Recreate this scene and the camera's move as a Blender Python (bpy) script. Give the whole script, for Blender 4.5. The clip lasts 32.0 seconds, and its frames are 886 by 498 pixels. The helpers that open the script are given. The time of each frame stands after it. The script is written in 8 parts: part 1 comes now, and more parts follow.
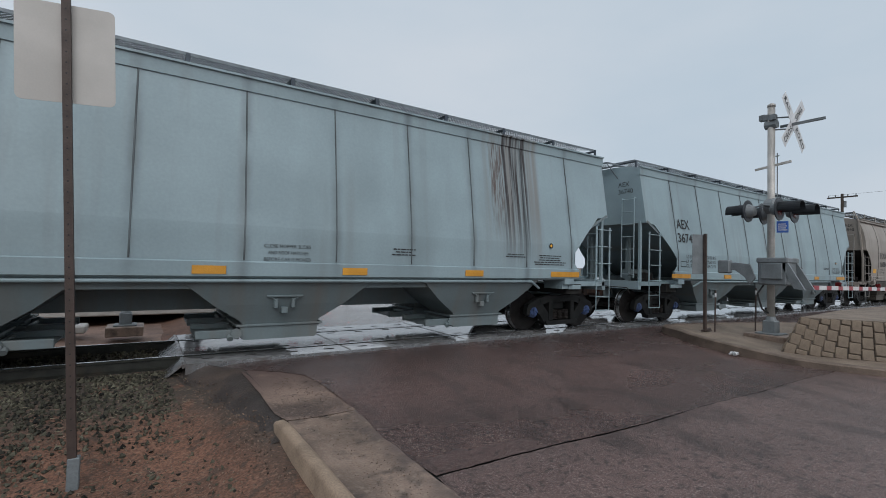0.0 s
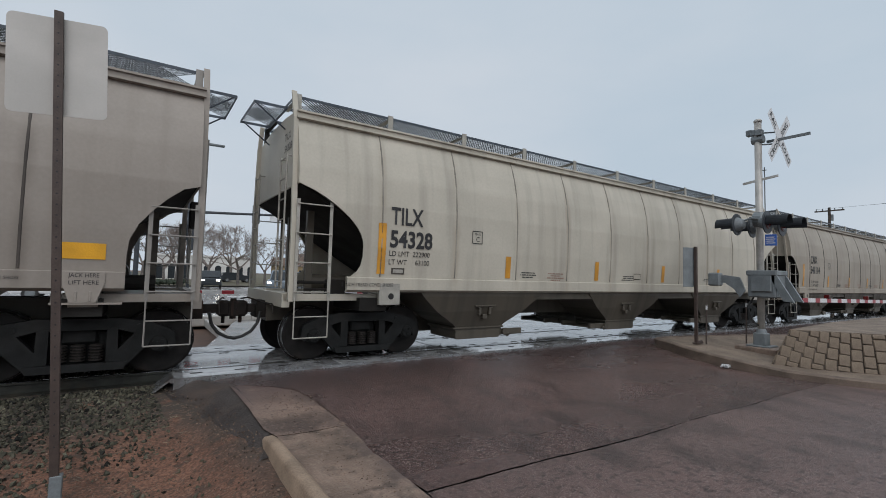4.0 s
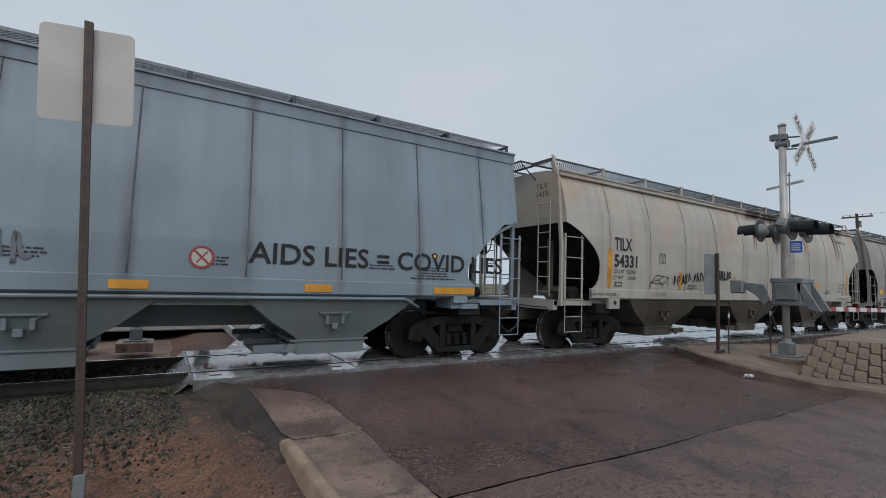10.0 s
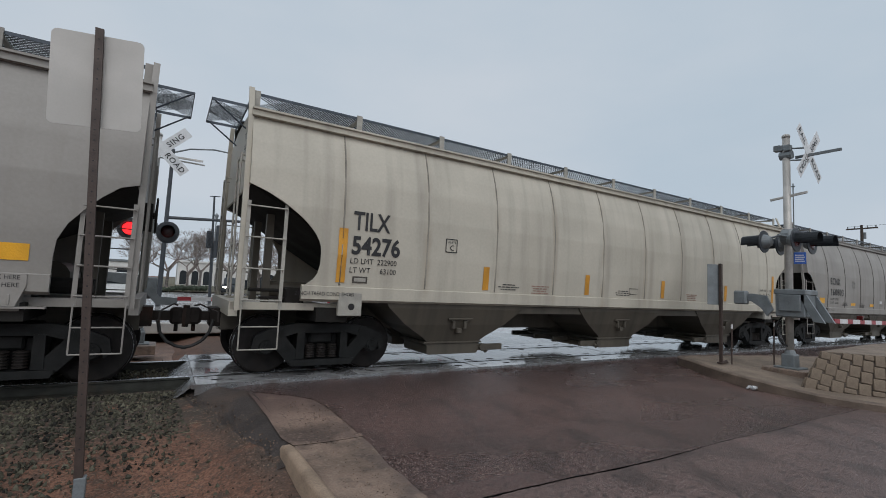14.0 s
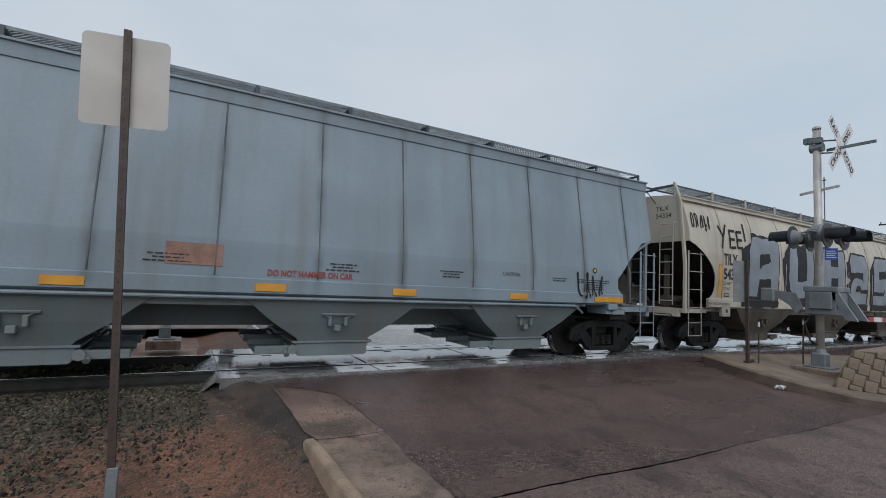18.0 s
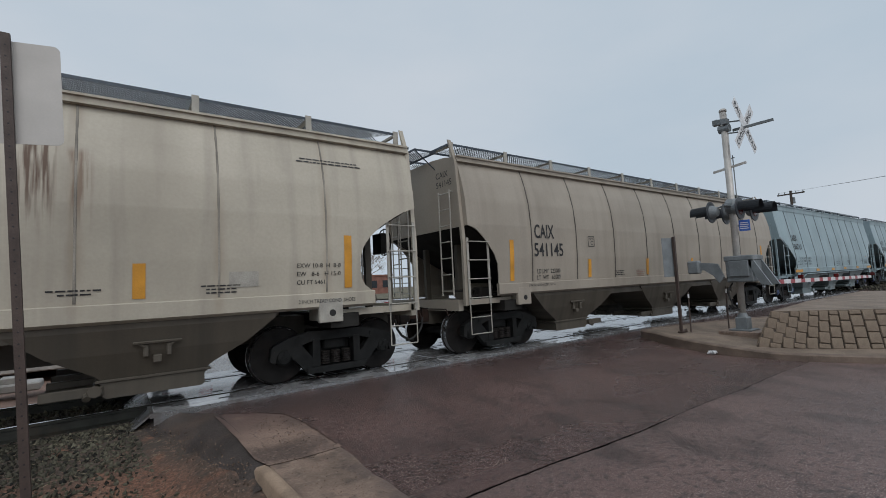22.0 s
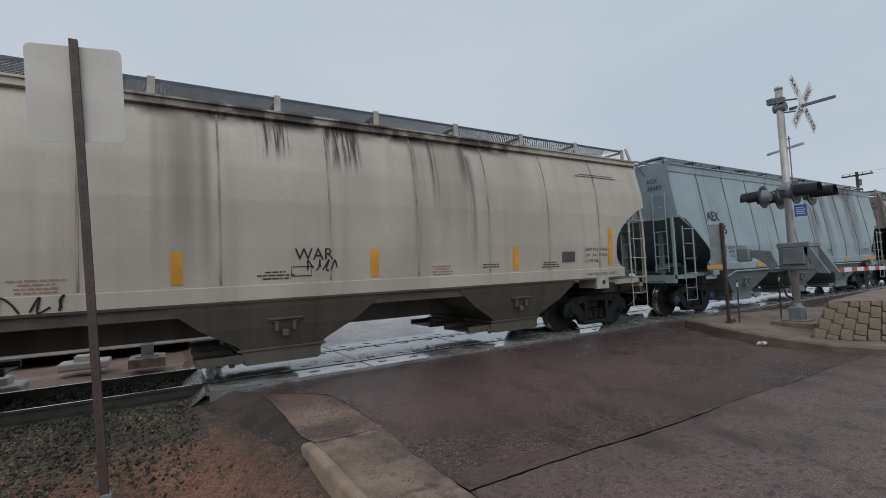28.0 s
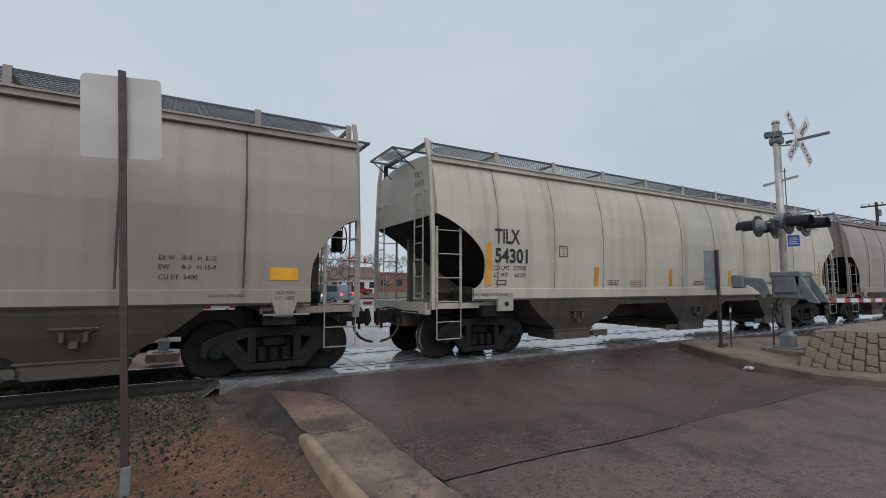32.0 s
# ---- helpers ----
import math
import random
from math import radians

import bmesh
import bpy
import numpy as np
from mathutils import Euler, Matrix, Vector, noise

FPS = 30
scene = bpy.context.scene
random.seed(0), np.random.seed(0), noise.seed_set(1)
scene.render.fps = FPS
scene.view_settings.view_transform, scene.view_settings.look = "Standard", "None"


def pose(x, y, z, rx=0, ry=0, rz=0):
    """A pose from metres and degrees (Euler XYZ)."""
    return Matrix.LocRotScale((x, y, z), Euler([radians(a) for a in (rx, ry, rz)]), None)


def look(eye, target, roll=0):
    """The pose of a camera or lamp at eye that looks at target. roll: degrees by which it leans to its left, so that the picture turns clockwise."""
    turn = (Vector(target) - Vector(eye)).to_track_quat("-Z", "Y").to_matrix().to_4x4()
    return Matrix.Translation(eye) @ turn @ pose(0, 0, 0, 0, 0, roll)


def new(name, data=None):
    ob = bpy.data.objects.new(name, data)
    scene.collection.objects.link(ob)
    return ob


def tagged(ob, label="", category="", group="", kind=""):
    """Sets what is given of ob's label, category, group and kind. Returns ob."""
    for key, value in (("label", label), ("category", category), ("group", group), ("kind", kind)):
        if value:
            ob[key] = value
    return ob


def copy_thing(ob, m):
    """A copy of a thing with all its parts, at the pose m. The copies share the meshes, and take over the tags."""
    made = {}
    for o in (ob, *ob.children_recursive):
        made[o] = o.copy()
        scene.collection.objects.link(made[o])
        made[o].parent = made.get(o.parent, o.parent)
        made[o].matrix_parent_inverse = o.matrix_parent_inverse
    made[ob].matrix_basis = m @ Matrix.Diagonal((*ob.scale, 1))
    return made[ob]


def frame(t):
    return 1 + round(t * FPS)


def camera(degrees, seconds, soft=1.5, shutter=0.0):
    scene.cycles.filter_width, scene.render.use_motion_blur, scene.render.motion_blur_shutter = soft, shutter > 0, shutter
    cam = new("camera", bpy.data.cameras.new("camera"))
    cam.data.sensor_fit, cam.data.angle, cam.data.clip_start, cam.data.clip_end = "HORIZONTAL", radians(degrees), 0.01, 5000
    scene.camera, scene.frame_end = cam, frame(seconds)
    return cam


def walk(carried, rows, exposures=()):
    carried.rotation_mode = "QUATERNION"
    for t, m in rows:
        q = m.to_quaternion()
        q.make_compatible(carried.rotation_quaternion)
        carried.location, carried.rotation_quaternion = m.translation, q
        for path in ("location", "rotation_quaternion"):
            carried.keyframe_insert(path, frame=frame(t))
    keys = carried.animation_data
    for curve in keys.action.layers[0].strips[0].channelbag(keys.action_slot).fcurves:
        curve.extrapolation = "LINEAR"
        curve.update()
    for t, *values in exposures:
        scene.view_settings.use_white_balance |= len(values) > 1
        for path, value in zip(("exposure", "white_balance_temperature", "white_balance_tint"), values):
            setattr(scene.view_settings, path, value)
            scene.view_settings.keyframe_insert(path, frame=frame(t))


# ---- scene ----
PATH = [
    (0, (0.135, -8.723, 1.486), (1.217, -7.043, 1.553), 1.5),
    (0.5, (0.127, -8.738, 1.504), (1.199, -7.05, 1.573), 1.5),
    (1, (0.122, -8.745, 1.497), (1.183, -7.051, 1.574), 1.4),
    (1.5, (0.122, -8.75, 1.493), (1.176, -7.052, 1.577), 1.4),
    (2, (0.145, -8.75, 1.5), (1.2, -7.054, 1.59), 1.5),
    (2.5, (0.137, -8.741, 1.501), (1.193, -7.045, 1.596), 1.5),
    (3, (0.137, -8.749, 1.492), (1.2, -7.058, 1.596), 1.4),
    (3.5, (0.144, -8.741, 1.487), (1.228, -7.064, 1.603), 1.4),
    (5.5, (0.148, -8.741, 1.479), (1.284, -7.1, 1.616), 1.6),
    (6, (0.146, -8.745, 1.486), (1.284, -7.106, 1.624), 1.6),
    (6.5, (0.134, -8.762, 1.489), (1.248, -7.108, 1.636), 1.4),
    (7, (0.111, -8.767, 1.51), (1.189, -7.091, 1.677), 1.1),
    (7.5, (0.109, -8.775, 1.512), (1.177, -7.094, 1.697), 1.1),
    (8, (0.141, -8.746, 1.487), (1.224, -7.074, 1.668), 1.2),
    (8.5, (0.139, -8.733, 1.488), (1.231, -7.066, 1.651), 1.4),
    (9, (0.139, -8.731, 1.483), (1.231, -7.061, 1.627), 1.6),
    (9.5, (0.136, -8.737, 1.479), (1.206, -7.053, 1.623), 1.6),
    (10, (0.138, -8.724, 1.486), (1.183, -7.025, 1.631), 1.9),
    (10.5, (0.154, -8.714, 1.478), (1.186, -7.007, 1.628), 1.9),
    (11, (0.16, -8.703, 1.474), (1.185, -6.993, 1.628), 1.9),
    (11.5, (0.162, -8.695, 1.488), (1.187, -6.985, 1.648), 2.0),
    (12, (0.162, -8.714, 1.494), (1.188, -7.006, 1.67), 2.3),
    (12.5, (0.152, -8.723, 1.488), (1.182, -7.019, 1.672), 2.5),
    (13, (0.142, -8.732, 1.492), (1.178, -7.03, 1.67), 2.7),
    (13.5, (0.129, -8.734, 1.496), (1.167, -7.034, 1.669), 2.7),
    (15.5, (0.127, -8.74, 1.485), (1.128, -7.018, 1.659), 2.1),
    (16, (0.133, -8.729, 1.477), (1.136, -7.006, 1.643), 2.0),
    (16.5, (0.131, -8.718, 1.482), (1.123, -6.989, 1.642), 2.0),
    (17, (0.131, -8.711, 1.483), (1.109, -6.973, 1.636), 2.1),
    (17.5, (0.124, -8.717, 1.482), (1.088, -6.971, 1.643), 2.3),
    (18, (0.102, -8.708, 1.487), (1.07, -6.964, 1.643), 2.7),
    (18.5, (0.093, -8.704, 1.492), (1.081, -6.971, 1.635), 2.6),
    (19, (0.068, -8.689, 1.475), (1.077, -6.969, 1.633), 1.6),
    (19.5, (0.016, -8.655, 1.488), (1.057, -6.958, 1.679), 0.3),
    (20, (0.076, -8.628, 1.504), (1.178, -6.971, 1.703), -1.2),
    (20.5, (0.114, -8.615, 1.501), (1.274, -6.996, 1.688), -1.9),
    (21, (0.12, -8.615, 1.502), (1.313, -7.02, 1.681), -2.7),
    (21.5, (0.146, -8.614, 1.496), (1.346, -7.023, 1.662), -3.1),
    (22, (0.14, -8.592, 1.492), (1.322, -6.986, 1.648), -2.8),
    (22.5, (0.145, -8.593, 1.503), (1.295, -6.966, 1.673), -2.9),
    (23, (0.109, -8.604, 1.521), (1.224, -6.953, 1.701), -2.7),
    (23.5, (0.096, -8.589, 1.51), (1.195, -6.927, 1.693), -2.4),
    (24, (0.08, -8.585, 1.508), (1.168, -6.917, 1.69), -2.3),
    (24.5, (0.071, -8.612, 1.51), (1.15, -6.938, 1.684), -2.3),
    (25, (0.065, -8.626, 1.51), (1.137, -6.946, 1.672), -2.5),
    (25.5, (0.062, -8.634, 1.514), (1.128, -6.949, 1.667), -2.7),
    (27.5, (0.093, -8.625, 1.513), (1.148, -6.931, 1.638), -2.9),
    (28, (0.115, -8.665, 1.502), (1.156, -6.961, 1.608), -2.6),
    (28.5, (0.138, -8.793, 1.505), (1.187, -7.094, 1.602), -1.7),
    (29, (0.068, -8.938, 1.488), (1.147, -7.257, 1.598), -1.0),
    (29.5, (0.003, -9.073, 1.517), (1.081, -7.393, 1.64), -0.4),
    (30, (0.049, -9.186, 1.524), (1.097, -7.488, 1.661), 0.0),
    (30.5, (0.067, -9.231, 1.52), (1.092, -7.52, 1.666), 0.2),
    (31, (0.059, -9.237, 1.523), (1.063, -7.514, 1.677), 0.2),
    (31.5, (0.057, -9.243, 1.525), (1.048, -7.513, 1.683), 0.1),
    (32, (0.059, -9.248, 1.508), (1.048, -7.518, 1.669), 0.0),
]
cam = camera(88.5, 32.0, soft=0.9)
walk(cam, [(t, look(*p)) for t, *p in PATH], [(0, 0.08), (3, 0.09), (6, 0.01), (16, 0.0), (17.5, 0.08), (19.4, 0.10), (20, 0.0), (21, 0.0), (25, -0.01), (27, 0.0), (28, -0.03), (28.6, 0.06), (29.2, 0.06), (30, -0.03), (31, 0.04), (32, 0.03)])

# ---- light ----
world = bpy.data.worlds.new("overcast")
scene.world = world
world.use_nodes = True
_n = world.node_tree.nodes
_l = world.node_tree.links
_sky = _n.new("ShaderNodeTexSky")
_sky.sky_type = "NISHITA"
_sky.sun_disc = False
_sky.sun_elevation = radians(42)
_sky.sun_rotation = radians(200)
_sky.dust_density = 6.0
_mul = _n.new("ShaderNodeVectorMath")
_mul.operation = "SCALE"
_mul.inputs["Scale"].default_value = 0.05
_mixw = _n.new("ShaderNodeMix")
_mixw.data_type = "RGBA"
_mixw.inputs["Factor"].default_value = 0.94
_tc = _n.new("ShaderNodeTexCoord")
_cl = _n.new("ShaderNodeTexNoise")
_cl.inputs["Scale"].default_value = 1.6
_cl.inputs["Detail"].default_value = 5
_mpw = _n.new("ShaderNodeMapping")
_mpw.inputs["Scale"].default_value = (1, 1, 2.5)
_veil = _n.new("ShaderNodeMix")
_veil.data_type = "RGBA"
_veil.inputs["A"].default_value = (0.485, 0.575, 0.665, 1)
_veil.inputs["B"].default_value = (0.575, 0.635, 0.705, 1)
_rgw = _n.new("ShaderNodeMapRange")
_rgw.inputs["From Min"].default_value, _rgw.inputs["From Max"].default_value = 0.32, 0.68
_l.new(_tc.outputs["Generated"], _mpw.inputs[0])
_l.new(_mpw.outputs[0], _cl.inputs["Vector"])
_l.new(_cl.outputs["Fac"], _rgw.inputs["Value"])
_l.new(_rgw.outputs[0], _veil.inputs["Factor"])
_l.new(_veil.outputs["Result"], _mixw.inputs["B"])
_l.new(_sky.outputs[0], _mul.inputs[0])
_l.new(_mul.outputs[0], _mixw.inputs["A"])
_l.new(_mixw.outputs["Result"], _n["Background"].inputs["Color"])
_n["Background"].inputs["Strength"].default_value = 1.0

sun = new("sun", bpy.data.lights.new("sun", "SUN"))
sun.data.energy = 1.5
sun.data.angle = radians(60)
sun.data.color = (1.0, 0.98, 0.98)
sun.matrix_world = look((-6, -16, 17), (0, 0, 0))


# ---- materials ----
def mat(name, base, rough=0.6, metal=0.0, grain=0.12, scale=6.0, bump=0.15, dark=0.55, fine=60.0, spec=0.5, stretch=(1, 1, 1), span=0.12):
    """A worn surface: base colour varied at two scales, with fine relief."""
    m = bpy.data.materials.new(name)
    m.use_nodes = True
    n, l = m.node_tree.nodes, m.node_tree.links
    b = n["Principled BSDF"]
    tc = n.new("ShaderNodeTexCoord")
    mp = n.new("ShaderNodeMapping")
    mp.inputs["Scale"].default_value = stretch
    l.new(tc.outputs["Object"], mp.inputs[0])
    big = n.new("ShaderNodeTexNoise")
    big.inputs["Scale"].default_value = scale
    big.inputs["Detail"].default_value = 6
    small = n.new("ShaderNodeTexNoise")
    small.inputs["Scale"].default_value = fine
    small.inputs["Detail"].default_value = 4
    l.new(mp.outputs[0], big.inputs["Vector"])
    l.new(tc.outputs["Object"], small.inputs["Vector"])
    r1 = n.new("ShaderNodeMapRange")
    r1.inputs["From Min"].default_value, r1.inputs["From Max"].default_value = 0.35, 0.65
    r1.inputs["To Min"].default_value, r1.inputs["To Max"].default_value = 1.0, 1.0 - dark
    l.new(big.outputs["Fac"], r1.inputs["Value"])
    r2 = n.new("ShaderNodeMapRange")
    r2.inputs["From Min"].default_value, r2.inputs["From Max"].default_value = 0.3, 0.7
    r2.inputs["To Min"].default_value, r2.inputs["To Max"].default_value = 1.0 - grain, 1.0 + grain
    l.new(small.outputs["Fac"], r2.inputs["Value"])
    mu = n.new("ShaderNodeMath")
    mu.operation = "MULTIPLY"
    l.new(r1.outputs[0], mu.inputs[0])
    l.new(r2.outputs[0], mu.inputs[1])
    sc = n.new("ShaderNodeVectorMath")
    sc.operation = "SCALE"
    sc.inputs[0].default_value = base
    l.new(mu.outputs[0], sc.inputs["Scale"])
    l.new(sc.outputs[0], b.inputs["Base Color"])
    rr = n.new("ShaderNodeMapRange")
    rr.inputs["To Min"].default_value, rr.inputs["To Max"].default_value = max(0.02, rough - span), min(1.0, rough + span)
    l.new(big.outputs["Fac"], rr.inputs["Value"])
    l.new(rr.outputs[0], b.inputs["Roughness"])
    b.inputs["Metallic"].default_value = metal
    b.inputs["Specular IOR Level"].default_value = spec
    bp = n.new("ShaderNodeBump")
    bp.inputs["Strength"].default_value = bump
    bp.inputs["Distance"].default_value = 0.02
    l.new(small.outputs["Fac"], bp.inputs["Height"])
    l.new(bp.outputs[0], b.inputs["Normal"])
    return m


def add_mix(m, colour, amount, lo, hi, scale=(1, 1, 1), noise_scale=2.0, rough=None, detail=5.0, along=None, rise=None):
    """Lays a second colour (stain, rust, wet patch) over a material where a noise is high."""
    n, l = m.node_tree.nodes, m.node_tree.links
    b = n["Principled BSDF"]
    tc = n.new("ShaderNodeTexCoord")
    mp = n.new("ShaderNodeMapping")
    mp.inputs["Scale"].default_value = scale
    tx = n.new("ShaderNodeTexNoise")
    tx.inputs["Scale"].default_value = noise_scale
    tx.inputs["Detail"].default_value = detail
    rg = n.new("ShaderNodeMapRange")
    rg.inputs["From Min"].default_value, rg.inputs["From Max"].default_value = lo, hi
    rg.inputs["To Max"].default_value = amount
    mx = n.new("ShaderNodeMix")
    mx.data_type = "RGBA"
    mx.inputs["B"].default_value = (*colour, 1)
    l.new(tc.outputs["Object"], mp.inputs[0])
    l.new(mp.outputs[0], tx.inputs["Vector"])
    l.new(tx.outputs["Fac"], rg.inputs["Value"])
    fac = rg.outputs[0]
    for axis, span in (("X", along), ("Z", rise)):
        if span:
            sx = n.new("ShaderNodeSeparateXYZ")
            l.new(tc.outputs["Object"], sx.inputs[0])
            up = n.new("ShaderNodeMapRange")
            up.interpolation_type = "SMOOTHSTEP"
            up.inputs["From Min"].default_value, up.inputs["From Max"].default_value = span[0], span[1]
            l.new(sx.outputs[axis], up.inputs["Value"])
            mm = n.new("ShaderNodeMath")
            mm.operation = "MULTIPLY"
            l.new(fac, mm.inputs[0])
            l.new(up.outputs[0], mm.inputs[1])
            fac = mm.outputs[0]
            if len(span) > 2:
                dn = n.new("ShaderNodeMapRange")
                dn.interpolation_type = "SMOOTHSTEP"
                dn.inputs["From Min"].default_value, dn.inputs["From Max"].default_value = span[2], span[3]
                dn.inputs["To Min"].default_value, dn.inputs["To Max"].default_value = 1.0, 0.0
                l.new(sx.outputs[axis], dn.inputs["Value"])
                m2 = n.new("ShaderNodeMath")
                m2.operation = "MULTIPLY"
                l.new(fac, m2.inputs[0])
                l.new(dn.outputs[0], m2.inputs[1])
                fac = m2.outputs[0]
    l.new(fac, mx.inputs["Factor"])
    old = b.inputs["Base Color"].links[0].from_socket
    l.new(old, mx.inputs["A"])
    l.new(mx.outputs["Result"], b.inputs["Base Color"])
    if rough is not None:
        mr = n.new("ShaderNodeMix")
        mr.inputs["B"].default_value = rough
        l.new(fac, mr.inputs["Factor"])
        l.new(b.inputs["Roughness"].links[0].from_socket, mr.inputs["A"])
        l.new(mr.outputs["Result"], b.inputs["Roughness"])
    return m


def paint(name, base, streak=(0.16, 0.14, 0.12), amount=0.5, lo=0.5, hi=0.75, rust=0.0):
    """Weathered railcar enamel with dirt that has run down the sheets, and rust."""
    m = mat(name, base, rough=0.5, grain=0.04, scale=0.8, bump=0.05, dark=0.14, fine=25, spec=0.4)
    add_mix(m, streak, amount, lo, hi, scale=(2.2, 0.05, 0.16), noise_scale=1.6, rough=0.75)
    add_mix(m, (0.62 * base[0], 0.6 * base[1], 0.58 * base[2]), 0.5, 0.55, 0.75, scale=(0.5, 0.3, 0.12), noise_scale=1.3)
    if rust:
        add_mix(m, (0.20, 0.075, 0.03), rust, 0.60, 0.72, scale=(1.0, 0.4, 0.35), noise_scale=1.5, rough=0.85)
    return m


# upright seams of each kind of car, in metres from its middle
RIBS_AEX = [-6.25 + 1.385 * k for k in range(10)]
RIBS_NKLX = [-6.21 + 1.432 * k for k in range(10)]
RIBS_ECNX = [-6.275, -4.63, -3.03, -1.53, -0.11, 1.30, 2.91, 4.55, 6.18]
RIBS_CAIX = [-6.155 + 1.578 * k for k in range(9)]
RIBS_TILX = [-7.23 + 1.578 * k for k in range(10)]


def seam_grime(m, ribs, colour, amount, width=0.13):
    """Dirt washed out along the upright seams."""
    n, l = m.node_tree.nodes, m.node_tree.links
    b = n["Principled BSDF"]
    tc = n.new("ShaderNodeTexCoord")
    sx = n.new("ShaderNodeSeparateXYZ")
    l.new(tc.outputs["Object"], sx.inputs[0])
    wob = n.new("ShaderNodeTexNoise")
    wob.inputs["Scale"].default_value = 1.1
    mp = n.new("ShaderNodeMapping")
    mp.inputs["Scale"].default_value = (0.6, 0.05, 1.2)
    l.new(tc.outputs["Object"], mp.inputs[0])
    l.new(mp.outputs[0], wob.inputs["Vector"])
    prev = None
    for rx in ribs:
        d = n.new("ShaderNodeMath")
        d.operation = "SUBTRACT"
        l.new(sx.outputs["X"], d.inputs[0])
        d.inputs[1].default_value = rx
        ab = n.new("ShaderNodeMath")
        ab.operation = "ABSOLUTE"
        l.new(d.outputs[0], ab.inputs[0])
        if prev is not None:
            mn = n.new("ShaderNodeMath")
            mn.operation = "MINIMUM"
            l.new(prev, mn.inputs[0])
            l.new(ab.outputs[0], mn.inputs[1])
            ab = mn
        prev = ab.outputs[0]
    near = n.new("ShaderNodeMapRange")
    near.interpolation_type = "SMOOTHSTEP"
    near.inputs["From Min"].default_value, near.inputs["From Max"].default_value = 0.0, width
    near.inputs["To Min"].default_value, near.inputs["To Max"].default_value = 1.0, 0.0
    l.new(prev, near.inputs["Value"])
    var = n.new("ShaderNodeMapRange")
    var.inputs["From Min"].default_value, var.inputs["From Max"].default_value = 0.36, 0.66
    var.inputs["To Max"].default_value = amount
    l.new(wob.outputs["Fac"], var.inputs["Value"])
    mu = n.new("ShaderNodeMath")
    mu.operation = "MULTIPLY"
    l.new(near.outputs[0], mu.inputs[0])
    l.new(var.outputs[0], mu.inputs[1])
    mx = n.new("ShaderNodeMix")
    mx.data_type = "RGBA"
    mx.inputs["B"].default_value = (*colour, 1)
    l.new(mu.outputs[0], mx.inputs["Factor"])
    l.new(b.inputs["Base Color"].links[0].from_socket, mx.inputs["A"])
    l.new(mx.outputs["Result"], b.inputs["Base Color"])
    return m


M_BLUE = paint("light_blue_enamel", (0.262, 0.346, 0.375), amount=0.35, lo=0.55, hi=0.8)
M_BLUE_DIRTY = paint("stained_light_blue_enamel", (0.255, 0.33, 0.358), streak=(0.17, 0.15, 0.13), amount=0.6, lo=0.58, hi=0.74)
M_BLUE_STAIN = paint("light_blue_enamel_with_a_spill", (0.265, 0.346, 0.375), amount=0.3, lo=0.55, hi=0.8)
M_GREY = paint("blue_grey_enamel", (0.205, 0.263, 0.306), amount=0.4)
M_TAN = paint("tan_grey_enamel", (0.288, 0.256, 0.224), amount=0.35)
M_TANGREY = paint("warm_grey_enamel", (0.272, 0.257, 0.237), amount=0.3)
M_CREAM = paint("cream_enamel", (0.465, 0.433, 0.365), amount=0.4)
M_CREAM_RUST = paint("rusty_cream_enamel", (0.405, 0.385, 0.345), amount=0.35)
M_CREAM_STAIN = paint("stained_cream_enamel", (0.385, 0.357, 0.304), streak=(0.24, 0.215, 0.18), amount=0.4, lo=0.52, hi=0.74)
M_CAI = paint("beige_enamel", (0.315, 0.280, 0.232), amount=0.3)
for _m in (M_BLUE, M_BLUE_DIRTY, M_BLUE_STAIN):
    seam_grime(_m, RIBS_AEX, (0.095, 0.11, 0.115), 0.6)
seam_grime(M_GREY, RIBS_NKLX, (0.07, 0.078, 0.085), 0.65)
for _m in (M_TAN, M_TANGREY):
    seam_grime(_m, RIBS_ECNX, (0.10, 0.08, 0.065), 0.5)
seam_grime(M_CAI, RIBS_CAIX, (0.12, 0.10, 0.075), 0.45)
for _m in (M_CREAM, M_CREAM_RUST, M_CREAM_STAIN):
    seam_grime(_m, RIBS_TILX, (0.24, 0.19, 0.13), 0.45)

def drip(m, x, w, top, foot, colour, amount=0.9, fine=9.0, run=0.3, lo=0.44, hi=0.58):
    """A spill that has run down the side from top to foot in ragged streaks, about x."""
    add_mix(m, colour, amount, lo, hi, scale=(fine, 0.05, run), noise_scale=1.7, rough=0.85, along=(x - w - 0.07, x - w + 0.06, x + w - 0.06, x + w + 0.07), rise=(foot, foot + 0.6 * (top - foot), top, top + 0.12))


SOOT, BROWN = (0.035, 0.028, 0.03), (0.085, 0.05, 0.04)
# light blue car with one broad spill
drip(M_BLUE_STAIN, 4.55, 0.75, 4.3, 1.1, (0.19, 0.18, 0.17), 0.75, 3.0, 0.08, 0.34, 0.6)
drip(M_BLUE_STAIN, 4.15, 0.18, 4.0, 1.9, BROWN, 0.8, 14.0, 1.2)
drip(M_BLUE_STAIN, 4.62, 0.36, 4.3, 1.2, SOOT, 0.95, 10.0, 0.25, 0.42, 0.56)
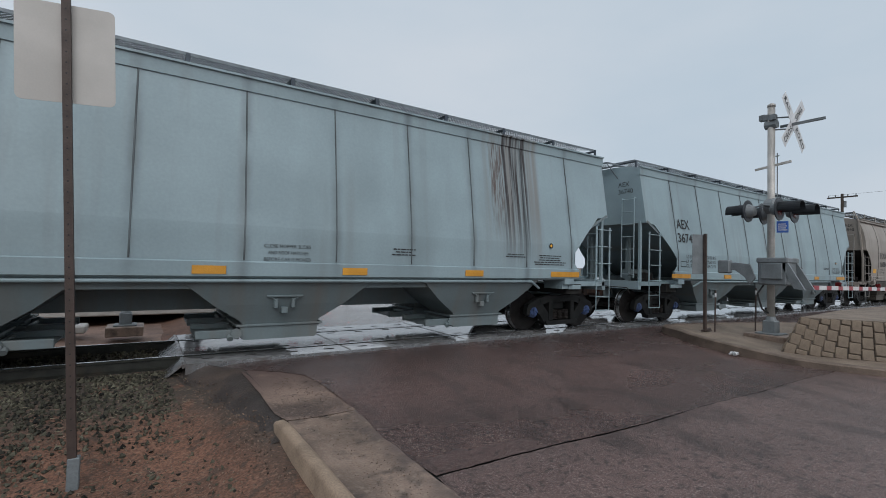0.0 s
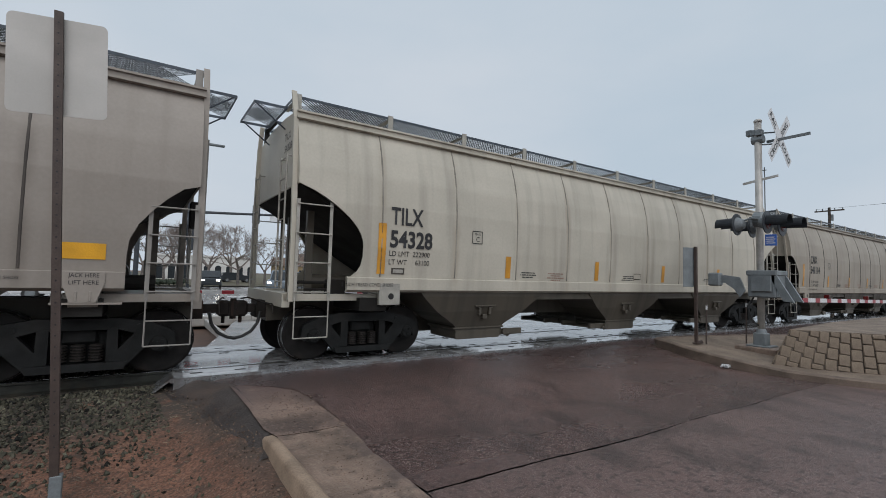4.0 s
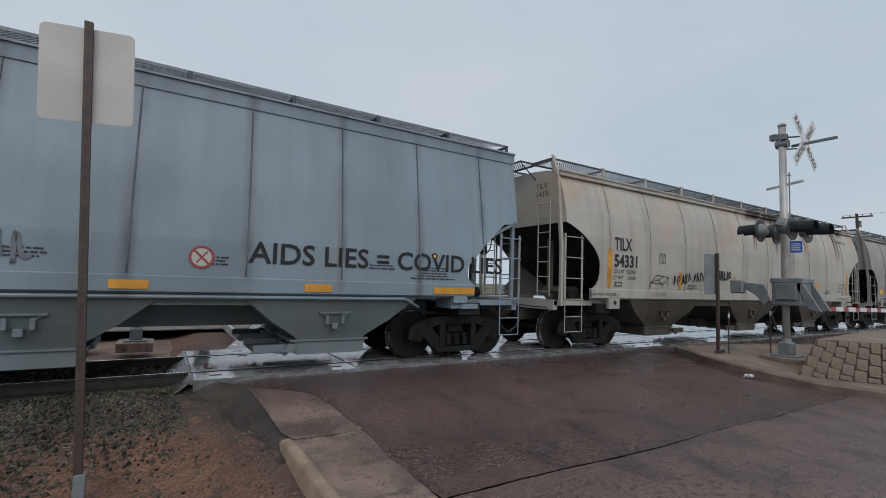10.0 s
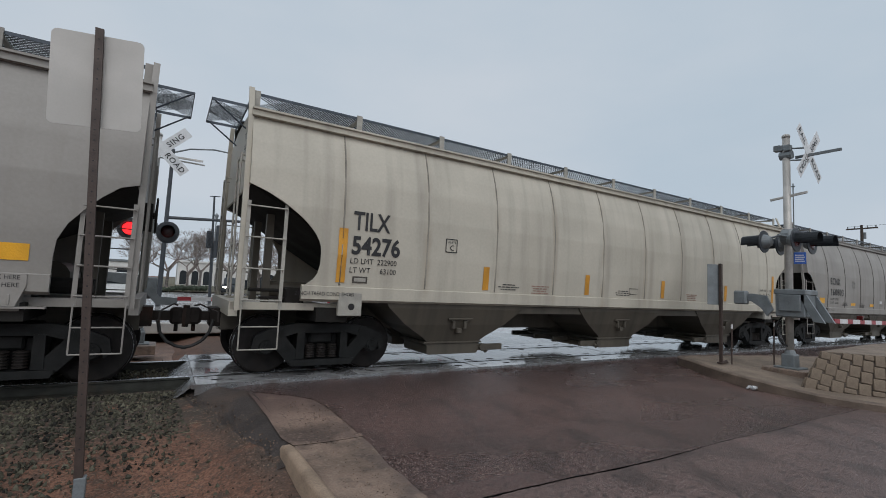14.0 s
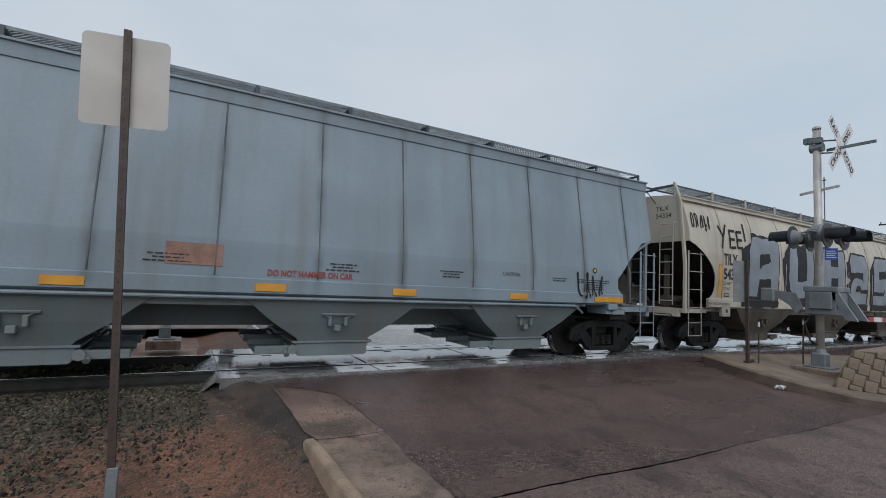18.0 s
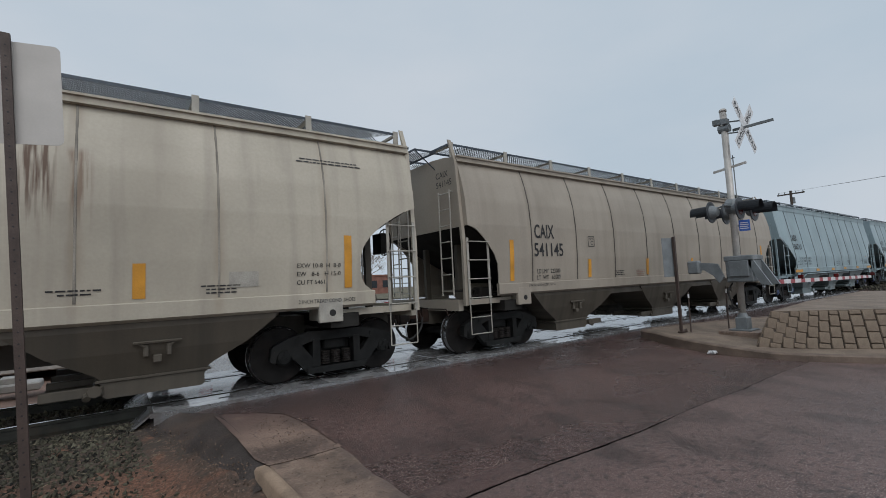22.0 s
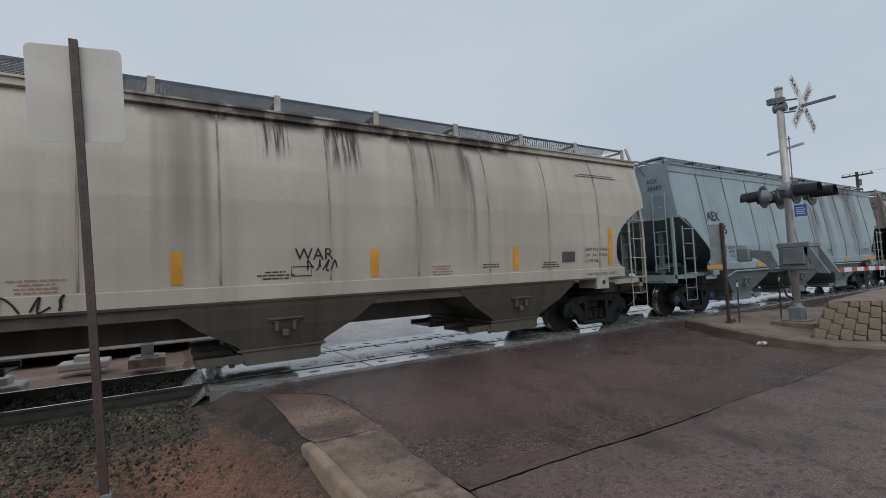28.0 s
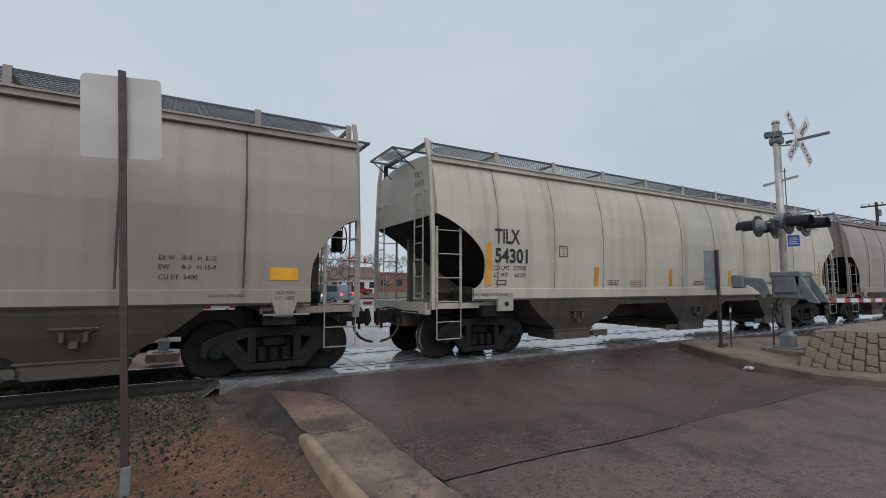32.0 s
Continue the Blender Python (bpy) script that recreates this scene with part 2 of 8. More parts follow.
# light blue car with many runs
for _x, _w, _t, _f, _a in ((0.98, 0.10, 3.3, 1.2, 0.8), (1.12, 0.06, 3.1, 1.2, 0.7), (1.36, 0.14, 4.2, 1.6, 0.9), (2.25, 0.12, 4.1, 2.1, 0.85), (3.05, 0.12, 3.9, 2.3, 0.4), (4.72, 0.34, 4.2, 1.2, 0.9), (5.40, 0.16, 4.1, 2.1, 0.85)):
    drip(M_BLUE_DIRTY, _x, _w, _t, _f, SOOT if _a > 0.75 else BROWN, _a, 12.0, 0.5)
drip(M_BLUE_DIRTY, 2.3, 1.5, 4.2, 1.3, (0.17, 0.16, 0.15), 0.6, 2.2, 0.06, 0.40, 0.62)
drip(M_BLUE_DIRTY, 5.0, 0.75, 4.2, 1.3, (0.17, 0.155, 0.145), 0.65, 2.6, 0.06, 0.38, 0.6)
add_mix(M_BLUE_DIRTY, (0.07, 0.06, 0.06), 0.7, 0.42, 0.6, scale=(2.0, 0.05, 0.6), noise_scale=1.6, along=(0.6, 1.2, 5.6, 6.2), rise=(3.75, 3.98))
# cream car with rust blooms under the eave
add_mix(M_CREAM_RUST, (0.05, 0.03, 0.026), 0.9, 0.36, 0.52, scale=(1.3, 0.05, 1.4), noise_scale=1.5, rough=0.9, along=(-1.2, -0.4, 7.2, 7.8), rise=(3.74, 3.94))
RUST = (0.115, 0.042, 0.024)
drip(M_CREAM_RUST, -0.11, 0.11, 3.5, 2.75, RUST, 0.9, 6.0, 1.6, 0.36, 0.5)
drip(M_CREAM_RUST, 0.75, 0.07, 3.3, 2.95, RUST, 0.5, 6.0, 2.0)
drip(M_CREAM_RUST, 1.30, 0.40, 3.75, 2.95, RUST, 0.9, 5.0, 1.8, 0.42, 0.54)
drip(M_CREAM_RUST, 1.37, 0.10, 3.9, 2.55, RUST, 0.95, 14.0, 0.5, 0.36, 0.5)
drip(M_CREAM_RUST, 3.64, 0.20, 4.0, 3.05, RUST, 0.95, 6.0, 0.9, 0.36, 0.5)
drip(M_CREAM_RUST, 3.61, 0.05, 3.6, 2.55, RUST, 0.9, 14.0, 0.3, 0.3, 0.5)
drip(M_CREAM_RUST, 6.42, 0.08, 4.1, 2.55, SOOT, 0.97, 12.0, 0.2, 0.3, 0.48)
drip(M_CREAM_RUST, 6.68, 0.08, 4.1, 2.5, SOOT, 0.95, 12.0, 0.2, 0.3, 0.48)
drip(M_CREAM_RUST, 2.45, 0.22, 3.9, 1.5, (0.19, 0.17, 0.14), 0.6, 3.0, 0.05, 0.36, 0.6)
add_mix(M_CREAM_RUST, (0.42, 0.26, 0.13), 0.4, 0.50, 0.72, scale=(0.7, 0.3, 0.7), noise_scale=1.4, rise=(2.4, 2.9))
# cream car with faded rust and one dark run
M_CREAM_WORN = paint("worn_cream_enamel", (0.43, 0.395, 0.325), amount=0.4)
add_mix(M_CREAM_WORN, (0.38, 0.22, 0.10), 0.5, 0.48, 0.66, scale=(1.2, 0.3, 1.0), noise_scale=1.6, along=(-3.0, -2.2, 0.6, 1.4), rise=(2.5, 2.8, 3.6, 3.9))
drip(M_CREAM_WORN, 3.45, 0.16, 3.5, 2.1, (0.09, 0.05, 0.035), 0.85, 10.0, 0.6)
drip(M_CREAM_WORN, 3.85, 0.10, 3.3, 2.2, RUST, 0.6, 10.0, 0.8)
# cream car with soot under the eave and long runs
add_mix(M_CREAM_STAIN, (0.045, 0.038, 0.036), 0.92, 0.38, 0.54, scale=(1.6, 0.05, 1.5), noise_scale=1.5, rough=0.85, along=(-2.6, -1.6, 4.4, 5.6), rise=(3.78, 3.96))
drip(M_CREAM_STAIN, -1.37, 0.34, 4.1, 0.9, (0.19, 0.165, 0.14), 0.8, 2.0, 0.04, 0.22, 0.55)
drip(M_CREAM_STAIN, -0.13, 0.22, 3.9, 3.25, SOOT, 0.9, 10.0, 0.7)
drip(M_CREAM_STAIN, 0.95, 0.28, 3.95, 3.1, SOOT, 0.92, 10.0, 0.7, 0.42, 0.55)
drip(M_CREAM_STAIN, 2.26, 0.05, 3.8, 1.3, (0.13, 0.11, 0.10), 0.75, 8.0, 0.3, 0.3, 0.5)
drip(M_CREAM_STAIN, 2.66, 0.06, 3.95, 2.3, SOOT, 0.9, 8.0, 0.3, 0.3, 0.5)
drip(M_CREAM_STAIN, 3.32, 0.07, 4.0, 2.9, SOOT, 0.9, 8.0, 0.3, 0.3, 0.5)
drip(M_CREAM_STAIN, 3.45, 0.05, 3.7, 1.2, (0.10, 0.085, 0.075), 0.85, 8.0, 0.3, 0.3, 0.5)
drip(M_CREAM_STAIN, 2.95, 0.55, 4.0, 1.3, (0.21, 0.185, 0.155), 0.6, 2.4, 0.05, 0.34, 0.6)
seam_grime(M_CREAM_WORN, RIBS_TILX, (0.24, 0.19, 0.13), 0.45)
# grimy steel, taken almost to black so the colour includes recess shade
M_UNDER = add_mix(mat("grimy_shade_toned_underframe_steel", (0.030, 0.029, 0.027), rough=0.8, dark=0.5, scale=1.5, spec=0.15), (0.016, 0.014, 0.013), 0.8, 0.45, 0.6)
# dusty hopper paints, set darker than the bodies to carry undercar shade
M_HOP_BLUE = paint("dusty_shade_toned_blue_hopper_steel", (0.15, 0.19, 0.20), amount=0.6, lo=0.45)
M_HOP_TAN = paint("dusty_shade_toned_tan_hopper_steel", (0.085, 0.074, 0.058), streak=(0.045, 0.04, 0.033), amount=0.8, lo=0.42)
M_TRUCK = add_mix(mat("greasy_cast_steel", (0.013, 0.014, 0.014), rough=0.6, dark=0.5, spec=0.22), (0.024, 0.022, 0.020), 0.5, 0.5, 0.7)
M_WHEEL = add_mix(mat("brown_wheel_steel", (0.014, 0.0125, 0.012), rough=0.6, dark=0.5, spec=0.2), (0.034, 0.022, 0.017), 0.5, 0.5, 0.7)
M_SPRING = mat("rusty_spring_steel", (0.022, 0.018, 0.016), rough=0.6, dark=0.4, spec=0.3)
M_TREAD = mat("polished_wheel_tread", (0.55, 0.55, 0.56), rough=0.28, metal=1.0, dark=0.2)
M_CAP_BLUE = mat("blue_bearing_cap", (0.05, 0.09, 0.22), rough=0.5)
M_WHITE = mat("off_white_enamel", (0.36, 0.345, 0.305), rough=0.5, dark=0.25)
M_GALV = mat("galvanised_grating", (0.055, 0.07, 0.09), rough=0.5, metal=0.3, dark=0.3)
M_GALVPALE = mat("pale_galvanised_grating", (0.17, 0.20, 0.22), rough=0.5, metal=0.2, dark=0.3)
M_AMBER = mat("amber_reflective_sheeting", (0.62, 0.29, 0.03), rough=0.45, dark=0.3, grain=0.03, scale=3)
M_YELLOW = mat("yellow_reflective_sheeting", (0.80, 0.40, 0.025), rough=0.4, dark=0.2, grain=0.03, scale=3)
M_BLACK = mat("black_stencil_paint", (0.02, 0.02, 0.022), rough=0.6, dark=0.3)
M_BROWNTXT = mat("faded_red_brown_stencil_paint", (0.30, 0.17, 0.13), rough=0.6, dark=0.3)
M_RUBBER = mat("black_rubber_hose", (0.02, 0.02, 0.02), rough=0.6)
M_RUSTCPL = add_mix(mat("rusty_coupler_casting", (0.018, 0.0145, 0.013), rough=0.75, dark=0.4, spec=0.2), (0.05, 0.026, 0.018), 0.6, 0.52, 0.66)
M_SEAM = mat("grimy_seam", (0.075, 0.064, 0.055), rough=0.7, dark=0.4, scale=1.5)
M_SEAMBLUE = mat("weathered_blue_grey_seam", (0.12, 0.145, 0.155), rough=0.7, dark=0.6, scale=1.2)
M_SEAMPALE = mat("dusty_seam", (0.30, 0.275, 0.235), rough=0.7, dark=0.5, scale=1.2)
M_SPRAYG = mat("grey_spray_paint", (0.20, 0.235, 0.27), rough=0.5, dark=0.2, scale=2)
M_SPRAYL = mat("pale_spray_paint", (0.36, 0.38, 0.40), rough=0.5, dark=0.2)
M_FADED = mat("faded_grey_spray_paint", (0.16, 0.185, 0.21), rough=0.5, dark=0.45, scale=3)
M_REDTXT = mat("faded_red_paint", (0.28, 0.055, 0.05), rough=0.5, dark=0.2)
M_SPRAYK = mat("dark_spray_paint", (0.012, 0.012, 0.014), rough=0.75, dark=0.3)

M_ASPH = mat("wet_red_brown_asphalt", (0.165, 0.105, 0.093), rough=0.36, grain=0.45, scale=0.7, bump=1.0, dark=0.3, fine=75)
add_mix(M_ASPH, (0.07, 0.05, 0.046), 0.7, 0.45, 0.65, scale=(0.5, 1.0, 1), noise_scale=0.5, rough=0.24)
M_ASPH2 = mat("dark_wet_red_asphalt", (0.135, 0.078, 0.068), rough=0.33, grain=0.45, scale=0.6, bump=0.9, dark=0.35, fine=80)
add_mix(M_ASPH2, (0.062, 0.038, 0.034), 0.75, 0.42, 0.62, scale=(0.35, 1.0, 1), noise_scale=0.45, rough=0.20)
M_ASPHBLK = mat("crumbling_black_asphalt", (0.055, 0.044, 0.040), rough=0.55, grain=0.45, scale=2.5, bump=0.9, dark=0.4, fine=70)
add_mix(M_ASPHBLK, (0.13, 0.085, 0.06), 0.6, 0.52, 0.68, noise_scale=1.4)
M_TAR = mat("black_tar", (0.012, 0.011, 0.011), rough=0.5)
M_STEELW = add_mix(mat("wet_bare_steel_plate", (0.42, 0.43, 0.44), rough=0.25, metal=0.8, dark=0.3), (0.12, 0.08, 0.06), 0.6, 0.5, 0.65, rough=0.5)
M_BALLAST = mat("broken_ballast", (0.030, 0.028, 0.0195), rough=0.75, grain=0.2, scale=1.6, dark=0.6, fine=40, spec=0.35)


def island_tint(m, lo, hi):
    """Each loose stone of a scatter takes a shade of its own."""
    n, l = m.node_tree.nodes, m.node_tree.links
    g = n.new("ShaderNodeNewGeometry")
    r = n.new("ShaderNodeMapRange")
    r.inputs["To Min"].default_value, r.inputs["To Max"].default_value = lo, hi
    s = n.new("ShaderNodeVectorMath")
    s.operation = "SCALE"
    b = n["Principled BSDF"]
    l.new(g.outputs["Random Per Island"], r.inputs["Value"])
    l.new(b.inputs["Base Color"].links[0].from_socket, s.inputs[0])
    l.new(r.outputs[0], s.inputs["Scale"])
    l.new(s.outputs[0], b.inputs["Base Color"])


island_tint(M_BALLAST, 0.2, 4.4)
M_PEBBLE = mat("tan_pebbles", (0.11, 0.075, 0.055), rough=0.8, grain=0.2, scale=5, dark=0.5)
island_tint(M_PEBBLE, 0.4, 2.4)
M_STRAW = mat("dry_straw_litter", (0.20, 0.165, 0.115), rough=0.8, dark=0.4)
island_tint(M_STRAW, 0.35, 1.5)
for _m in (M_ASPH, M_ASPH2):
    add_mix(_m, (0.22, 0.165, 0.148), 0.35, 0.56, 0.68, noise_scale=26, detail=2.0)
    add_mix(_m, (0.40, 0.33, 0.30), 0.6, 0.61, 0.69, noise_scale=75, detail=1.0)
    add_mix(_m, (0.022, 0.016, 0.015), 0.7, 0.53, 0.66, noise_scale=17, detail=3.0)
    add_mix(_m, (0.03, 0.022, 0.02), 0.5, 0.52, 0.66, scale=(1, 0.5, 1), noise_scale=2.6)
add_mix(M_ASPH2, (0.045, 0.029, 0.026), 0.75, 0.25, 0.5, noise_scale=1.6, rise=(-0.17, -0.05))
M_CONCDIRT = mat("grimy_gutter_concrete", (0.245, 0.172, 0.136), rough=0.55, grain=0.3, scale=2.0, bump=0.4, dark=0.5)
add_mix(M_CONCDIRT, (0.07, 0.050, 0.043), 0.7, 0.48, 0.64, noise_scale=2.0)
add_mix(M_CONCDIRT, (0.30, 0.23, 0.19), 0.5, 0.56, 0.68, noise_scale=26)
add_mix(M_CONCDIRT, (0.03, 0.022, 0.02), 0.7, 0.60, 0.68, noise_scale=18)
add_mix(M_CONCDIRT, (0.105, 0.070, 0.062), 0.97, 0.12, 0.45, noise_scale=3.0, rise=(-0.20, -0.10))
add_mix(M_CONCDIRT, (0.10, 0.072, 0.064), 0.7, 0.34, 0.56, noise_scale=6.0, along=(1.85, 2.15))
M_ISLKERB = mat("grimy_island_kerb", (0.165, 0.12, 0.092), rough=0.7, grain=0.2, scale=3.0, bump=0.3, dark=0.45)
M_CONC = mat("wet_gutter_concrete", (0.265, 0.19, 0.148), rough=0.5, grain=0.2, scale=2.0, bump=0.3, dark=0.45)
M_KERB = mat("weathered_kerb_concrete", (0.34, 0.25, 0.18), rough=0.7, grain=0.2, scale=3.0, bump=0.3, dark=0.35)
M_PANEL = mat("wet_crossing_concrete", (0.40, 0.405, 0.41), rough=0.055, grain=0.15, scale=1.5, bump=0.02, dark=0.45, spec=1.0, span=0.02)
add_mix(M_CONC, (0.06, 0.045, 0.038), 0.8, 0.50, 0.66, noise_scale=5.0)
add_mix(M_CONC, (0.30, 0.24, 0.19), 0.5, 0.55, 0.7, noise_scale=22)
add_mix(M_CONC, (0.11, 0.08, 0.07), 0.85, 0.36, 0.56, noise_scale=6.0, along=(1.95, 2.22))
add_mix(M_PANEL, (0.17, 0.17, 0.175), 0.9, 0.47, 0.55, noise_scale=1.1, rough=0.02)
M_DIRT = mat("damp_red_dirt", (0.205, 0.100, 0.064), rough=0.85, grain=0.5, scale=1.2, bump=1.0, dark=0.5, fine=38)
add_mix(M_DIRT, (0.14, 0.068, 0.044), 0.8, 0.48, 0.66, noise_scale=0.55)
add_mix(M_DIRT, (0.045, 0.035, 0.028), 0.7, 0.54, 0.66, noise_scale=9.0)
add_mix(M_DIRT, (0.055, 0.048, 0.040), 0.92, 0.30, 0.45, noise_scale=3.0, rise=(-0.50, -0.30))
add_mix(M_DIRT, (0.27, 0.16, 0.11), 0.45, 0.56, 0.66, noise_scale=24.0)
add_mix(M_DIRT, (0.06, 0.038, 0.028), 0.7, 0.54, 0.64, noise_scale=31.0)
M_DIRTPALE = mat("pale_sandy_red_dirt", (0.26, 0.165, 0.125), rough=0.8, grain=0.3, scale=1.0, bump=0.6, dark=0.45)
add_mix(M_DIRTPALE, (0.13, 0.085, 0.065), 0.7, 0.5, 0.66, noise_scale=3.0)
M_RAIL = add_mix(mat("grimy_rail_web", (0.030, 0.031, 0.026), rough=0.6, dark=0.4, spec=0.3), (0.06, 0.04, 0.026), 0.6, 0.5, 0.7)
M_RAILTOP = mat("polished_rail_head", (0.6, 0.6, 0.62), rough=0.2, metal=1.0, dark=0.15)
M_TIE = mat("dark_timber_tie", (0.05, 0.038, 0.03), rough=0.85, dark=0.4)
M_ISLAND = mat("gritty_tan_pavement", (0.215, 0.165, 0.125), rough=0.7, grain=0.25, scale=2.0, bump=0.4, dark=0.35)
M_PAVER = mat("buff_wall_block", (0.195, 0.148, 0.107), rough=0.75, grain=0.2, scale=4, bump=0.4, dark=0.3)
M_JOINT = mat("dark_mortar", (0.09, 0.07, 0.055), rough=0.9)
M_SIGNBACK = mat("bare_aluminium_sign_back", (0.47, 0.455, 0.43), rough=0.6, grain=0.02, bump=0.02, metal=0.0, dark=0.15, scale=2)
M_POSTBR = mat("brown_painted_sign_post", (0.060, 0.040, 0.033), rough=0.6, dark=0.35)
M_ALU = mat("dull_aluminium_mast", (0.50, 0.48, 0.45), rough=0.5, metal=0.3, dark=0.3, scale=3)
M_SIGGREY = mat("grey_signal_casting", (0.17, 0.19, 0.20), rough=0.5, dark=0.3, scale=4)
M_SIGBLK = mat("black_signal_hood", (0.036, 0.042, 0.05), rough=0.45, dark=0.3)
M_SIGNWHITE = mat("white_reflective_sheeting", (0.60, 0.61, 0.62), rough=0.4, dark=0.12)
M_SIGNBLUE = mat("blue_reflective_sheeting", (0.02, 0.10, 0.42), rough=0.4, dark=0.1)
M_RED = mat("red_reflective_sheeting", (0.30, 0.03, 0.04), rough=0.4, dark=0.1)
M_WETCONC = mat("wet_pale_concrete", (0.33, 0.32, 0.31), rough=0.16, grain=0.12, scale=0.6, bump=0.12, dark=0.35)
M_KERBPALE = mat("pale_concrete", (0.45, 0.43, 0.40), rough=0.6, dark=0.25, scale=2)
M_GRASS = mat("dull_winter_grass", (0.13, 0.115, 0.07), rough=0.9, grain=0.3, scale=0.5, dark=0.4)
# bark and twigs lightened so that their colour holds the distant mist
M_BARK = mat("mist_paled_grey_brown_bark", (0.17, 0.15, 0.14), rough=0.9, dark=0.4)
M_TWIG = mat("mist_paled_brown_twigs", (0.26, 0.22, 0.20), rough=0.9, dark=0.4)
M_HEDGE = mat("dark_evergreen", (0.04, 0.055, 0.035), rough=0.8, dark=0.5)
M_STUCCO = mat("white_stucco", (0.62, 0.61, 0.59), rough=0.8, dark=0.15, scale=0.8)
M_BROWNROOF = mat("brown_shingles", (0.15, 0.10, 0.075), rough=0.85, dark=0.3)
M_BRICKFAR = mat("red_brown_brick", (0.22, 0.10, 0.075), rough=0.85, dark=0.3, scale=1)
M_BUFFFAR = mat("buff_render", (0.42, 0.31, 0.18), rough=0.85, dark=0.2)
M_GLASSDARK = mat("dark_window_glass", (0.03, 0.035, 0.04), rough=0.06, dark=0.2, bump=0.0)
M_CARDARK = mat("dark_car_paint", (0.03, 0.035, 0.04), rough=0.2, dark=0.1, bump=0.0)
M_CARWHITE = mat("white_car_paint", (0.65, 0.66, 0.66), rough=0.25, dark=0.08, bump=0.0)
M_CARSILVER = mat("silver_blue_car_paint", (0.20, 0.24, 0.28), rough=0.25, metal=0.3, dark=0.1, bump=0.0)
M_CARRED = mat("red_car_paint", (0.25, 0.03, 0.03), rough=0.25, dark=0.1, bump=0.0)
M_WOOD = mat("dark_timber_pole", (0.06, 0.045, 0.035), rough=0.85, dark=0.3)


def glow(name, colour, strength):
    m = bpy.data.materials.new(name)
    m.use_nodes = True
    b = m.node_tree.nodes["Principled BSDF"]
    b.inputs["Base Color"].default_value = (*colour, 1)
    b.inputs["Emission Color"].default_value = (*colour, 1)
    b.inputs["Emission Strength"].default_value = strength
    return m


M_REDLAMP = glow("lit_red_signal_lens", (1.0, 0.02, 0.025), 2.2)
M_REDDARK = mat("unlit_red_signal_lens", (0.10, 0.008, 0.008), rough=0.15)
M_HEADLAMP = glow("lit_headlamp", (1.0, 0.93, 0.8), 5.0)
M_TAILLAMP = glow("lit_tail_lamp", (1.0, 0.05, 0.03), 3.0)


# ---- mesh helpers ----
def part(name, bm, material, parent=None, label="", pos=None):
    me = bpy.data.meshes.new(name)
    bmesh.ops.recalc_face_normals(bm, faces=bm.faces)
    bm.to_mesh(me)
    bm.free()
    me.materials.append(material)
    ob = new(name, me)
    if parent is not None:
        ob.parent = parent
    if pos is not None:
        ob.matrix_basis = pos
    if label:
        ob["label"] = label
    return ob


def empty(name, m, label, category, group="", kind=""):
    ob = new(name)
    ob.empty_display_size = 0.3
    ob.matrix_basis = m
    return tagged(ob, label, category, group, kind)


def box(bm, x0, x1, y0, y1, z0, z1):
    v = [bm.verts.new((x, y, z)) for z in (z0, z1) for x, y in ((x0, y0), (x1, y0), (x1, y1), (x0, y1))]
    for f in ((3, 2, 1, 0), (4, 5, 6, 7), (0, 1, 5, 4), (1, 2, 6, 5), (2, 3, 7, 6), (3, 0, 4, 7)):
        bm.faces.new([v[i] for i in f])
    return v


def rbox(bm, x0, x1, y0, y1, z0, z1, r=0.01):
    """A box with chamfered edges."""
    v = box(bm, x0, x1, y0, y1, z0, z1)
    e = {ed for a in v for ed in a.link_edges}
    bmesh.ops.bevel(bm, geom=list(e), offset=r, segments=1, affect="EDGES")


def prism(bm, pts, y0, y1, axis="y"):
    """A polygon of (a, b) points, drawn out along an axis."""
    def at(p, c):
        return (p[0], c, p[1]) if axis == "y" else ((c, p[0], p[1]) if axis == "x" else (p[0], p[1], c))
    a = [bm.verts.new(at(p, y0)) for p in pts]
    b = [bm.verts.new(at(p, y1)) for p in pts]
    bm.faces.new(a)
    bm.faces.new(b[::-1])
    k = len(pts)
    for i in range(k):
        bm.faces.new((a[i], a[(i + 1) % k], b[(i + 1) % k], b[i]))


def rod(bm, p, q, r, n=6, r2=None):
    """A round bar from p to q."""
    p, q = Vector(p), Vector(q)
    d = (q - p).normalized()
    u = d.orthogonal().normalized()
    w = d.cross(u)
    r2 = r if r2 is None else r2
    ring = [[bm.verts.new(c + s * (u * math.cos(6.28318 * i / n) + w * math.sin(6.28318 * i / n))) for i in range(n)] for c, s in ((p, r), (q, r2))]
    for i in range(n):
        bm.faces.new((ring[0][i], ring[0][(i + 1) % n], ring[1][(i + 1) % n], ring[1][i]))
    bm.faces.new(ring[0][::-1])
    bm.faces.new(ring[1])


def tube(bm, pts, r, n=6):
    for p, q in zip(pts, pts[1:]):
        rod(bm, p, q, r, n)


def disc_stack(bm, centre, axis, prof, n=24):
    """A turned shape: prof is a list of (distance along the axis, radius)."""
    c, d = Vector(centre), Vector(axis).normalized()
    u = d.orthogonal().normalized()
    w = d.cross(u)
    rings = [[bm.verts.new(c + d * h + r * (u * math.cos(6.28318 * i / n) + w * math.sin(6.28318 * i / n))) for i in range(n)] for h, r in prof]
    for a, b in zip(rings, rings[1:]):
        for i in range(n):
            bm.faces.new((a[i], a[(i + 1) % n], b[(i + 1) % n], b[i]))
    bm.faces.new(rings[0][::-1])
    bm.faces.new(rings[-1])


def smooth(ob):
    for p in ob.data.polygons:
        p.use_smooth = True
    return ob


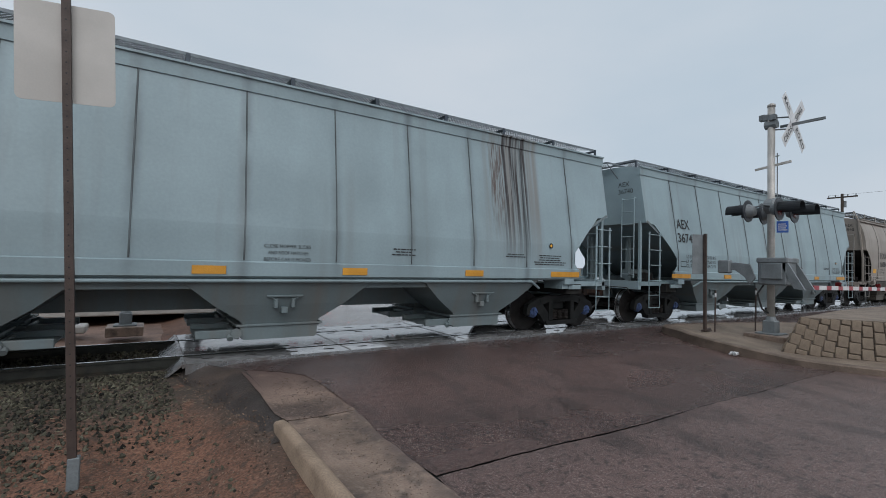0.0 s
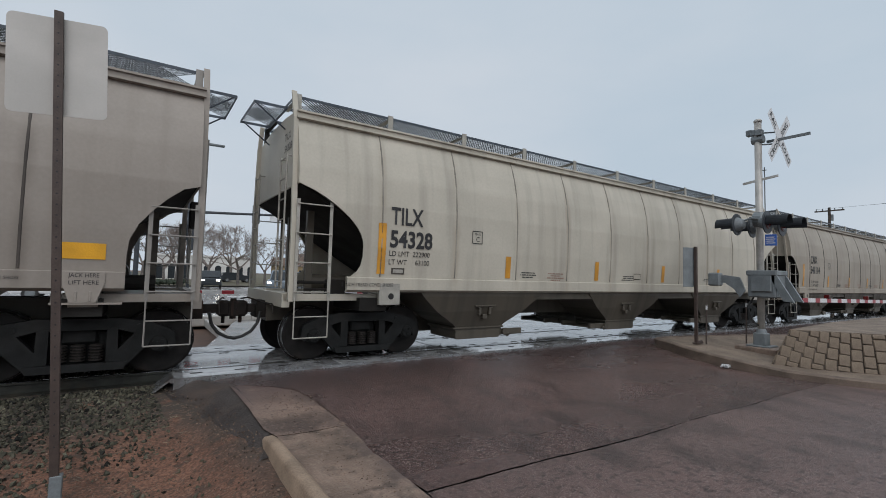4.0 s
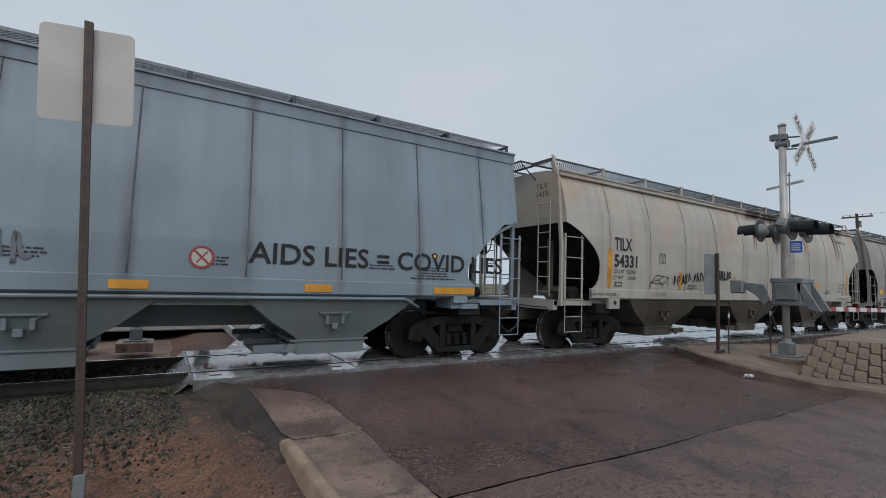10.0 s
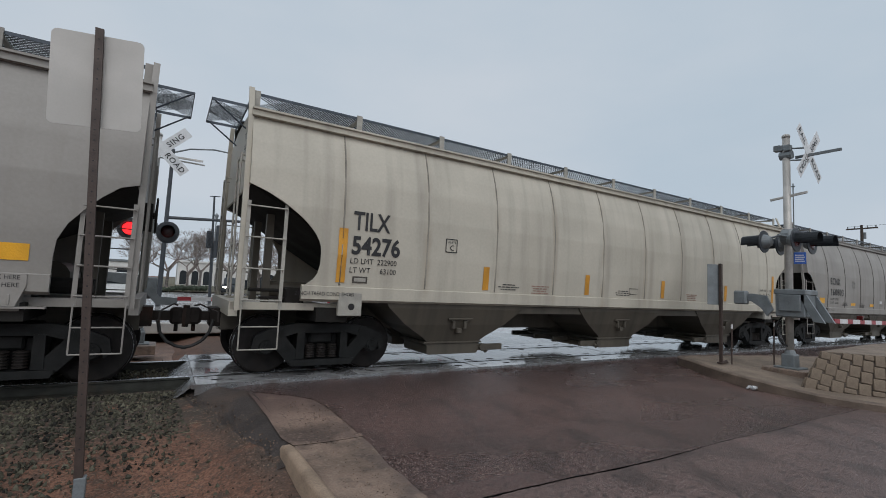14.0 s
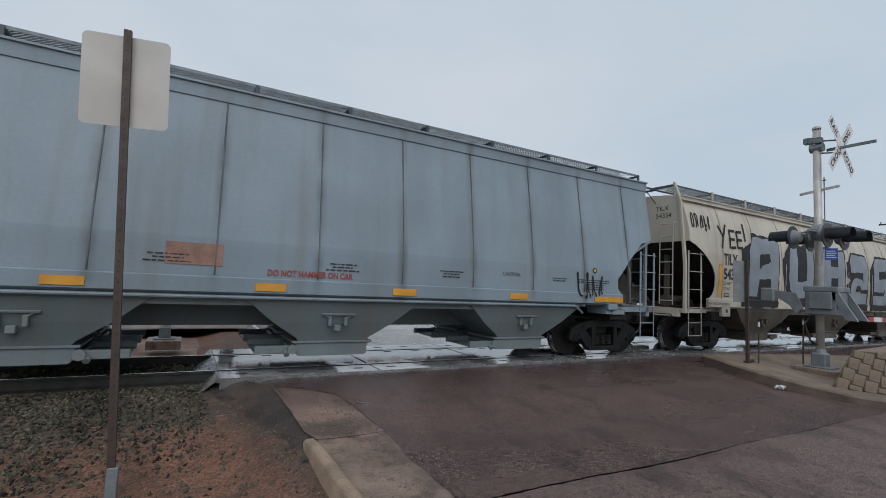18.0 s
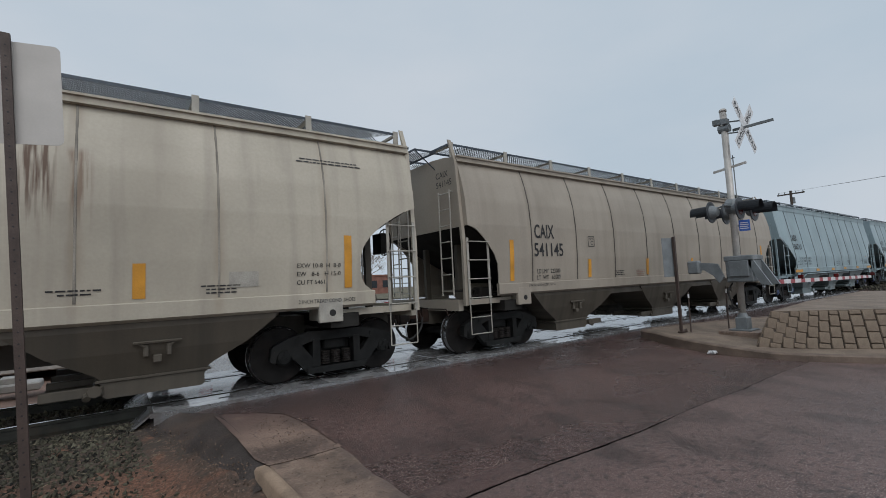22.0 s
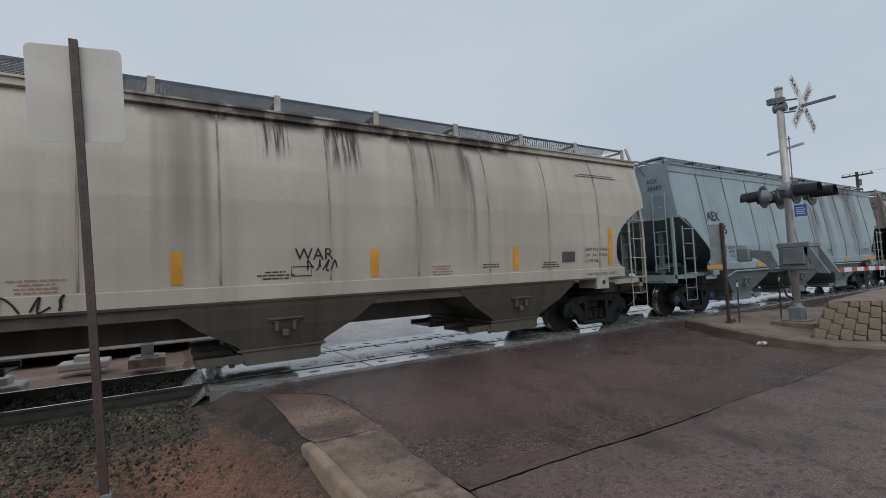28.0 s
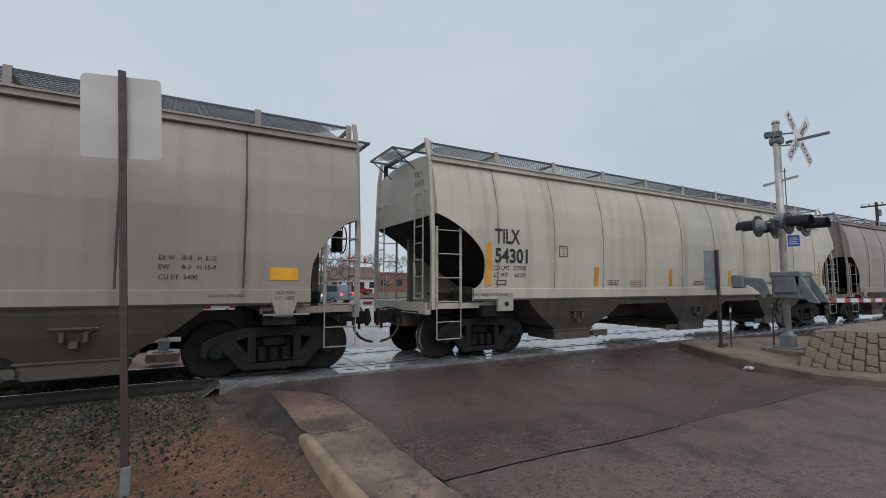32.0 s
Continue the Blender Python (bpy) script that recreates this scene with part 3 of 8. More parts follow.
# ---- ground ----
def ground_z(x, y):
    """Height of the ground, with the rail heads at zero."""
    low = -0.31 + 0.075 * min(1.0, max(0.0, (x - 2.0) / 4.0))
    road = max(low, -0.03 - (0.085 + 0.02 * (low + 0.31) * -10) * max(0.0, abs(y) - 1.2))
    dirt = -0.125 - 0.195 * max(0.0, min(abs(y) - 1.15, 2.2)) + 0.02 * noise.noise((x * 0.9, y * 0.9, 0)) + (0.10 * min(1.0, max(0.0, -y - 3.6) / 3) if y < 0 else 0)
    k = min(1.0, max(0.0, (1.5 - x) / 1.1))
    k = k * k * (3 - 2 * k)
    return road * (1 - k) + dirt * k


def sheet(name, xs, ys, z, material, label, kind="structure", category="ground"):
    bm = bmesh.new()
    g = [[bm.verts.new((x, y, z(x, y))) for x in xs] for y in ys]
    for j in range(len(ys) - 1):
        for i in range(len(xs) - 1):
            bm.faces.new((g[j][i], g[j][i + 1], g[j + 1][i + 1], g[j + 1][i]))
    ob = smooth(part(name, bm, material))
    return tagged(ob, label, category, kind=kind)


def steps(a, b, d):
    n = max(1, round((b - a) / d))
    return [a + (b - a) * i / n for i in range(n + 1)]


XS = [-1500, -300, -80, -30, -14] + steps(-9, 3, 0.3) + [5, 8, 12, 20, 40, 90, 300, 1500]
YS = [-1500, -300, -60, -25, -14] + steps(-10, 10, 0.4) + [14, 25, 60, 300, 1500]
sheet("ground", XS, YS, lambda x, y: ground_z(x, y) - 0.05 - (0.04 if x > 1.4 else 0), M_DIRT, "damp red dirt ground beside the railway")


def road_z(x, y):
    return ground_z(max(x, 2.2), y)


# ---- covered hopper cars ----
FLAT = dict(
    prof=[(1.24, 1.60), (1.45, 1.607), (1.98, 1.60), (3.0, 1.455), (4.06, 1.29)],
    end=[(4.06, 0.0), (2.78, 0.0), (2.74, 0.36), (2.25, 0.86), (1.80, 1.30), (1.58, 1.30), (1.45, 1.16), (1.24, 1.16)],
    eave=(1.30, 4.07, 4.27), walk=4.49, over=0.85)
CURVED = dict(
    prof=[(1.24, 1.56), (1.45, 1.575), (2.0, 1.615), (2.69, 1.625), (3.2, 1.585), (3.6, 1.50), (3.85, 1.42), (4.02, 1.35)],
    end=[(4.02, 0.0), (2.92, 0.0)] + [(2.92 - 0.095 * k, 1.12 * math.sin(1.5708 * k / 10) ** 0.8) for k in range(1, 11)] + [(1.8, 1.12), (1.65, 1.09), (1.55, 1.03), (1.42, 0.86), (1.24, 0.86)],
    eave=(1.355, 4.02, 4.14), walk=4.47, over=0.76)


SMALL_END = dict(CURVED, end=[(4.02, 0.0), (2.66, 0.0), (2.60, 0.20), (2.45, 0.38), (2.30, 0.52), (2.08, 0.69), (1.87, 0.78), (1.65, 0.80), (1.24, 0.80)], top=2.66)
FLAT["top"], CURVED["top"] = 2.74, 2.92
FLAT["end"][1:3] = [(2.74, 0.0), (2.70, 0.36)]


def lerp_table(tab, z):
    tab = sorted(tab)
    if z <= tab[0][0]:
        return tab[0][1]
    for (a, p), (b, q) in zip(tab, tab[1:]):
        if z <= b:
            return p + (q - p) * (z - a) / (b - a)
    return tab[-1][1]


def side_sheet(kind, half, sgn):
    """Outer skin, inner skin and the rim between them, each with its own corners so that the shading stays crisp."""
    bm = bmesh.new()
    zs = sorted({z for z, _ in kind["prof"]} | {z for z, _ in kind["end"]} | set(steps(1.24, kind["eave"][1], 0.15)))
    cols = 14

    def skin(inward):
        rows = []
        for z in zs:
            y = sgn * (lerp_table(kind["prof"], z) - inward)
            e = lerp_table(kind["end"], z)
            rows.append([(-half + e + (2 * half - 2 * e) * i / cols, y, z) for i in range(cols + 1)])
        return rows

    outer, inner = skin(0.0), skin(0.02)
    for rows in (outer, inner):
        vs = [[bm.verts.new(q) for q in r] for r in rows]
        for a, b in zip(vs, vs[1:]):
            for i in range(cols):
                bm.faces.new((a[i], a[i + 1], b[i + 1], b[i]))
    for k in (0, -1):
        for a, b, c, d in zip(outer, outer[1:], inner[1:], inner):
            bm.faces.new([bm.verts.new(q[k]) for q in (a, b, c, d)])
    return bm


def rib_mesh(kind, w=0.045, d=0.022):
    """One upright seam rib, following the side's curve, at x = 0 on the near side."""
    bm = bmesh.new()
    zs = steps(1.47, kind["eave"][1] - 0.01, 0.25)
    rings = []
    for z in zs:
        y = lerp_table(kind["prof"], z)
        rings.append([bm.verts.new(p) for p in ((-w, -y + 0.004, z), (-w * 0.5, -y - d, z), (w * 0.5, -y - d, z), (w, -y + 0.004, z))])
    for a, b in zip(rings, rings[1:]):
        for i in range(3):
            bm.faces.new((a[i], a[i + 1], b[i + 1], b[i]))
    return bm


def sideframe_mesh():
    """Cast truck side frame in the plane y = 0, between axles at x = -0.889 and 0.889."""
    bm = bmesh.new()
    y0, y1 = -0.07, 0.07
    prism(bm, [(-1.04, 0.54), (-0.66, 0.60), (-0.42, 0.67), (0.42, 0.67), (0.66, 0.60), (1.04, 0.54), (1.06, 0.64), (0.78, 0.76), (0.46, 0.82), (-0.46, 0.82), (-0.78, 0.76), (-1.06, 0.64)], y0, y1)
    for s in (-1, 1):
        prism(bm, [(s * 0.62, 0.63), (s * 0.86, 0.60), (s * 0.80, 0.48), (s * 0.52, 0.17), (s * 0.30, 0.17), (s * 0.34, 0.30)], y0 + 0.003, y1 - 0.003)
        prism(bm, [(s * 0.30, 0.69), (s * 0.42, 0.69), (s * 0.43, 0.25), (s * 0.30, 0.25)], y0 - 0.012, y1 + 0.012)
        prism(bm, [(s * 0.72, 0.62), (s * 1.08, 0.62), (s * 1.11, 0.42), (s * 1.03, 0.36), (s * 1.00, 0.50), (s * 0.78, 0.50), (s * 0.76, 0.40), (s * 0.70, 0.42)], y0 + 0.006, y1 - 0.006)
        rod(bm, (s * 0.66, y0 - 0.012, 0.70), (s * 0.66, y0 + 0.01, 0.70), 0.045, 8)
    prism(bm, [(-0.50, 0.14), (0.50, 0.14), (0.54, 0.24), (-0.54, 0.24)], y0 - 0.03, y1 + 0.03)
    return bm


def spring_mesh(cx):
    bm = bmesh.new()
    prof = []
    for k in range(6):
        prof += [(k * 0.038, 0.06), (k * 0.038 + 0.008, 0.082), (k * 0.038 + 0.02, 0.082), (k * 0.038 + 0.028, 0.06)]
    disc_stack(bm, (cx, 0, 0.262), (0, 0, 1), prof, 10)
    return bm


def wheelset_mesh():
    """Two wheels and an axle about the origin, turning about y."""
    bm = bmesh.new()
    rod(bm, (0, -1.0, 0), (0, 1.0, 0), 0.085, 10)
    for s in (-1, 1):
        disc_stack(bm, (0, s * 0.82, 0), (0, -s, 0), [(0, 0.36), (0.0, 0.43), (0.01, 0.452), (0.075, 0.457), (0.10, 0.462), (0.115, 0.485), (0.14, 0.485), (0.14, 0.39), (0.12, 0.36), (0.11, 0.16), (0.14, 0.13), (0.14, 0.09)], 32)
        disc_stack(bm, (0, s * 0.82, 0), (0, s, 0), [(-0.10, 0.36), (-0.02, 0.37), (-0.02, 0.30), (-0.045, 0.17), (0.03, 0.14), (0.06, 0.13)], 32)
    return bm


def cap_mesh():
    bm = bmesh.new()
    disc_stack(bm, (0, -1.0, 0), (0, -1, 0), [(0, 0.13), (0.10, 0.135), (0.12, 0.11), (0.14, 0.10)], 16)
    for i in range(3):
        a = 6.28318 * i / 3
        rod(bm, (0.06 * math.cos(a), -1.13, 0.06 * math.sin(a)), (0.06 * math.cos(a), -1.165, 0.06 * math.sin(a)), 0.02, 6)
    rod(bm, (0, -1.13, 0), (0, -1.15, 0), 0.03, 8)
    return bm


def make_truck(car, x, blue):
    bm = bmesh.new()
    rbox(bm, -0.20, 0.20, -1.02, 1.02, 0.48, 0.68, 0.03)
    rbox(bm, -0.31, 0.31, -0.93, 0.93, 0.22, 0.64, 0.02)
    rbox(bm, -0.26, 0.26, -0.55, 0.55, 0.55, 0.80, 0.03)
    rod(bm, (0, 0, 0.75), (0, 0, 0.86), 0.2, 12)
    truck = part("truck", bm, M_TRUCK, car, "greasy cast steel two-axle truck", pose(x, 0, 0))
    for s in (-1, 1):
        part("side_frame", sideframe_mesh(), M_TRUCK, truck, "", pose(0, s * 1.06, 0))
        for cx in (-0.19, 0.0, 0.19):
            part("spring", spring_mesh(cx), M_SPRING, truck, "coil spring", pose(0, s * 1.06, 0))
        for e in (-1, 1):
            bm = bmesh.new()
            rbox(bm, e * 0.889 - 0.11, e * 0.889 + 0.11, -0.06, 0.09, 0.44, 0.56, 0.03)
            part("bearing_adapter", bm, M_TRUCK, truck, "", pose(0, s * 1.06, 0))
    for e in (-1, 1):
        ws = part("wheelset", wheelset_mesh(), M_WHEEL, truck, "brown steel wheels with polished rims on an axle", pose(e * 0.889, 0, 0.457))
        ws.data.materials.append(M_TREAD)
        ws.data.materials.append(M_CAP_BLUE if blue else M_TRUCK)
        for p in ws.data.polygons:
            r = math.hypot(p.center[0], p.center[2])
            if r > 0.44 and abs(p.normal[1]) < 0.75 or (0.44 < r and abs(p.center[1]) > 0.79):
                p.material_index = 1
        me2 = bmesh.new()
        me2.from_mesh(ws.data)
        n0 = len(me2.faces)
        capb = cap_mesh()
        tmp = bpy.data.meshes.new("bearing_cap")
        capb.to_mesh(tmp)
        capb.free()
        me2.from_mesh(tmp)
        me2.faces.ensure_lookup_table()
        for f in me2.faces[n0:]:
            f.material_index = 2
        me2.to_mesh(ws.data)
        me2.free()
        bpy.data.meshes.remove(tmp)
    return truck


def ladder_mesh(x0, x1, y, z0, z1, n, r=0.011):
    bm = bmesh.new()
    for x in (x0, x1):
        box(bm, x - 0.026, x + 0.026, y - 0.004, y + 0.012, z0, z1)
    for i in range(n):
        z = z0 + 0.12 + (z1 - z0 - 0.2) * i / (n - 1)
        tube(bm, [(x0, y + 0.01, z), (x0, y - 0.05, z), (x1, y - 0.05, z), (x1, y + 0.01, z)], r, 6)
    return bm


def stirrup_mesh(x0, x1, y, z0, z1):
    bm = bmesh.new()
    tube(bm, [(x0, y, z1), (x0, y, z0), (x1, y, z0), (x1, y, z1)], 0.011)
    rod(bm, (x0, y, (z0 + z1) / 2 + 0.02), (x1, y, (z0 + z1) / 2 + 0.02), 0.010)
    return bm


def grating_mesh(x0, x1, y0, y1, z, pitch=0.07):
    """Expanded-metal walkway in diamonds, with an edge strip."""
    verts, faces = [], []

    def strip(a, b, w):
        d = Vector((b[0] - a[0], b[1] - a[1])).normalized() * w
        k = len(verts)
        for p, s in ((a, 1), (b, 1), (b, -1), (a, -1)):
            verts.append((p[0] - s * d[1], p[1] + s * d[0], z))
        faces.append((k, k + 1, k + 2, k + 3))
        for p, s in ((a, 1), (b, 1), (b, -1), (a, -1)):
            verts.append((p[0] - s * d[1], p[1] + s * d[0], z - 0.012))
        faces.append((k + 7, k + 6, k + 5, k + 4))

    w = y1 - y0
    run = w * 0.95
    x = x0
    while x < x1 - run:
        strip((x, y0), (x + run, y1), 0.0075)
        strip((x + run, y0), (x, y1), 0.0075)
        x += pitch
    bm = bmesh.new()
    vs = [bm.verts.new(v) for v in verts]
    for f in faces:
        bm.faces.new([vs[i] for i in f])
    for y in (y0, y1):
        box(bm, x0, x1, y - 0.006, y + 0.006, z - 0.04, z + 0.006)
    box(bm, x0, x0 + 0.01, y0, y1, z - 0.04, z + 0.006)
    box(bm, x1 - 0.01, x1, y0, y1, z - 0.04, z + 0.006)
    return bm


def text_mesh(body, size, spacing=1.0, bold=0.0):
    cu = bpy.data.curves.new("lettering", "FONT")
    cu.body, cu.size, cu.align_x, cu.align_y = body, size, "LEFT", "BOTTOM_BASELINE"
    cu.resolution_u = 3
    cu.space_character = spacing
    cu.offset = bold
    ob = bpy.data.objects.new("lettering", cu)
    me = bpy.data.meshes.new_from_object(ob)
    bpy.data.objects.remove(ob)
    bpy.data.curves.remove(cu)
    return me


def side_text(car, kind, body, x, z, size, material=None, spacing=1.0, bold=0.0, name="lettering", squash=1.0, width=None):
    """Stencilled words on the near side of a car, from x, with their foot at z."""
    me = text_mesh(body, size, spacing, bold)
    me.materials.clear()
    me.materials.append(material or M_BLACK)
    if width:
        squash = width / max(v.co.x for v in me.vertices)
    for v in me.vertices:
        zz = z + v.co.y
        v.co = (x + v.co.x * squash, -lerp_table(kind["prof"], zz) - (0.012 if z > 1.455 else 0.040), zz)
    ob = new(name, me)
    ob.parent = car
    return ob


def side_patch(car, kind, name, x0, x1, z0, z1, material, off=0.010, label=""):
    """A thin plate or stripe on the near side."""
    bm = bmesh.new()
    zs = steps(z0, z1, 0.2)
    rows = [[bm.verts.new((x, -lerp_table(kind["prof"], z) - off, z)) for x in (x0, x1)] for z in zs]
    for a, b in zip(rows, rows[1:]):
        bm.faces.new((a[0], a[1], b[1], b[0]))
    return part(name, bm, material, car, label)


def side_bars(car, kind, x, z, w, lines, material=None, h=0.02, gap=0.048, seed=1):
    """Small print too fine to read: a block of plain bars."""
    rng = random.Random(seed)
    bm = bmesh.new()
    for i in range(lines):
        zz = z - i * gap
        ww = w * rng.uniform(0.55, 1.0)
        xx = x + (w - ww) / 2
        end = xx + ww
        while xx < end - 0.02:
            k = min(rng.uniform(0.03, 0.12), end - xx)
            rows = [[bm.verts.new((a, -lerp_table(kind["prof"], c) - 0.010, c)) for a in (xx, xx + k)] for c in (zz, zz + h)]
            bm.faces.new((rows[0][0], rows[0][1], rows[1][1], rows[1][0]))
            xx += k + 0.018
    return part("fine_print", bm, material or M_BLACK, car, "block of small stencilled print")


def make_hopper(name, kind, L, paint_m, under_m, blue):
    """A covered hopper car about its middle, with every part that the frames show."""
    car = empty(name, pose(0, 0, 0), "covered hopper car", "hopper car")
    half = L / 2 - (0.64 if L > 18 else kind["over"])
    ew, ez0, ez1 = kind["eave"]
    flat = kind is FLAT
    for s in (-1, 1):
        smooth(part("side_sheet", side_sheet(kind, half, s), paint_m, car))
    # roof
    bm = bmesh.new()
    rp = [(-ew + 0.03, ez1 - 0.02), (-0.95, ez1 + 0.06), (-0.5, ez1 + 0.10), (0.5, ez1 + 0.10), (0.95, ez1 + 0.06), (ew - 0.03, ez1 - 0.02), (ew - 0.06, ez0 + 0.02), (-ew + 0.06, ez0 + 0.02)]
    prism(bm, rp, -half + 0.01, half - 0.01, "x")
    part("roof", bm, paint_m, car)
    for s in (-1, 1):
        bm = bmesh.new()
        k = 0.0 if flat else 0.03
        prism(bm, [(s * (ew + 0.012 + k), ez0 - 0.02), (s * (ew + 0.02 + k), ez1), (s * (ew - 0.05), ez1), (s * (ew - 0.05), ez0 - 0.02)], -half - 0.02, half + 0.02, "x")
        part("top_chord", bm, paint_m, car)
        for zc in ((ez1 - 0.01,) if flat else (ez0 + 0.005, ez1 - 0.012)):
            bm = bmesh.new()
            box(bm, -half - 0.02, half + 0.02, s * (ew + 0.025 + k) - 0.025, s * (ew + 0.025 + k) + 0.025, zc - 0.016, zc + 0.016)
            part("roof_ledge", bm, paint_m, car)
        bm = bmesh.new()
        e = lerp_table(kind["end"], 1.3)
        y = lerp_table(kind["prof"], 1.3) + 0.015
        prism(bm, [(s * (y - 0.06), 1.20), (s * (y + 0.012), 1.24), (s * (y + 0.02), 1.44), (s * (y - 0.02), 1.46), (s * (y - 0.06), 1.46)], -half + e, half - e, "x")
        part("side_sill", bm, paint_m, car)
    # end walls, slope sheets, posts
    zt = kind["top"]
    for s in (-1, 1):
        bm = bmesh.new()
        zz = steps(zt, ez0 + 0.05, 0.25)
        prism(bm, [(-lerp_table(kind["prof"], z) + 0.02, z) for z in zz] + [(-0.5, ez1 + 0.08), (0.5, ez1 + 0.08)] + [(lerp_table(kind["prof"], z) - 0.02, z) for z in zz[::-1]], s * (half - 0.03), s * half, "x")
        part("end_wall", bm, paint_m, car)
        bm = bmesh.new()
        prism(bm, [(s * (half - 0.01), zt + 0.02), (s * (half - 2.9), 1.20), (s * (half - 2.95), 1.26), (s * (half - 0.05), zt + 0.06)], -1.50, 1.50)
        # body paint would be its own colour; the dark steel stands for shade
        part("slope_sheet", bm, under_m if flat else M_UNDER, car, "sloping end sheet, grime and shade in its colour")
        for t in (-1, 1):
            bm = bmesh.new()
            if flat:
                box(bm, s * half - 0.04, s * half + 0.04, t * 1.32 - 0.03, t * 1.32 + 0.03, 1.1, zt + 0.05)
            else:
                prism(bm, [(t * 1.53, 1.05), (t * 1.535, 2.3), (t * (ew + 0.035), ez0), (t * 1.20, kind["walk"] + 0.05), (t * 1.17, kind["walk"] + 0.05), (t * (ew - 0.03), ez0), (t * 1.47, 2.3), (t * 1.46, 1.05)], s * (half + 0.03) - 0.04, s * (half + 0.03) + 0.04, "x")
            part("corner_post", bm, paint_m, car)
            bm = bmesh.new()
            box(bm, s * (half - 0.5) - 0.06, s * (half - 0.5) + 0.06, t * 0.62 - 0.05, t * 0.62 + 0.05, 1.1, zt - 0.3)
            # the darkened hopper paint gives this post the shade of the end recess
            part("end_post", bm, under_m, car)
        bm = bmesh.new()
        e0 = half - 1.55
        box(bm, min(s * e0, s * (half + 0.1)), max(s * e0, s * (half + 0.1)), -1.36, -1.28, 1.05, 1.16)
        box(bm, min(s * e0, s * (half + 0.1)), max(s * e0, s * (half + 0.1)), 1.28, 1.36, 1.05, 1.16)
        box(bm, min(s * half, s * (half + 0.12)), max(s * half, s * (half + 0.12)), -1.36, 1.36, 0.95, 1.17)
        box(bm, min(s * e0, s * (half + 0.1)), max(s * e0, s * (half + 0.1)), -1.27, 1.27, 1.09, 1.12)
        part("end_platform", bm, paint_m, car)
        # bolster end with jacking pad
        xt = s * (L / 2 - 2.024)
        bm = bmesh.new()
        yb = lerp_table(kind["prof"], 1.3)
        if flat:
            xp = xt - s * 0.30
            rbox(bm, xp - 0.15, xp + 0.15, -yb - 0.03, -yb + 0.05, 1.10, 1.235, 0.01)
            rbox(bm, xp + s * 0.24 - 0.20, xp + s * 0.24 + 0.20, -yb + 0.02, -yb + 0.06, 0.99, 1.09, 0.01)
        elif L > 18 or paint_m is M_CAI:
            xp = xt - s * 0.27
            rbox(bm, xp - 0.20, xp + 0.20, -yb - 0.035, -yb + 0.05, 0.98, 1.36, 0.01)
        else:
            xp = xt + s * 0.05
            prism(bm, [(xp - 0.21, 1.44), (xp + 0.21, 1.44), (xp + 0.21, 1.30), (xp + 0.13, 1.06), (xp - 0.13, 1.06), (xp - 0.21, 1.30)], -yb - 0.05, -yb + 0.05)
            for q in (-0.07, 0.07):
                rbox(bm, xp + q - 0.012, xp + q + 0.012, -yb - 0.06, -yb - 0.04, 1.08, 1.20, 0.004)
            box(bm, xp - 0.32, xp + 0.40, -yb - 0.04, -yb + 0.06, 1.035, 1.058)
        box(bm, xp - 0.15, xp + 0.15, -yb + 0.05, -1.0, 1.0, 1.2)
        pad = part("jacking_pad", bm, paint_m if L < 18 else M_LADDER[paint_m.name], car, "steel jacking pad")
        if not flat and (L > 18 or paint_m is M_CAI):
            bm = bmesh.new()
            rod(bm, (xp + 0.02, -yb - 0.038, 1.13), (xp + 0.02, -yb - 0.034, 1.13), 0.055, 12)
            part("pad_hole", bm, M_TAR, pad, "round dark hole")
        elif not flat:
            for word, zz in (("JACK HERE", 1.375), ("LIFT HERE", 1.285)):
                me = text_mesh(word, 0.075)
                me.materials.clear()
                me.materials.append(M_BLACK)
                ww = max(v.co.x for v in me.vertices)
                for v in me.vertices:
                    v.co = (xp - 0.15 + 0.30 * v.co.x / ww, -yb - 0.053, zz + v.co.y)
                new("lettering", me).parent = pad
        bm = bmesh.new()
        rbox(bm, xt - 0.30 - s * 0.1, xt + 0.30 - s * 0.1, yb - 0.25, yb, 0.98, 1.22, 0.02)
        part("bolster_end", bm, paint_m, car)
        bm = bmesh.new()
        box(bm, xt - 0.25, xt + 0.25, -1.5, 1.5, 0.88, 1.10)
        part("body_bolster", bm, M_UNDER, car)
        # coupler and hose
        bm = bmesh.new()
        hx = s * L / 2
        box(bm, min(s * (half - 0.6), hx - s * 0.25), max(s * (half - 0.6), hx - s * 0.25), -0.09, 0.09, 0.78, 0.93)
        rbox(bm, min(hx - s * 0.26, hx - s * 0.06), max(hx - s * 0.26, hx - s * 0.06), -0.15, 0.13, 0.72, 0.99, 0.04)
        prism(bm, [(hx - s * 0.10, -0.17), (hx + s * 0.02, -0.18), (hx + s * 0.05, -0.10), (hx - s * 0.02, 0.0), (hx - s * 0.12, 0.02)], 0.73, 0.98, "z")
        rod(bm, (hx - s * 0.03, -0.11, 0.68), (hx - s * 0.03, -0.11, 1.03), 0.045, 10)
        rod(bm, (hx - s * 0.16, 0.0, 0.72), (hx - s * 0.16, 0.0, 0.60), 0.03, 8)
        tube(bm, [(hx - s * 0.16, 0.0, 1.02), (hx - s * 0.22, -0.3, 1.06), (hx - s * 0.36, -0.7, 1.0), (hx - s * 0.40, -1.25, 1.0), (hx - s * 0.40, -1.33, 0.86)], 0.013, 6)
        box(bm, min(s * half, s * (half + 0.26)), max(s * half, s * (half + 0.26)), -0.24, 0.24, 0.70, 1.0)
        cp = part("coupler", bm, M_RUSTCPL, car, "rusty knuckle coupler")
        bm = bmesh.new()
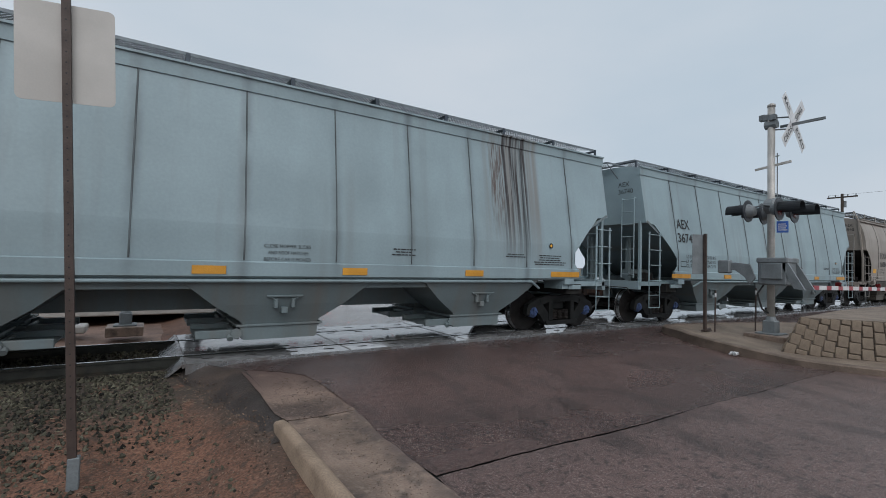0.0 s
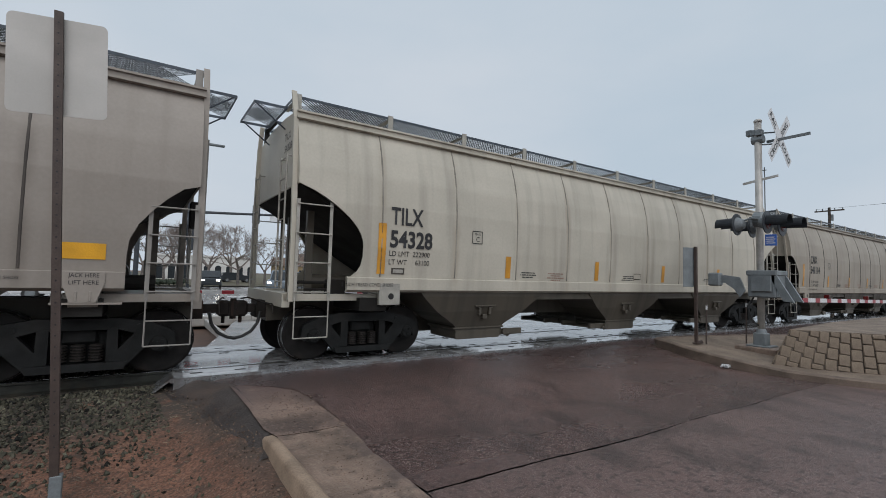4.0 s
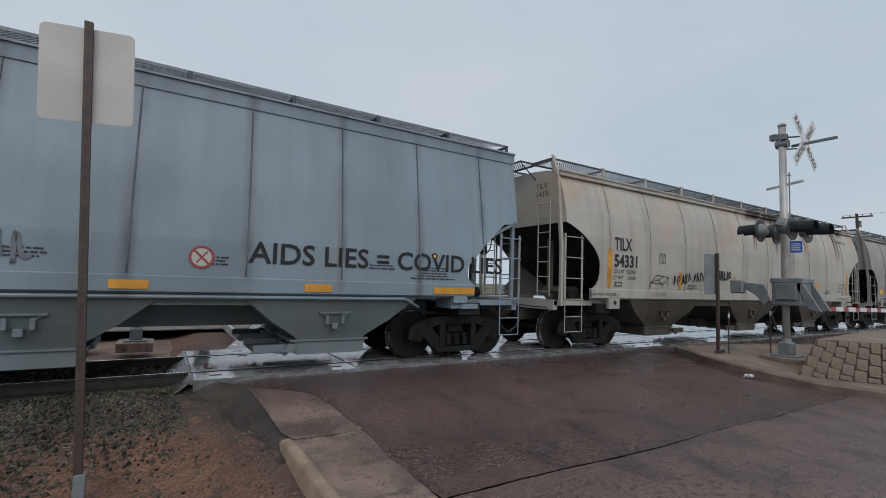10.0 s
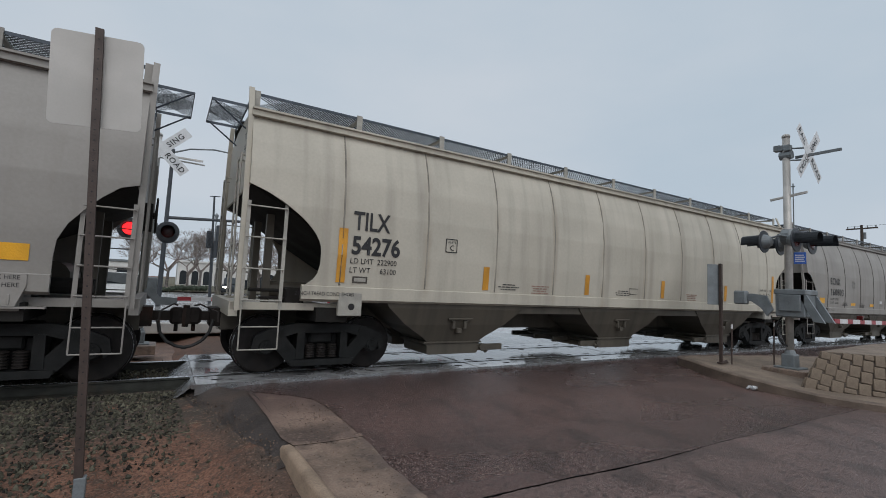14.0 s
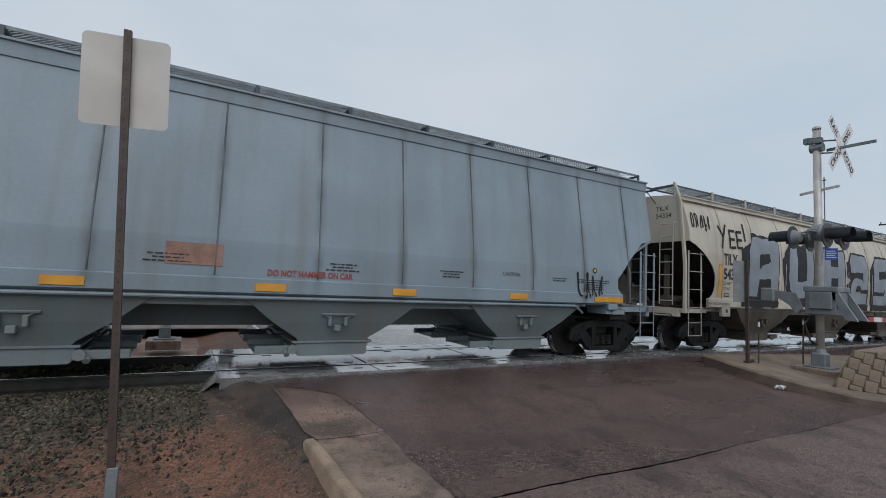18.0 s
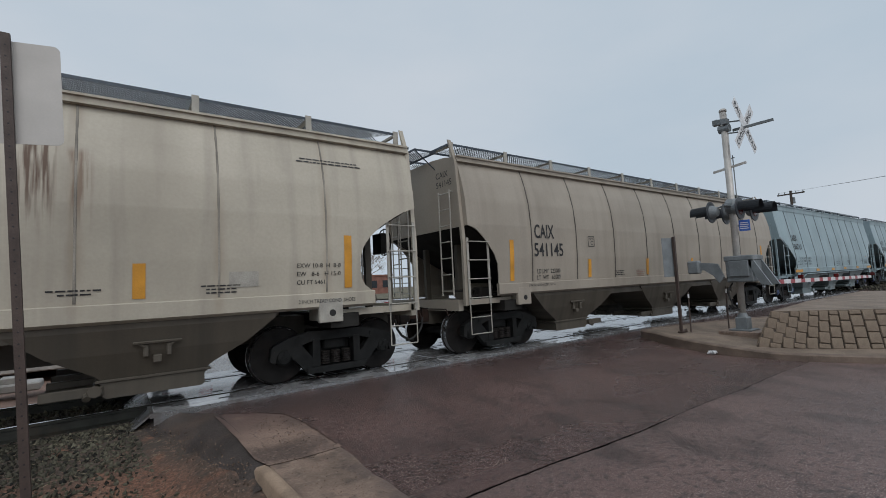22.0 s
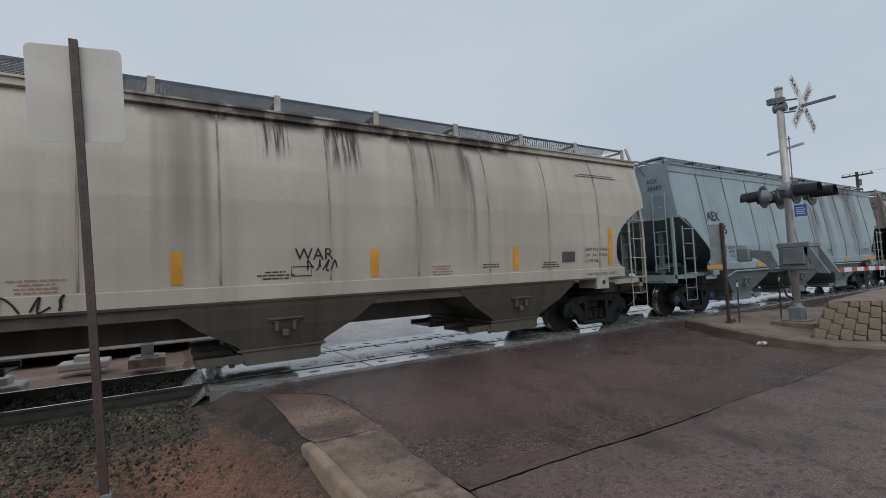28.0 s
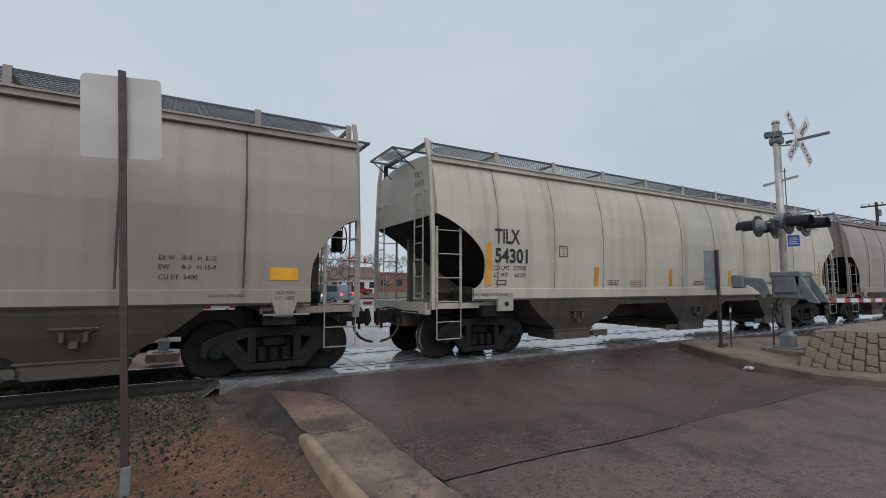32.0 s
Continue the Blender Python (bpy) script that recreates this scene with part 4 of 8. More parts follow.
        pts = [(hx - s * 0.42, -0.35, 0.82), (hx - s * 0.38, -0.37, 0.62), (hx - s * 0.28, -0.37, 0.48), (hx - s * 0.14, -0.36, 0.40), (hx + s * 0.005, -0.35, 0.37)]
        tube(bm, pts, 0.026, 8)
        part("air_hose", bm, M_RUBBER, cp, "sagging black rubber brake hose")
        # ladders at the corners, stirrups
        for t in (-1, 1):
            xa, xb = s * (half - 0.02), s * (half - (0.50 if flat else 0.56))
            y = t * (lerp_table(kind["prof"], 1.6) - 0.02)
            part("side_ladder", ladder_mesh(min(xa, xb), max(xa, xb), y, 1.08, zt - 0.25, 4), M_LADDER[paint_m.name], car)
            part("stirrup_step", stirrup_mesh(min(xa, xb), max(xa, xb), y, 0.48, 1.1), M_LADDER[paint_m.name], car)
            bm = bmesh.new()
            for yy in (1.2, 0.82):
                rod(bm, (s * (half + 0.1), t * yy, 1.25), (s * (half + 0.1), t * yy, 3.45), 0.016)
                rod(bm, (s * half, t * yy, 3.42), (s * (half + 0.1), t * yy, 3.42), 0.014)
            for k in range(7):
                z = 1.35 + k * 0.34
                rod(bm, (s * (half + 0.1), t * 0.82, z), (s * (half + 0.1), t * 1.2, z), 0.013)
            part("end_ladder", bm, M_LADDER[paint_m.name], car)
        # cross-over walkway at the roof's end
        bm = grating_mesh(-0.65, 0.65, -0.27, 0.27, 0.0, 0.07)
        bmesh.ops.rotate(bm, verts=bm.verts, cent=(0, 0, 0), matrix=Matrix.Rotation(radians(90), 3, "Z"))
        bmesh.ops.translate(bm, verts=bm.verts, vec=(s * (half + 0.27), 0, kind["walk"] - 0.06))
        for t in (-0.6, 0.6):
            rod(bm, (s * (half + 0.5), t, kind["walk"] - 0.08), (s * half, t, kind["walk"] - 0.45), 0.014)
        part("crossover_step", bm, M_GALVPALE if flat else M_GALV, car, "expanded steel end walkway")
    # brake gear at the right-hand end
    bm = bmesh.new()
    rod(bm, (half - 1.0, -0.35, 1.42), (half - 1.0, 0.55, 1.42), 0.22, 14)
    part("brake_reservoir", bm, under_m, car)
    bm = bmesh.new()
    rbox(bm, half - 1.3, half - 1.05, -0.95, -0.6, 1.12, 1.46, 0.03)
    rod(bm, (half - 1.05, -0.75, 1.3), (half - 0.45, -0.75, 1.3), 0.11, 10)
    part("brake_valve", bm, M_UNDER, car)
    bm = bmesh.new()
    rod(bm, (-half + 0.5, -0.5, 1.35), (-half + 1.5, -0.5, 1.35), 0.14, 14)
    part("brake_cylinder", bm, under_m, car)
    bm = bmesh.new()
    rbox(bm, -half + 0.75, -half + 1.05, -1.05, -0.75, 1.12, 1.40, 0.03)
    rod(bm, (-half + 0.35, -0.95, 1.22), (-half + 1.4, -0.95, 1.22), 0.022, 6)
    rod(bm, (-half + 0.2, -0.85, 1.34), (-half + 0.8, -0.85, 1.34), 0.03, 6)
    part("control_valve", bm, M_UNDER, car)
    bm = bmesh.new()
    rod(bm, (half + 0.16, -0.1, 2.45), (half + 0.12, -0.1, 2.45), 0.05, 8)
    for i in range(16):
        a, b = 6.28318 * i / 16, 6.28318 * (i + 1) / 16
        rod(bm, (half + 0.18, -0.1 + 0.28 * math.cos(a), 2.45 + 0.28 * math.sin(a)), (half + 0.18, -0.1 + 0.28 * math.cos(b), 2.45 + 0.28 * math.sin(b)), 0.014, 5)
    for i in range(4):
        a = 1.5708 * i
        rod(bm, (half + 0.16, -0.1, 2.45), (half + 0.18, -0.1 + 0.28 * math.cos(a), 2.45 + 0.28 * math.sin(a)), 0.011, 5)
    box(bm, half + 0.0, half + 0.13, -0.28, 0.08, 2.2, 2.62)
    part("hand_brake", bm, M_UNDER, car, "dark hand-brake wheel")
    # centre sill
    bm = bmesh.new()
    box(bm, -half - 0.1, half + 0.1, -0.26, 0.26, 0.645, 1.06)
    # sill and floor plate share the hopper paint with its built-in shade
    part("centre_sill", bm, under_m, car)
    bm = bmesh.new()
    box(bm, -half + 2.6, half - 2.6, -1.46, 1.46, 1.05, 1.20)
    part("floor_plate", bm, under_m, car, "grimy underside between the hoppers, shade in its colour")
    # hoppers
    a, b = (1.52 if flat else 1.60), 0.46
    for i, c in enumerate((4.42, 8.38, 12.25) if flat else (4.55, 9.30, 14.0) if L > 18 else (4.25, 8.60, 12.9)):
        c -= L / 2
        way = 1 if i == 0 else -1
        bm = bmesh.new()
        if flat:
            rings = [(1.26, a, 1.54, 0.0), (1.16, a - 0.10, 1.53, 0.0), (0.80, 0.5 * (a + b), 1.39, 0.05), (0.54, b + 0.14, 1.27, 0.28), (0.49, b + 0.10, 1.25, 0.30)]
        else:
            rings = [(1.26, a, 1.50, 0.0), (1.12, a - 0.10, 1.49, 0.0), (0.82, 0.5 * (a + b) + 0.1, 1.40, 0.05), (0.56, b + 0.22, 1.29, 0.28), (0.49, b + 0.14, 1.26, 0.30)]
        for sy in (-1, 1):
            vs = [[bm.verts.new((c + sx * w, sy * (y if o else q), z)) for sx, o in ((-1, 1), (1, 1), (1, 0), (-1, 0))] for z, w, y, q in rings]
            for p, q in zip(vs, vs[1:]):
                for k in range(4):
                    bm.faces.new((p[k], p[(k + 1) % 4], q[(k + 1) % 4], q[k]))
            bm.faces.new(vs[0])
            bm.faces.new(vs[-1][::-1])
        hp = part("hopper", bm, under_m, car, "dusty sloping discharge hopper, undercar shade in its colour")
        for sy in (-1, 1):
            bm = bmesh.new()
            ya, yb = sorted((sy * 0.30, sy * 1.24))
            rbox(bm, c - 0.66, c + 0.66, ya - 0.03, yb + 0.03, 0.455, 0.49, 0.006)
            prism(bm, [(c - 0.63, 0.46), (c + 0.63, 0.46), (c + 0.58, 0.41), (c + 0.58, 0.28), (c + 0.54, 0.25), (c - 0.54, 0.25), (c - 0.58, 0.28), (c - 0.58, 0.41)], ya, yb)
            part("outlet_gate", bm, under_m, hp)
            bm = bmesh.new()
            x0, x1 = sorted((c + way * 0.57, c + way * 1.20))
            for yy in (ya + 0.03, yb - 0.03):
                rbox(bm, x0, x1, yy - 0.04, yy + 0.04, 0.30, 0.42, 0.008)
            box(bm, x0, x1 - 0.02, ya, yb, 0.315, 0.335)
            xs = c + way * 0.66
            rod(bm, (xs, ya - 0.06, 0.37), (xs, yb + 0.06, 0.37), 0.03, 8)
            yo = sy * 1.24
            rod(bm, (xs, yo - 0.04, 0.37), (xs, yo + sy * 0.09, 0.37), 0.075, 8)
            rod(bm, (xs + way * 0.08, yo + sy * 0.02, 0.33), (xs + way * 0.08, yo + sy * 0.08, 0.29), 0.045, 8)
            part("gate_track", bm, under_m, hp)
        bm = bmesh.new()
        yy = 1.41 if flat else 1.415
        for q in (-0.16, 0.10):
            rbox(bm, c + q, c + q + 0.06, -yy - 0.05, -yy + 0.08, 0.74, 0.90, 0.012)
        rod(bm, (c - 0.27, -yy - 0.055, 0.93), (c + 0.27, -yy - 0.055, 0.93), 0.02, 6)
        for q in (-0.22, 0.22):
            rod(bm, (c + q, -yy - 0.055, 0.93), (c + q * 0.5, -yy - 0.03, 0.84), 0.016, 6)
        rbox(bm, c - 0.05, c + 0.05, -yy - 0.04, -yy + 0.08, 0.66, 0.76, 0.01)
        part("vibrator_bracket", bm, under_m, hp)
    # ribs
    proto = None
    ribs = (RIBS_NKLX if paint_m is M_GREY else RIBS_AEX) if flat else RIBS_TILX if L > 18 else RIBS_CAIX if paint_m is M_CAI else RIBS_ECNX
    for x in ribs:
        if proto is None:
            proto = part("seam_rib", rib_mesh(kind, *((0.013, 0.014) if flat else (0.019, 0.010))), M_SEAMBLUE if flat else M_SEAM if L < 18 else M_SEAMPALE, car, "", pose(x, 0, 0))
        else:
            ob = new("seam_rib", proto.data)
            ob.parent = car
            ob.matrix_basis = pose(x, 0, 0)
    # roof walkway and its brackets
    w = kind["walk"]
    for s in (-1, 1):
        y0, y1 = sorted((s * 0.42, s * 1.12))
        part("running_board", grating_mesh(-half, half, y0, y1, w), M_GALVPALE if flat else M_GALV, car, "expanded steel roof walkway")
    nb = 10
    for i in range(nb + 1):
        x = -half + 0.06 + (2 * half - 0.12) * i / nb
        bm = bmesh.new()
        hw, up = (0.03, -0.01) if flat else (0.05, 0.03)
        box(bm, x - hw, x + hw, -1.15, -1.125, ez1 - 0.01, w + up)
        box(bm, x - 0.03, x + 0.03, -1.13, -0.4, w - 0.06, w - 0.02)
        part("walkway_bracket", bm, M_LADDER[paint_m.name] if not flat else M_GALV, car)
        bm = bmesh.new()
        box(bm, x - 0.03, x + 0.03, 0.4, 1.13, w - 0.06, w - 0.02)
        box(bm, x - 0.05, x + 0.05, 1.125, 1.15, ez1 - 0.01, w + 0.03)
        part("walkway_bracket", bm, M_UNDER, car)
    # brake pipe below the sill on flat-sided cars
    if flat:
        bm = bmesh.new()
        tube(bm, [(-half + 2.3, -1.5, 1.02), (-half + 2.6, -1.58, 1.17), (half - 2.6, -1.58, 1.17), (half - 2.3, -1.5, 1.02)], 0.028, 8)
        part("brake_pipe", bm, M_LADDER[paint_m.name], car, "pale pipe along the sill")
    for s in (-1, 1):
        make_truck(car, s * (L / 2 - 2.024), blue)
    return car


M_LADDER = {M_BLUE.name: M_BLUE, M_BLUE_DIRTY.name: M_BLUE, M_BLUE_STAIN.name: M_BLUE, M_GREY.name: M_GREY, M_TAN.name: M_TANGREY, M_TANGREY.name: M_TANGREY, M_CREAM.name: M_WHITE, M_CREAM_RUST.name: M_WHITE, M_CREAM_STAIN.name: M_WHITE, M_CREAM_WORN.name: M_WHITE, M_CAI.name: M_WHITE}

# mark, number, family, position of the rear coupling, and the second at which it is there
TRAIN = [
    ("AEX", "36728", "aex_spill", 4.77, 0.5), ("AEX", "36740", "aex", 5.49, 2.0), ("ECNX", "160840", "ecnx", 6.65, 3.5),
    ("TILX", "54328", "tilx", 3.72, 5.5), ("CAIX", "541114", "caix", 5.00, 7.0), ("ECNX", "160913", "ecnx_grey", 6.28, 8.5),
    ("NKLX", "200601", "nklx", 6.96, 10.0), ("TILX", "54331", "tilx_rust", 4.09, 12.0), ("ECNX", "160871", "ecnx_grey", 5.66, 13.5),
    ("TILX", "54276", "tilx", 2.71, 15.5), ("ECNX", "160803", "ecnx_grey", 4.29, 17.0), ("GACX", "55246", "nklx", 5.22, 18.5),
    ("TILX", "54354", "tilx", 7.68, 20.0), ("TILX", "54286", "tilx_worn", 5.01, 22.0), ("CAIX", "541145", "caix", 6.41, 23.5),
    ("AEX", "36711", "aex", 7.41, 25.0), ("AEX", "36725", "aex", 24.06, 25.0), ("TILX", "54334", "tilx_stain", 4.57, 28.6),
    ("AEX", "36685", "aex_dirty", 4.77, 30.2), ("ECNX", "160845", "ecnx", 5.60, 31.8), ("TILX", "54301", "tilx", 24.2, 31.8),
    ("ECNX", "", "ecnx", 41.75, 31.8), ("TILX", "", "tilx", 60.4, 31.8), ("CAIX", "", "caix", 77.9, 31.8),
    ("AEX", "", "aex", 94.8, 31.8), ("TILX", "", "tilx", 113.45, 31.8),
]
FAMILY = {
    "aex": (FLAT, 16.9, M_BLUE, M_HOP_BLUE, True, "light blue-grey covered hopper car with flat ribbed sides"),
    "aex_spill": (FLAT, 16.9, M_BLUE_STAIN, M_HOP_BLUE, True, "light blue-grey covered hopper car with a dark spill"),
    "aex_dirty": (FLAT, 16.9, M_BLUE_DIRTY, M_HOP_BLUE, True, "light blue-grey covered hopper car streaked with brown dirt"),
    "nklx": (FLAT, 16.9, M_GREY, M_HOP_BLUE, False, "blue-grey covered hopper car with flat ribbed sides"),
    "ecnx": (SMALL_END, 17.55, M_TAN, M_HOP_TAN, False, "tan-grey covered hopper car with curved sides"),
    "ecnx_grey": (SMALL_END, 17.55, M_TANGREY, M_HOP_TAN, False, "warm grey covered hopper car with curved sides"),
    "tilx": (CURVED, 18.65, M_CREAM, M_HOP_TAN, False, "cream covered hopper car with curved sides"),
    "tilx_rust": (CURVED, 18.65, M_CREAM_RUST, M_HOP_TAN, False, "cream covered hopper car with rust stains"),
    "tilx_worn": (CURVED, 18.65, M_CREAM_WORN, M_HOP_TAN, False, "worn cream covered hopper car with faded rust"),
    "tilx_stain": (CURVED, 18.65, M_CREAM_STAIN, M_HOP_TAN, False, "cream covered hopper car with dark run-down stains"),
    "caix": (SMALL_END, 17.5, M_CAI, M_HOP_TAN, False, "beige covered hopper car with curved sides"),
}


def rolled(t):
    """Metres that the train has rolled by t seconds; it slows a little."""
    return 10.87 * t - 0.00625 * t * t


CARS = []          # (car, x at the start)
PROTO = {}
NUDGE = {"54334": -0.22, "54331": -0.10, "36740": -0.15, "54301": -0.07, "160845": -0.25, "36711": -0.06}
_front = TRAIN[0][3] + rolled(TRAIN[0][4]) - 16.9
for mark, number, fam, gx, gt in TRAIN:
    kind, L, pm, um, blue, words = FAMILY[fam]
    rear = gx + rolled(gt)
    x0 = (_front + rear) / 2 + 0.245
    _front = rear
    x0 += NUDGE.get(number, 0.0)
    if fam in PROTO:
        car = copy_thing(PROTO[fam], pose(x0, 0, 0))
    else:
        car = PROTO[fam] = make_hopper("hopper_car", kind, L, pm, um, blue)
        car.matrix_basis = pose(x0, 0, 0)
    tagged(car, words, "hopper car", "hopper cars of the train")
    CARS.append((car, x0, mark, number, fam, kind, L))


def ring_patch(car, kind, name, x, z, r0, r1, material, off=0.013, n=20):
    bm = bmesh.new()
    vs = [[bm.verts.new((x + r * math.cos(6.28318 * i / n), -lerp_table(kind["prof"], z + r * math.sin(6.28318 * i / n)) - off, z + r * math.sin(6.28318 * i / n))) for i in range(n)] for r in (r0, r1)]
    for i in range(n):
        j = (i + 1) % n
        bm.faces.new((vs[0][i], vs[0][j], vs[1][j], vs[1][i]))
    return part(name, bm, material, car)


def stroke(bm, kind, pts, w, off=0.012):
    """A painted stroke of even width along (x, z) points."""
    L = []
    for i, (x, z) in enumerate(pts):
        a, b = pts[max(0, i - 1)], pts[min(len(pts) - 1, i + 1)]
        d = Vector((b[0] - a[0], b[1] - a[1]))
        d = d.normalized() if d.length > 1e-6 else Vector((1, 0))
        lift = off + (0.030 if z < 1.47 else 0.0)
        L.append([bm.verts.new((x + s * d.y * w / 2, -lerp_table(kind["prof"], z - s * d.x * w / 2) - lift, z - s * d.x * w / 2)) for s in (-1, 1)])
    for p, q in zip(L, L[1:]):
        bm.faces.new((p[0], p[1], q[1], q[0]))


def scrawl(car, kind, x0, x1, z0, z1, w, material, seed, letters=5, label="illegible painted tag"):
    """A tag that cannot be read: one hooked squiggle for each of its letters."""
    rng = random.Random(seed)
    bm = bmesh.new()
    for k in range(letters):
        a = x0 + (x1 - x0) * k / letters
        b = x0 + (x1 - x0) * (k + 0.85) / letters
        p = [(rng.uniform(a, b), rng.uniform(z0, z1)) for _ in range(5)]
        p.sort(key=lambda q: q[0] + 0.5 * rng.random() * (b - a))
        p[0], p[2], p[4] = (p[0][0], z0 + 0.1 * (z1 - z0)), (p[2][0], z1 - 0.1 * (z1 - z0) * rng.random()), (p[4][0], z0 + rng.uniform(0, 0.4) * (z1 - z0))
        fine = []
        for i in range(len(p) - 1):
            q0, q1, q2, q3 = p[max(0, i - 1)], p[i], p[i + 1], p[min(len(p) - 1, i + 2)]
            for s in range(6):
                u = s / 6
                fine.append(tuple(0.5 * (2 * q1[c] + (q2[c] - q0[c]) * u + (2 * q0[c] - 5 * q1[c] + 4 * q2[c] - q3[c]) * u * u + (3 * q1[c] - q0[c] - 3 * q2[c] + q3[c]) * u ** 3) for c in (0, 1)))
        stroke(bm, kind, fine + [p[-1]], w, 0.012 + 0.0006 * k)
    return part("painted_tag", bm, material, car, label)


def plate_c(car, kind, x, z, s=0.24):
    bm = bmesh.new()
    for a, b in (((x, z), (x + s, z)), ((x + s, z), (x + s, z + s)), ((x + s, z + s), (x, z + s)), ((x, z + s), (x, z))):
        stroke(bm, kind, [a, b], 0.016)
    part("plate_square", bm, M_BLACK, car, "stencilled square outline")
    side_text(car, kind, "C", x + 0.085, z + 0.035, 0.14)
    side_text(car, kind, "PLATE", x + 0.05, z + 0.165, 0.06)


# each sprayed letter: outline with its shadow, then the fill, then dark inner shapes (x along the car, height)
GRAFFITI = (
    (((2.67, 1.26), (2.66, 2.85), (3.23, 3.13), (3.27, 3.40), (4.60, 3.35), (4.78, 3.19), (4.73, 2.32), (4.69, 1.26)),
     ((3.02, 1.57), (3.05, 2.26), (3.07, 2.85), (3.31, 3.30), (4.57, 3.29), (4.72, 3.19), (4.68, 2.32), (4.62, 1.50), (4.24, 1.50), (4.21, 2.11), (3.58, 2.07), (3.50, 1.55)),
     ((3.57, 2.34), (3.61, 2.80), (4.18, 2.84), (4.20, 2.60), (3.75, 2.47))),
    (((4.94, 2.34), (4.92, 2.75), (5.21, 3.06), (5.50, 3.37), (5.88, 3.37), (6.09, 3.21), (6.42, 3.34), (6.99, 3.38), (6.98, 2.49), (6.90, 1.52), (6.70, 1.30), (5.31, 1.40), (5.06, 1.75)),
     ((5.37, 1.84), (5.30, 2.14), (5.33, 2.75), (5.49, 3.25), (5.84, 3.30), (5.85, 2.73), (5.82, 2.09), (6.42, 2.14), (6.48, 3.28), (6.93, 3.31), (6.88, 2.49), (6.84, 1.68), (6.54, 1.60), (5.75, 1.60)), ()),
    (((7.13, 1.26), (7.16, 2.34), (7.17, 2.99), (7.57, 3.31), (8.19, 3.42), (8.30, 3.26), (9.32, 3.38), (9.27, 2.47), (9.22, 1.28)),
     ((7.44, 1.55), (7.46, 2.35), (7.58, 2.99), (7.74, 3.30), (8.11, 3.32), (8.14, 2.70), (8.68, 2.74), (8.74, 3.26), (9.24, 3.30), (9.17, 2.37), (9.13, 1.55), (8.67, 1.55), (8.65, 2.34), (8.15, 2.31), (8.09, 1.55)), ()),
    (((9.38, 2.41), (9.37, 2.93), (9.60, 3.05), (9.83, 3.34), (10.98, 3.31), (11.17, 2.91), (11.13, 1.99), (11.05, 1.26), (9.30, 1.26), (9.34, 2.14), (9.71, 2.34)),
     ((9.66, 3.03), (9.82, 3.25), (10.95, 3.24), (11.12, 2.90), (11.08, 2.04), (10.52, 2.00), (10.43, 2.15), (10.18, 2.14), (10.02, 1.93), (10.47, 1.88), (11.00, 1.88), (10.96, 1.50), (9.66, 1.50), (9.64, 1.90), (9.70, 2.18), (9.94, 2.40), (10.58, 2.39), (10.70, 2.26), (10.69, 2.65), (9.67, 2.58)), ()),
    (((11.32, 1.26), (11.34, 2.77), (11.68, 3.07), (11.89, 3.32), (12.99, 3.34), (13.14, 3.05), (13.12, 2.71), (13.06, 2.33), (13.07, 1.75), (12.90, 1.26)),
     ((11.65, 1.97), (11.68, 2.96), (11.90, 3.25), (12.97, 3.26), (13.09, 2.84), (12.14, 2.76), (12.12, 2.44), (12.77, 2.50), (13.02, 2.26), (12.98, 1.75), (12.86, 1.48), (11.61, 1.48), (11.62, 1.84), (12.59, 1.83), (12.66, 2.10), (12.50, 1.96)), ()),
    (((13.23, 2.33), (13.25, 2.72), (13.60, 3.01), (13.74, 3.36), (14.57, 3.40), (14.93, 3.07), (15.08, 2.70), (15.00, 2.13), (14.60, 1.60), (14.05, 1.48), (13.59, 1.56), (13.70, 1.92), (13.38, 2.04)),
     ((13.62, 2.18), (13.65, 3.06), (13.79, 3.29), (14.55, 3.33), (14.86, 3.01), (15.01, 2.70), (14.92, 2.13), (14.52, 1.70), (14.05, 1.58), (13.74, 1.70), (14.46, 1.94), (14.60, 2.37), (14.31, 2.12), (13.76, 2.12)),
     ((13.96, 2.26), (14.08, 2.41), (14.32, 2.43), (14.29, 2.27))),
)


def filled(car, kind, pts, material, off, name, label=""):
    """A flat painted shape laid on the curved side in thin level bands, so that it follows it."""
    bm = bmesh.new()
    lo, hi = min(p[1] for p in pts), max(p[1] for p in pts)
    n = max(4, round((hi - lo) / 0.03))
    for k in range(n):
        z0, z1 = lo + (hi - lo) * k / n, lo + (hi - lo) * (k + 1) / n
        zm = (z0 + z1) / 2
        cuts = []
        for (ax, az), (bx, bz) in zip(pts, pts[1:] + pts[:1]):
            if (az > zm) != (bz > zm):
                at = [ax + (bx - ax) * min(1.0, max(0.0, (z - az) / (bz - az))) for z in (z0, z1)]
                cuts.append((sum(at), at))
        cuts.sort(key=lambda c: c[0])
        for (_, a), (_, b) in zip(cuts[::2], cuts[1::2]):
            vs = []
            for x, z in ((a[0], z0), (b[0], z0), (b[1], z1), (a[1], z1)):
                vs.append(bm.verts.new((x, -lerp_table(kind["prof"], z) - off - (0.032 if z < 1.47 else 0.0), z)))
            bm.faces.new(vs)
    return part(name, bm, material, car, label)


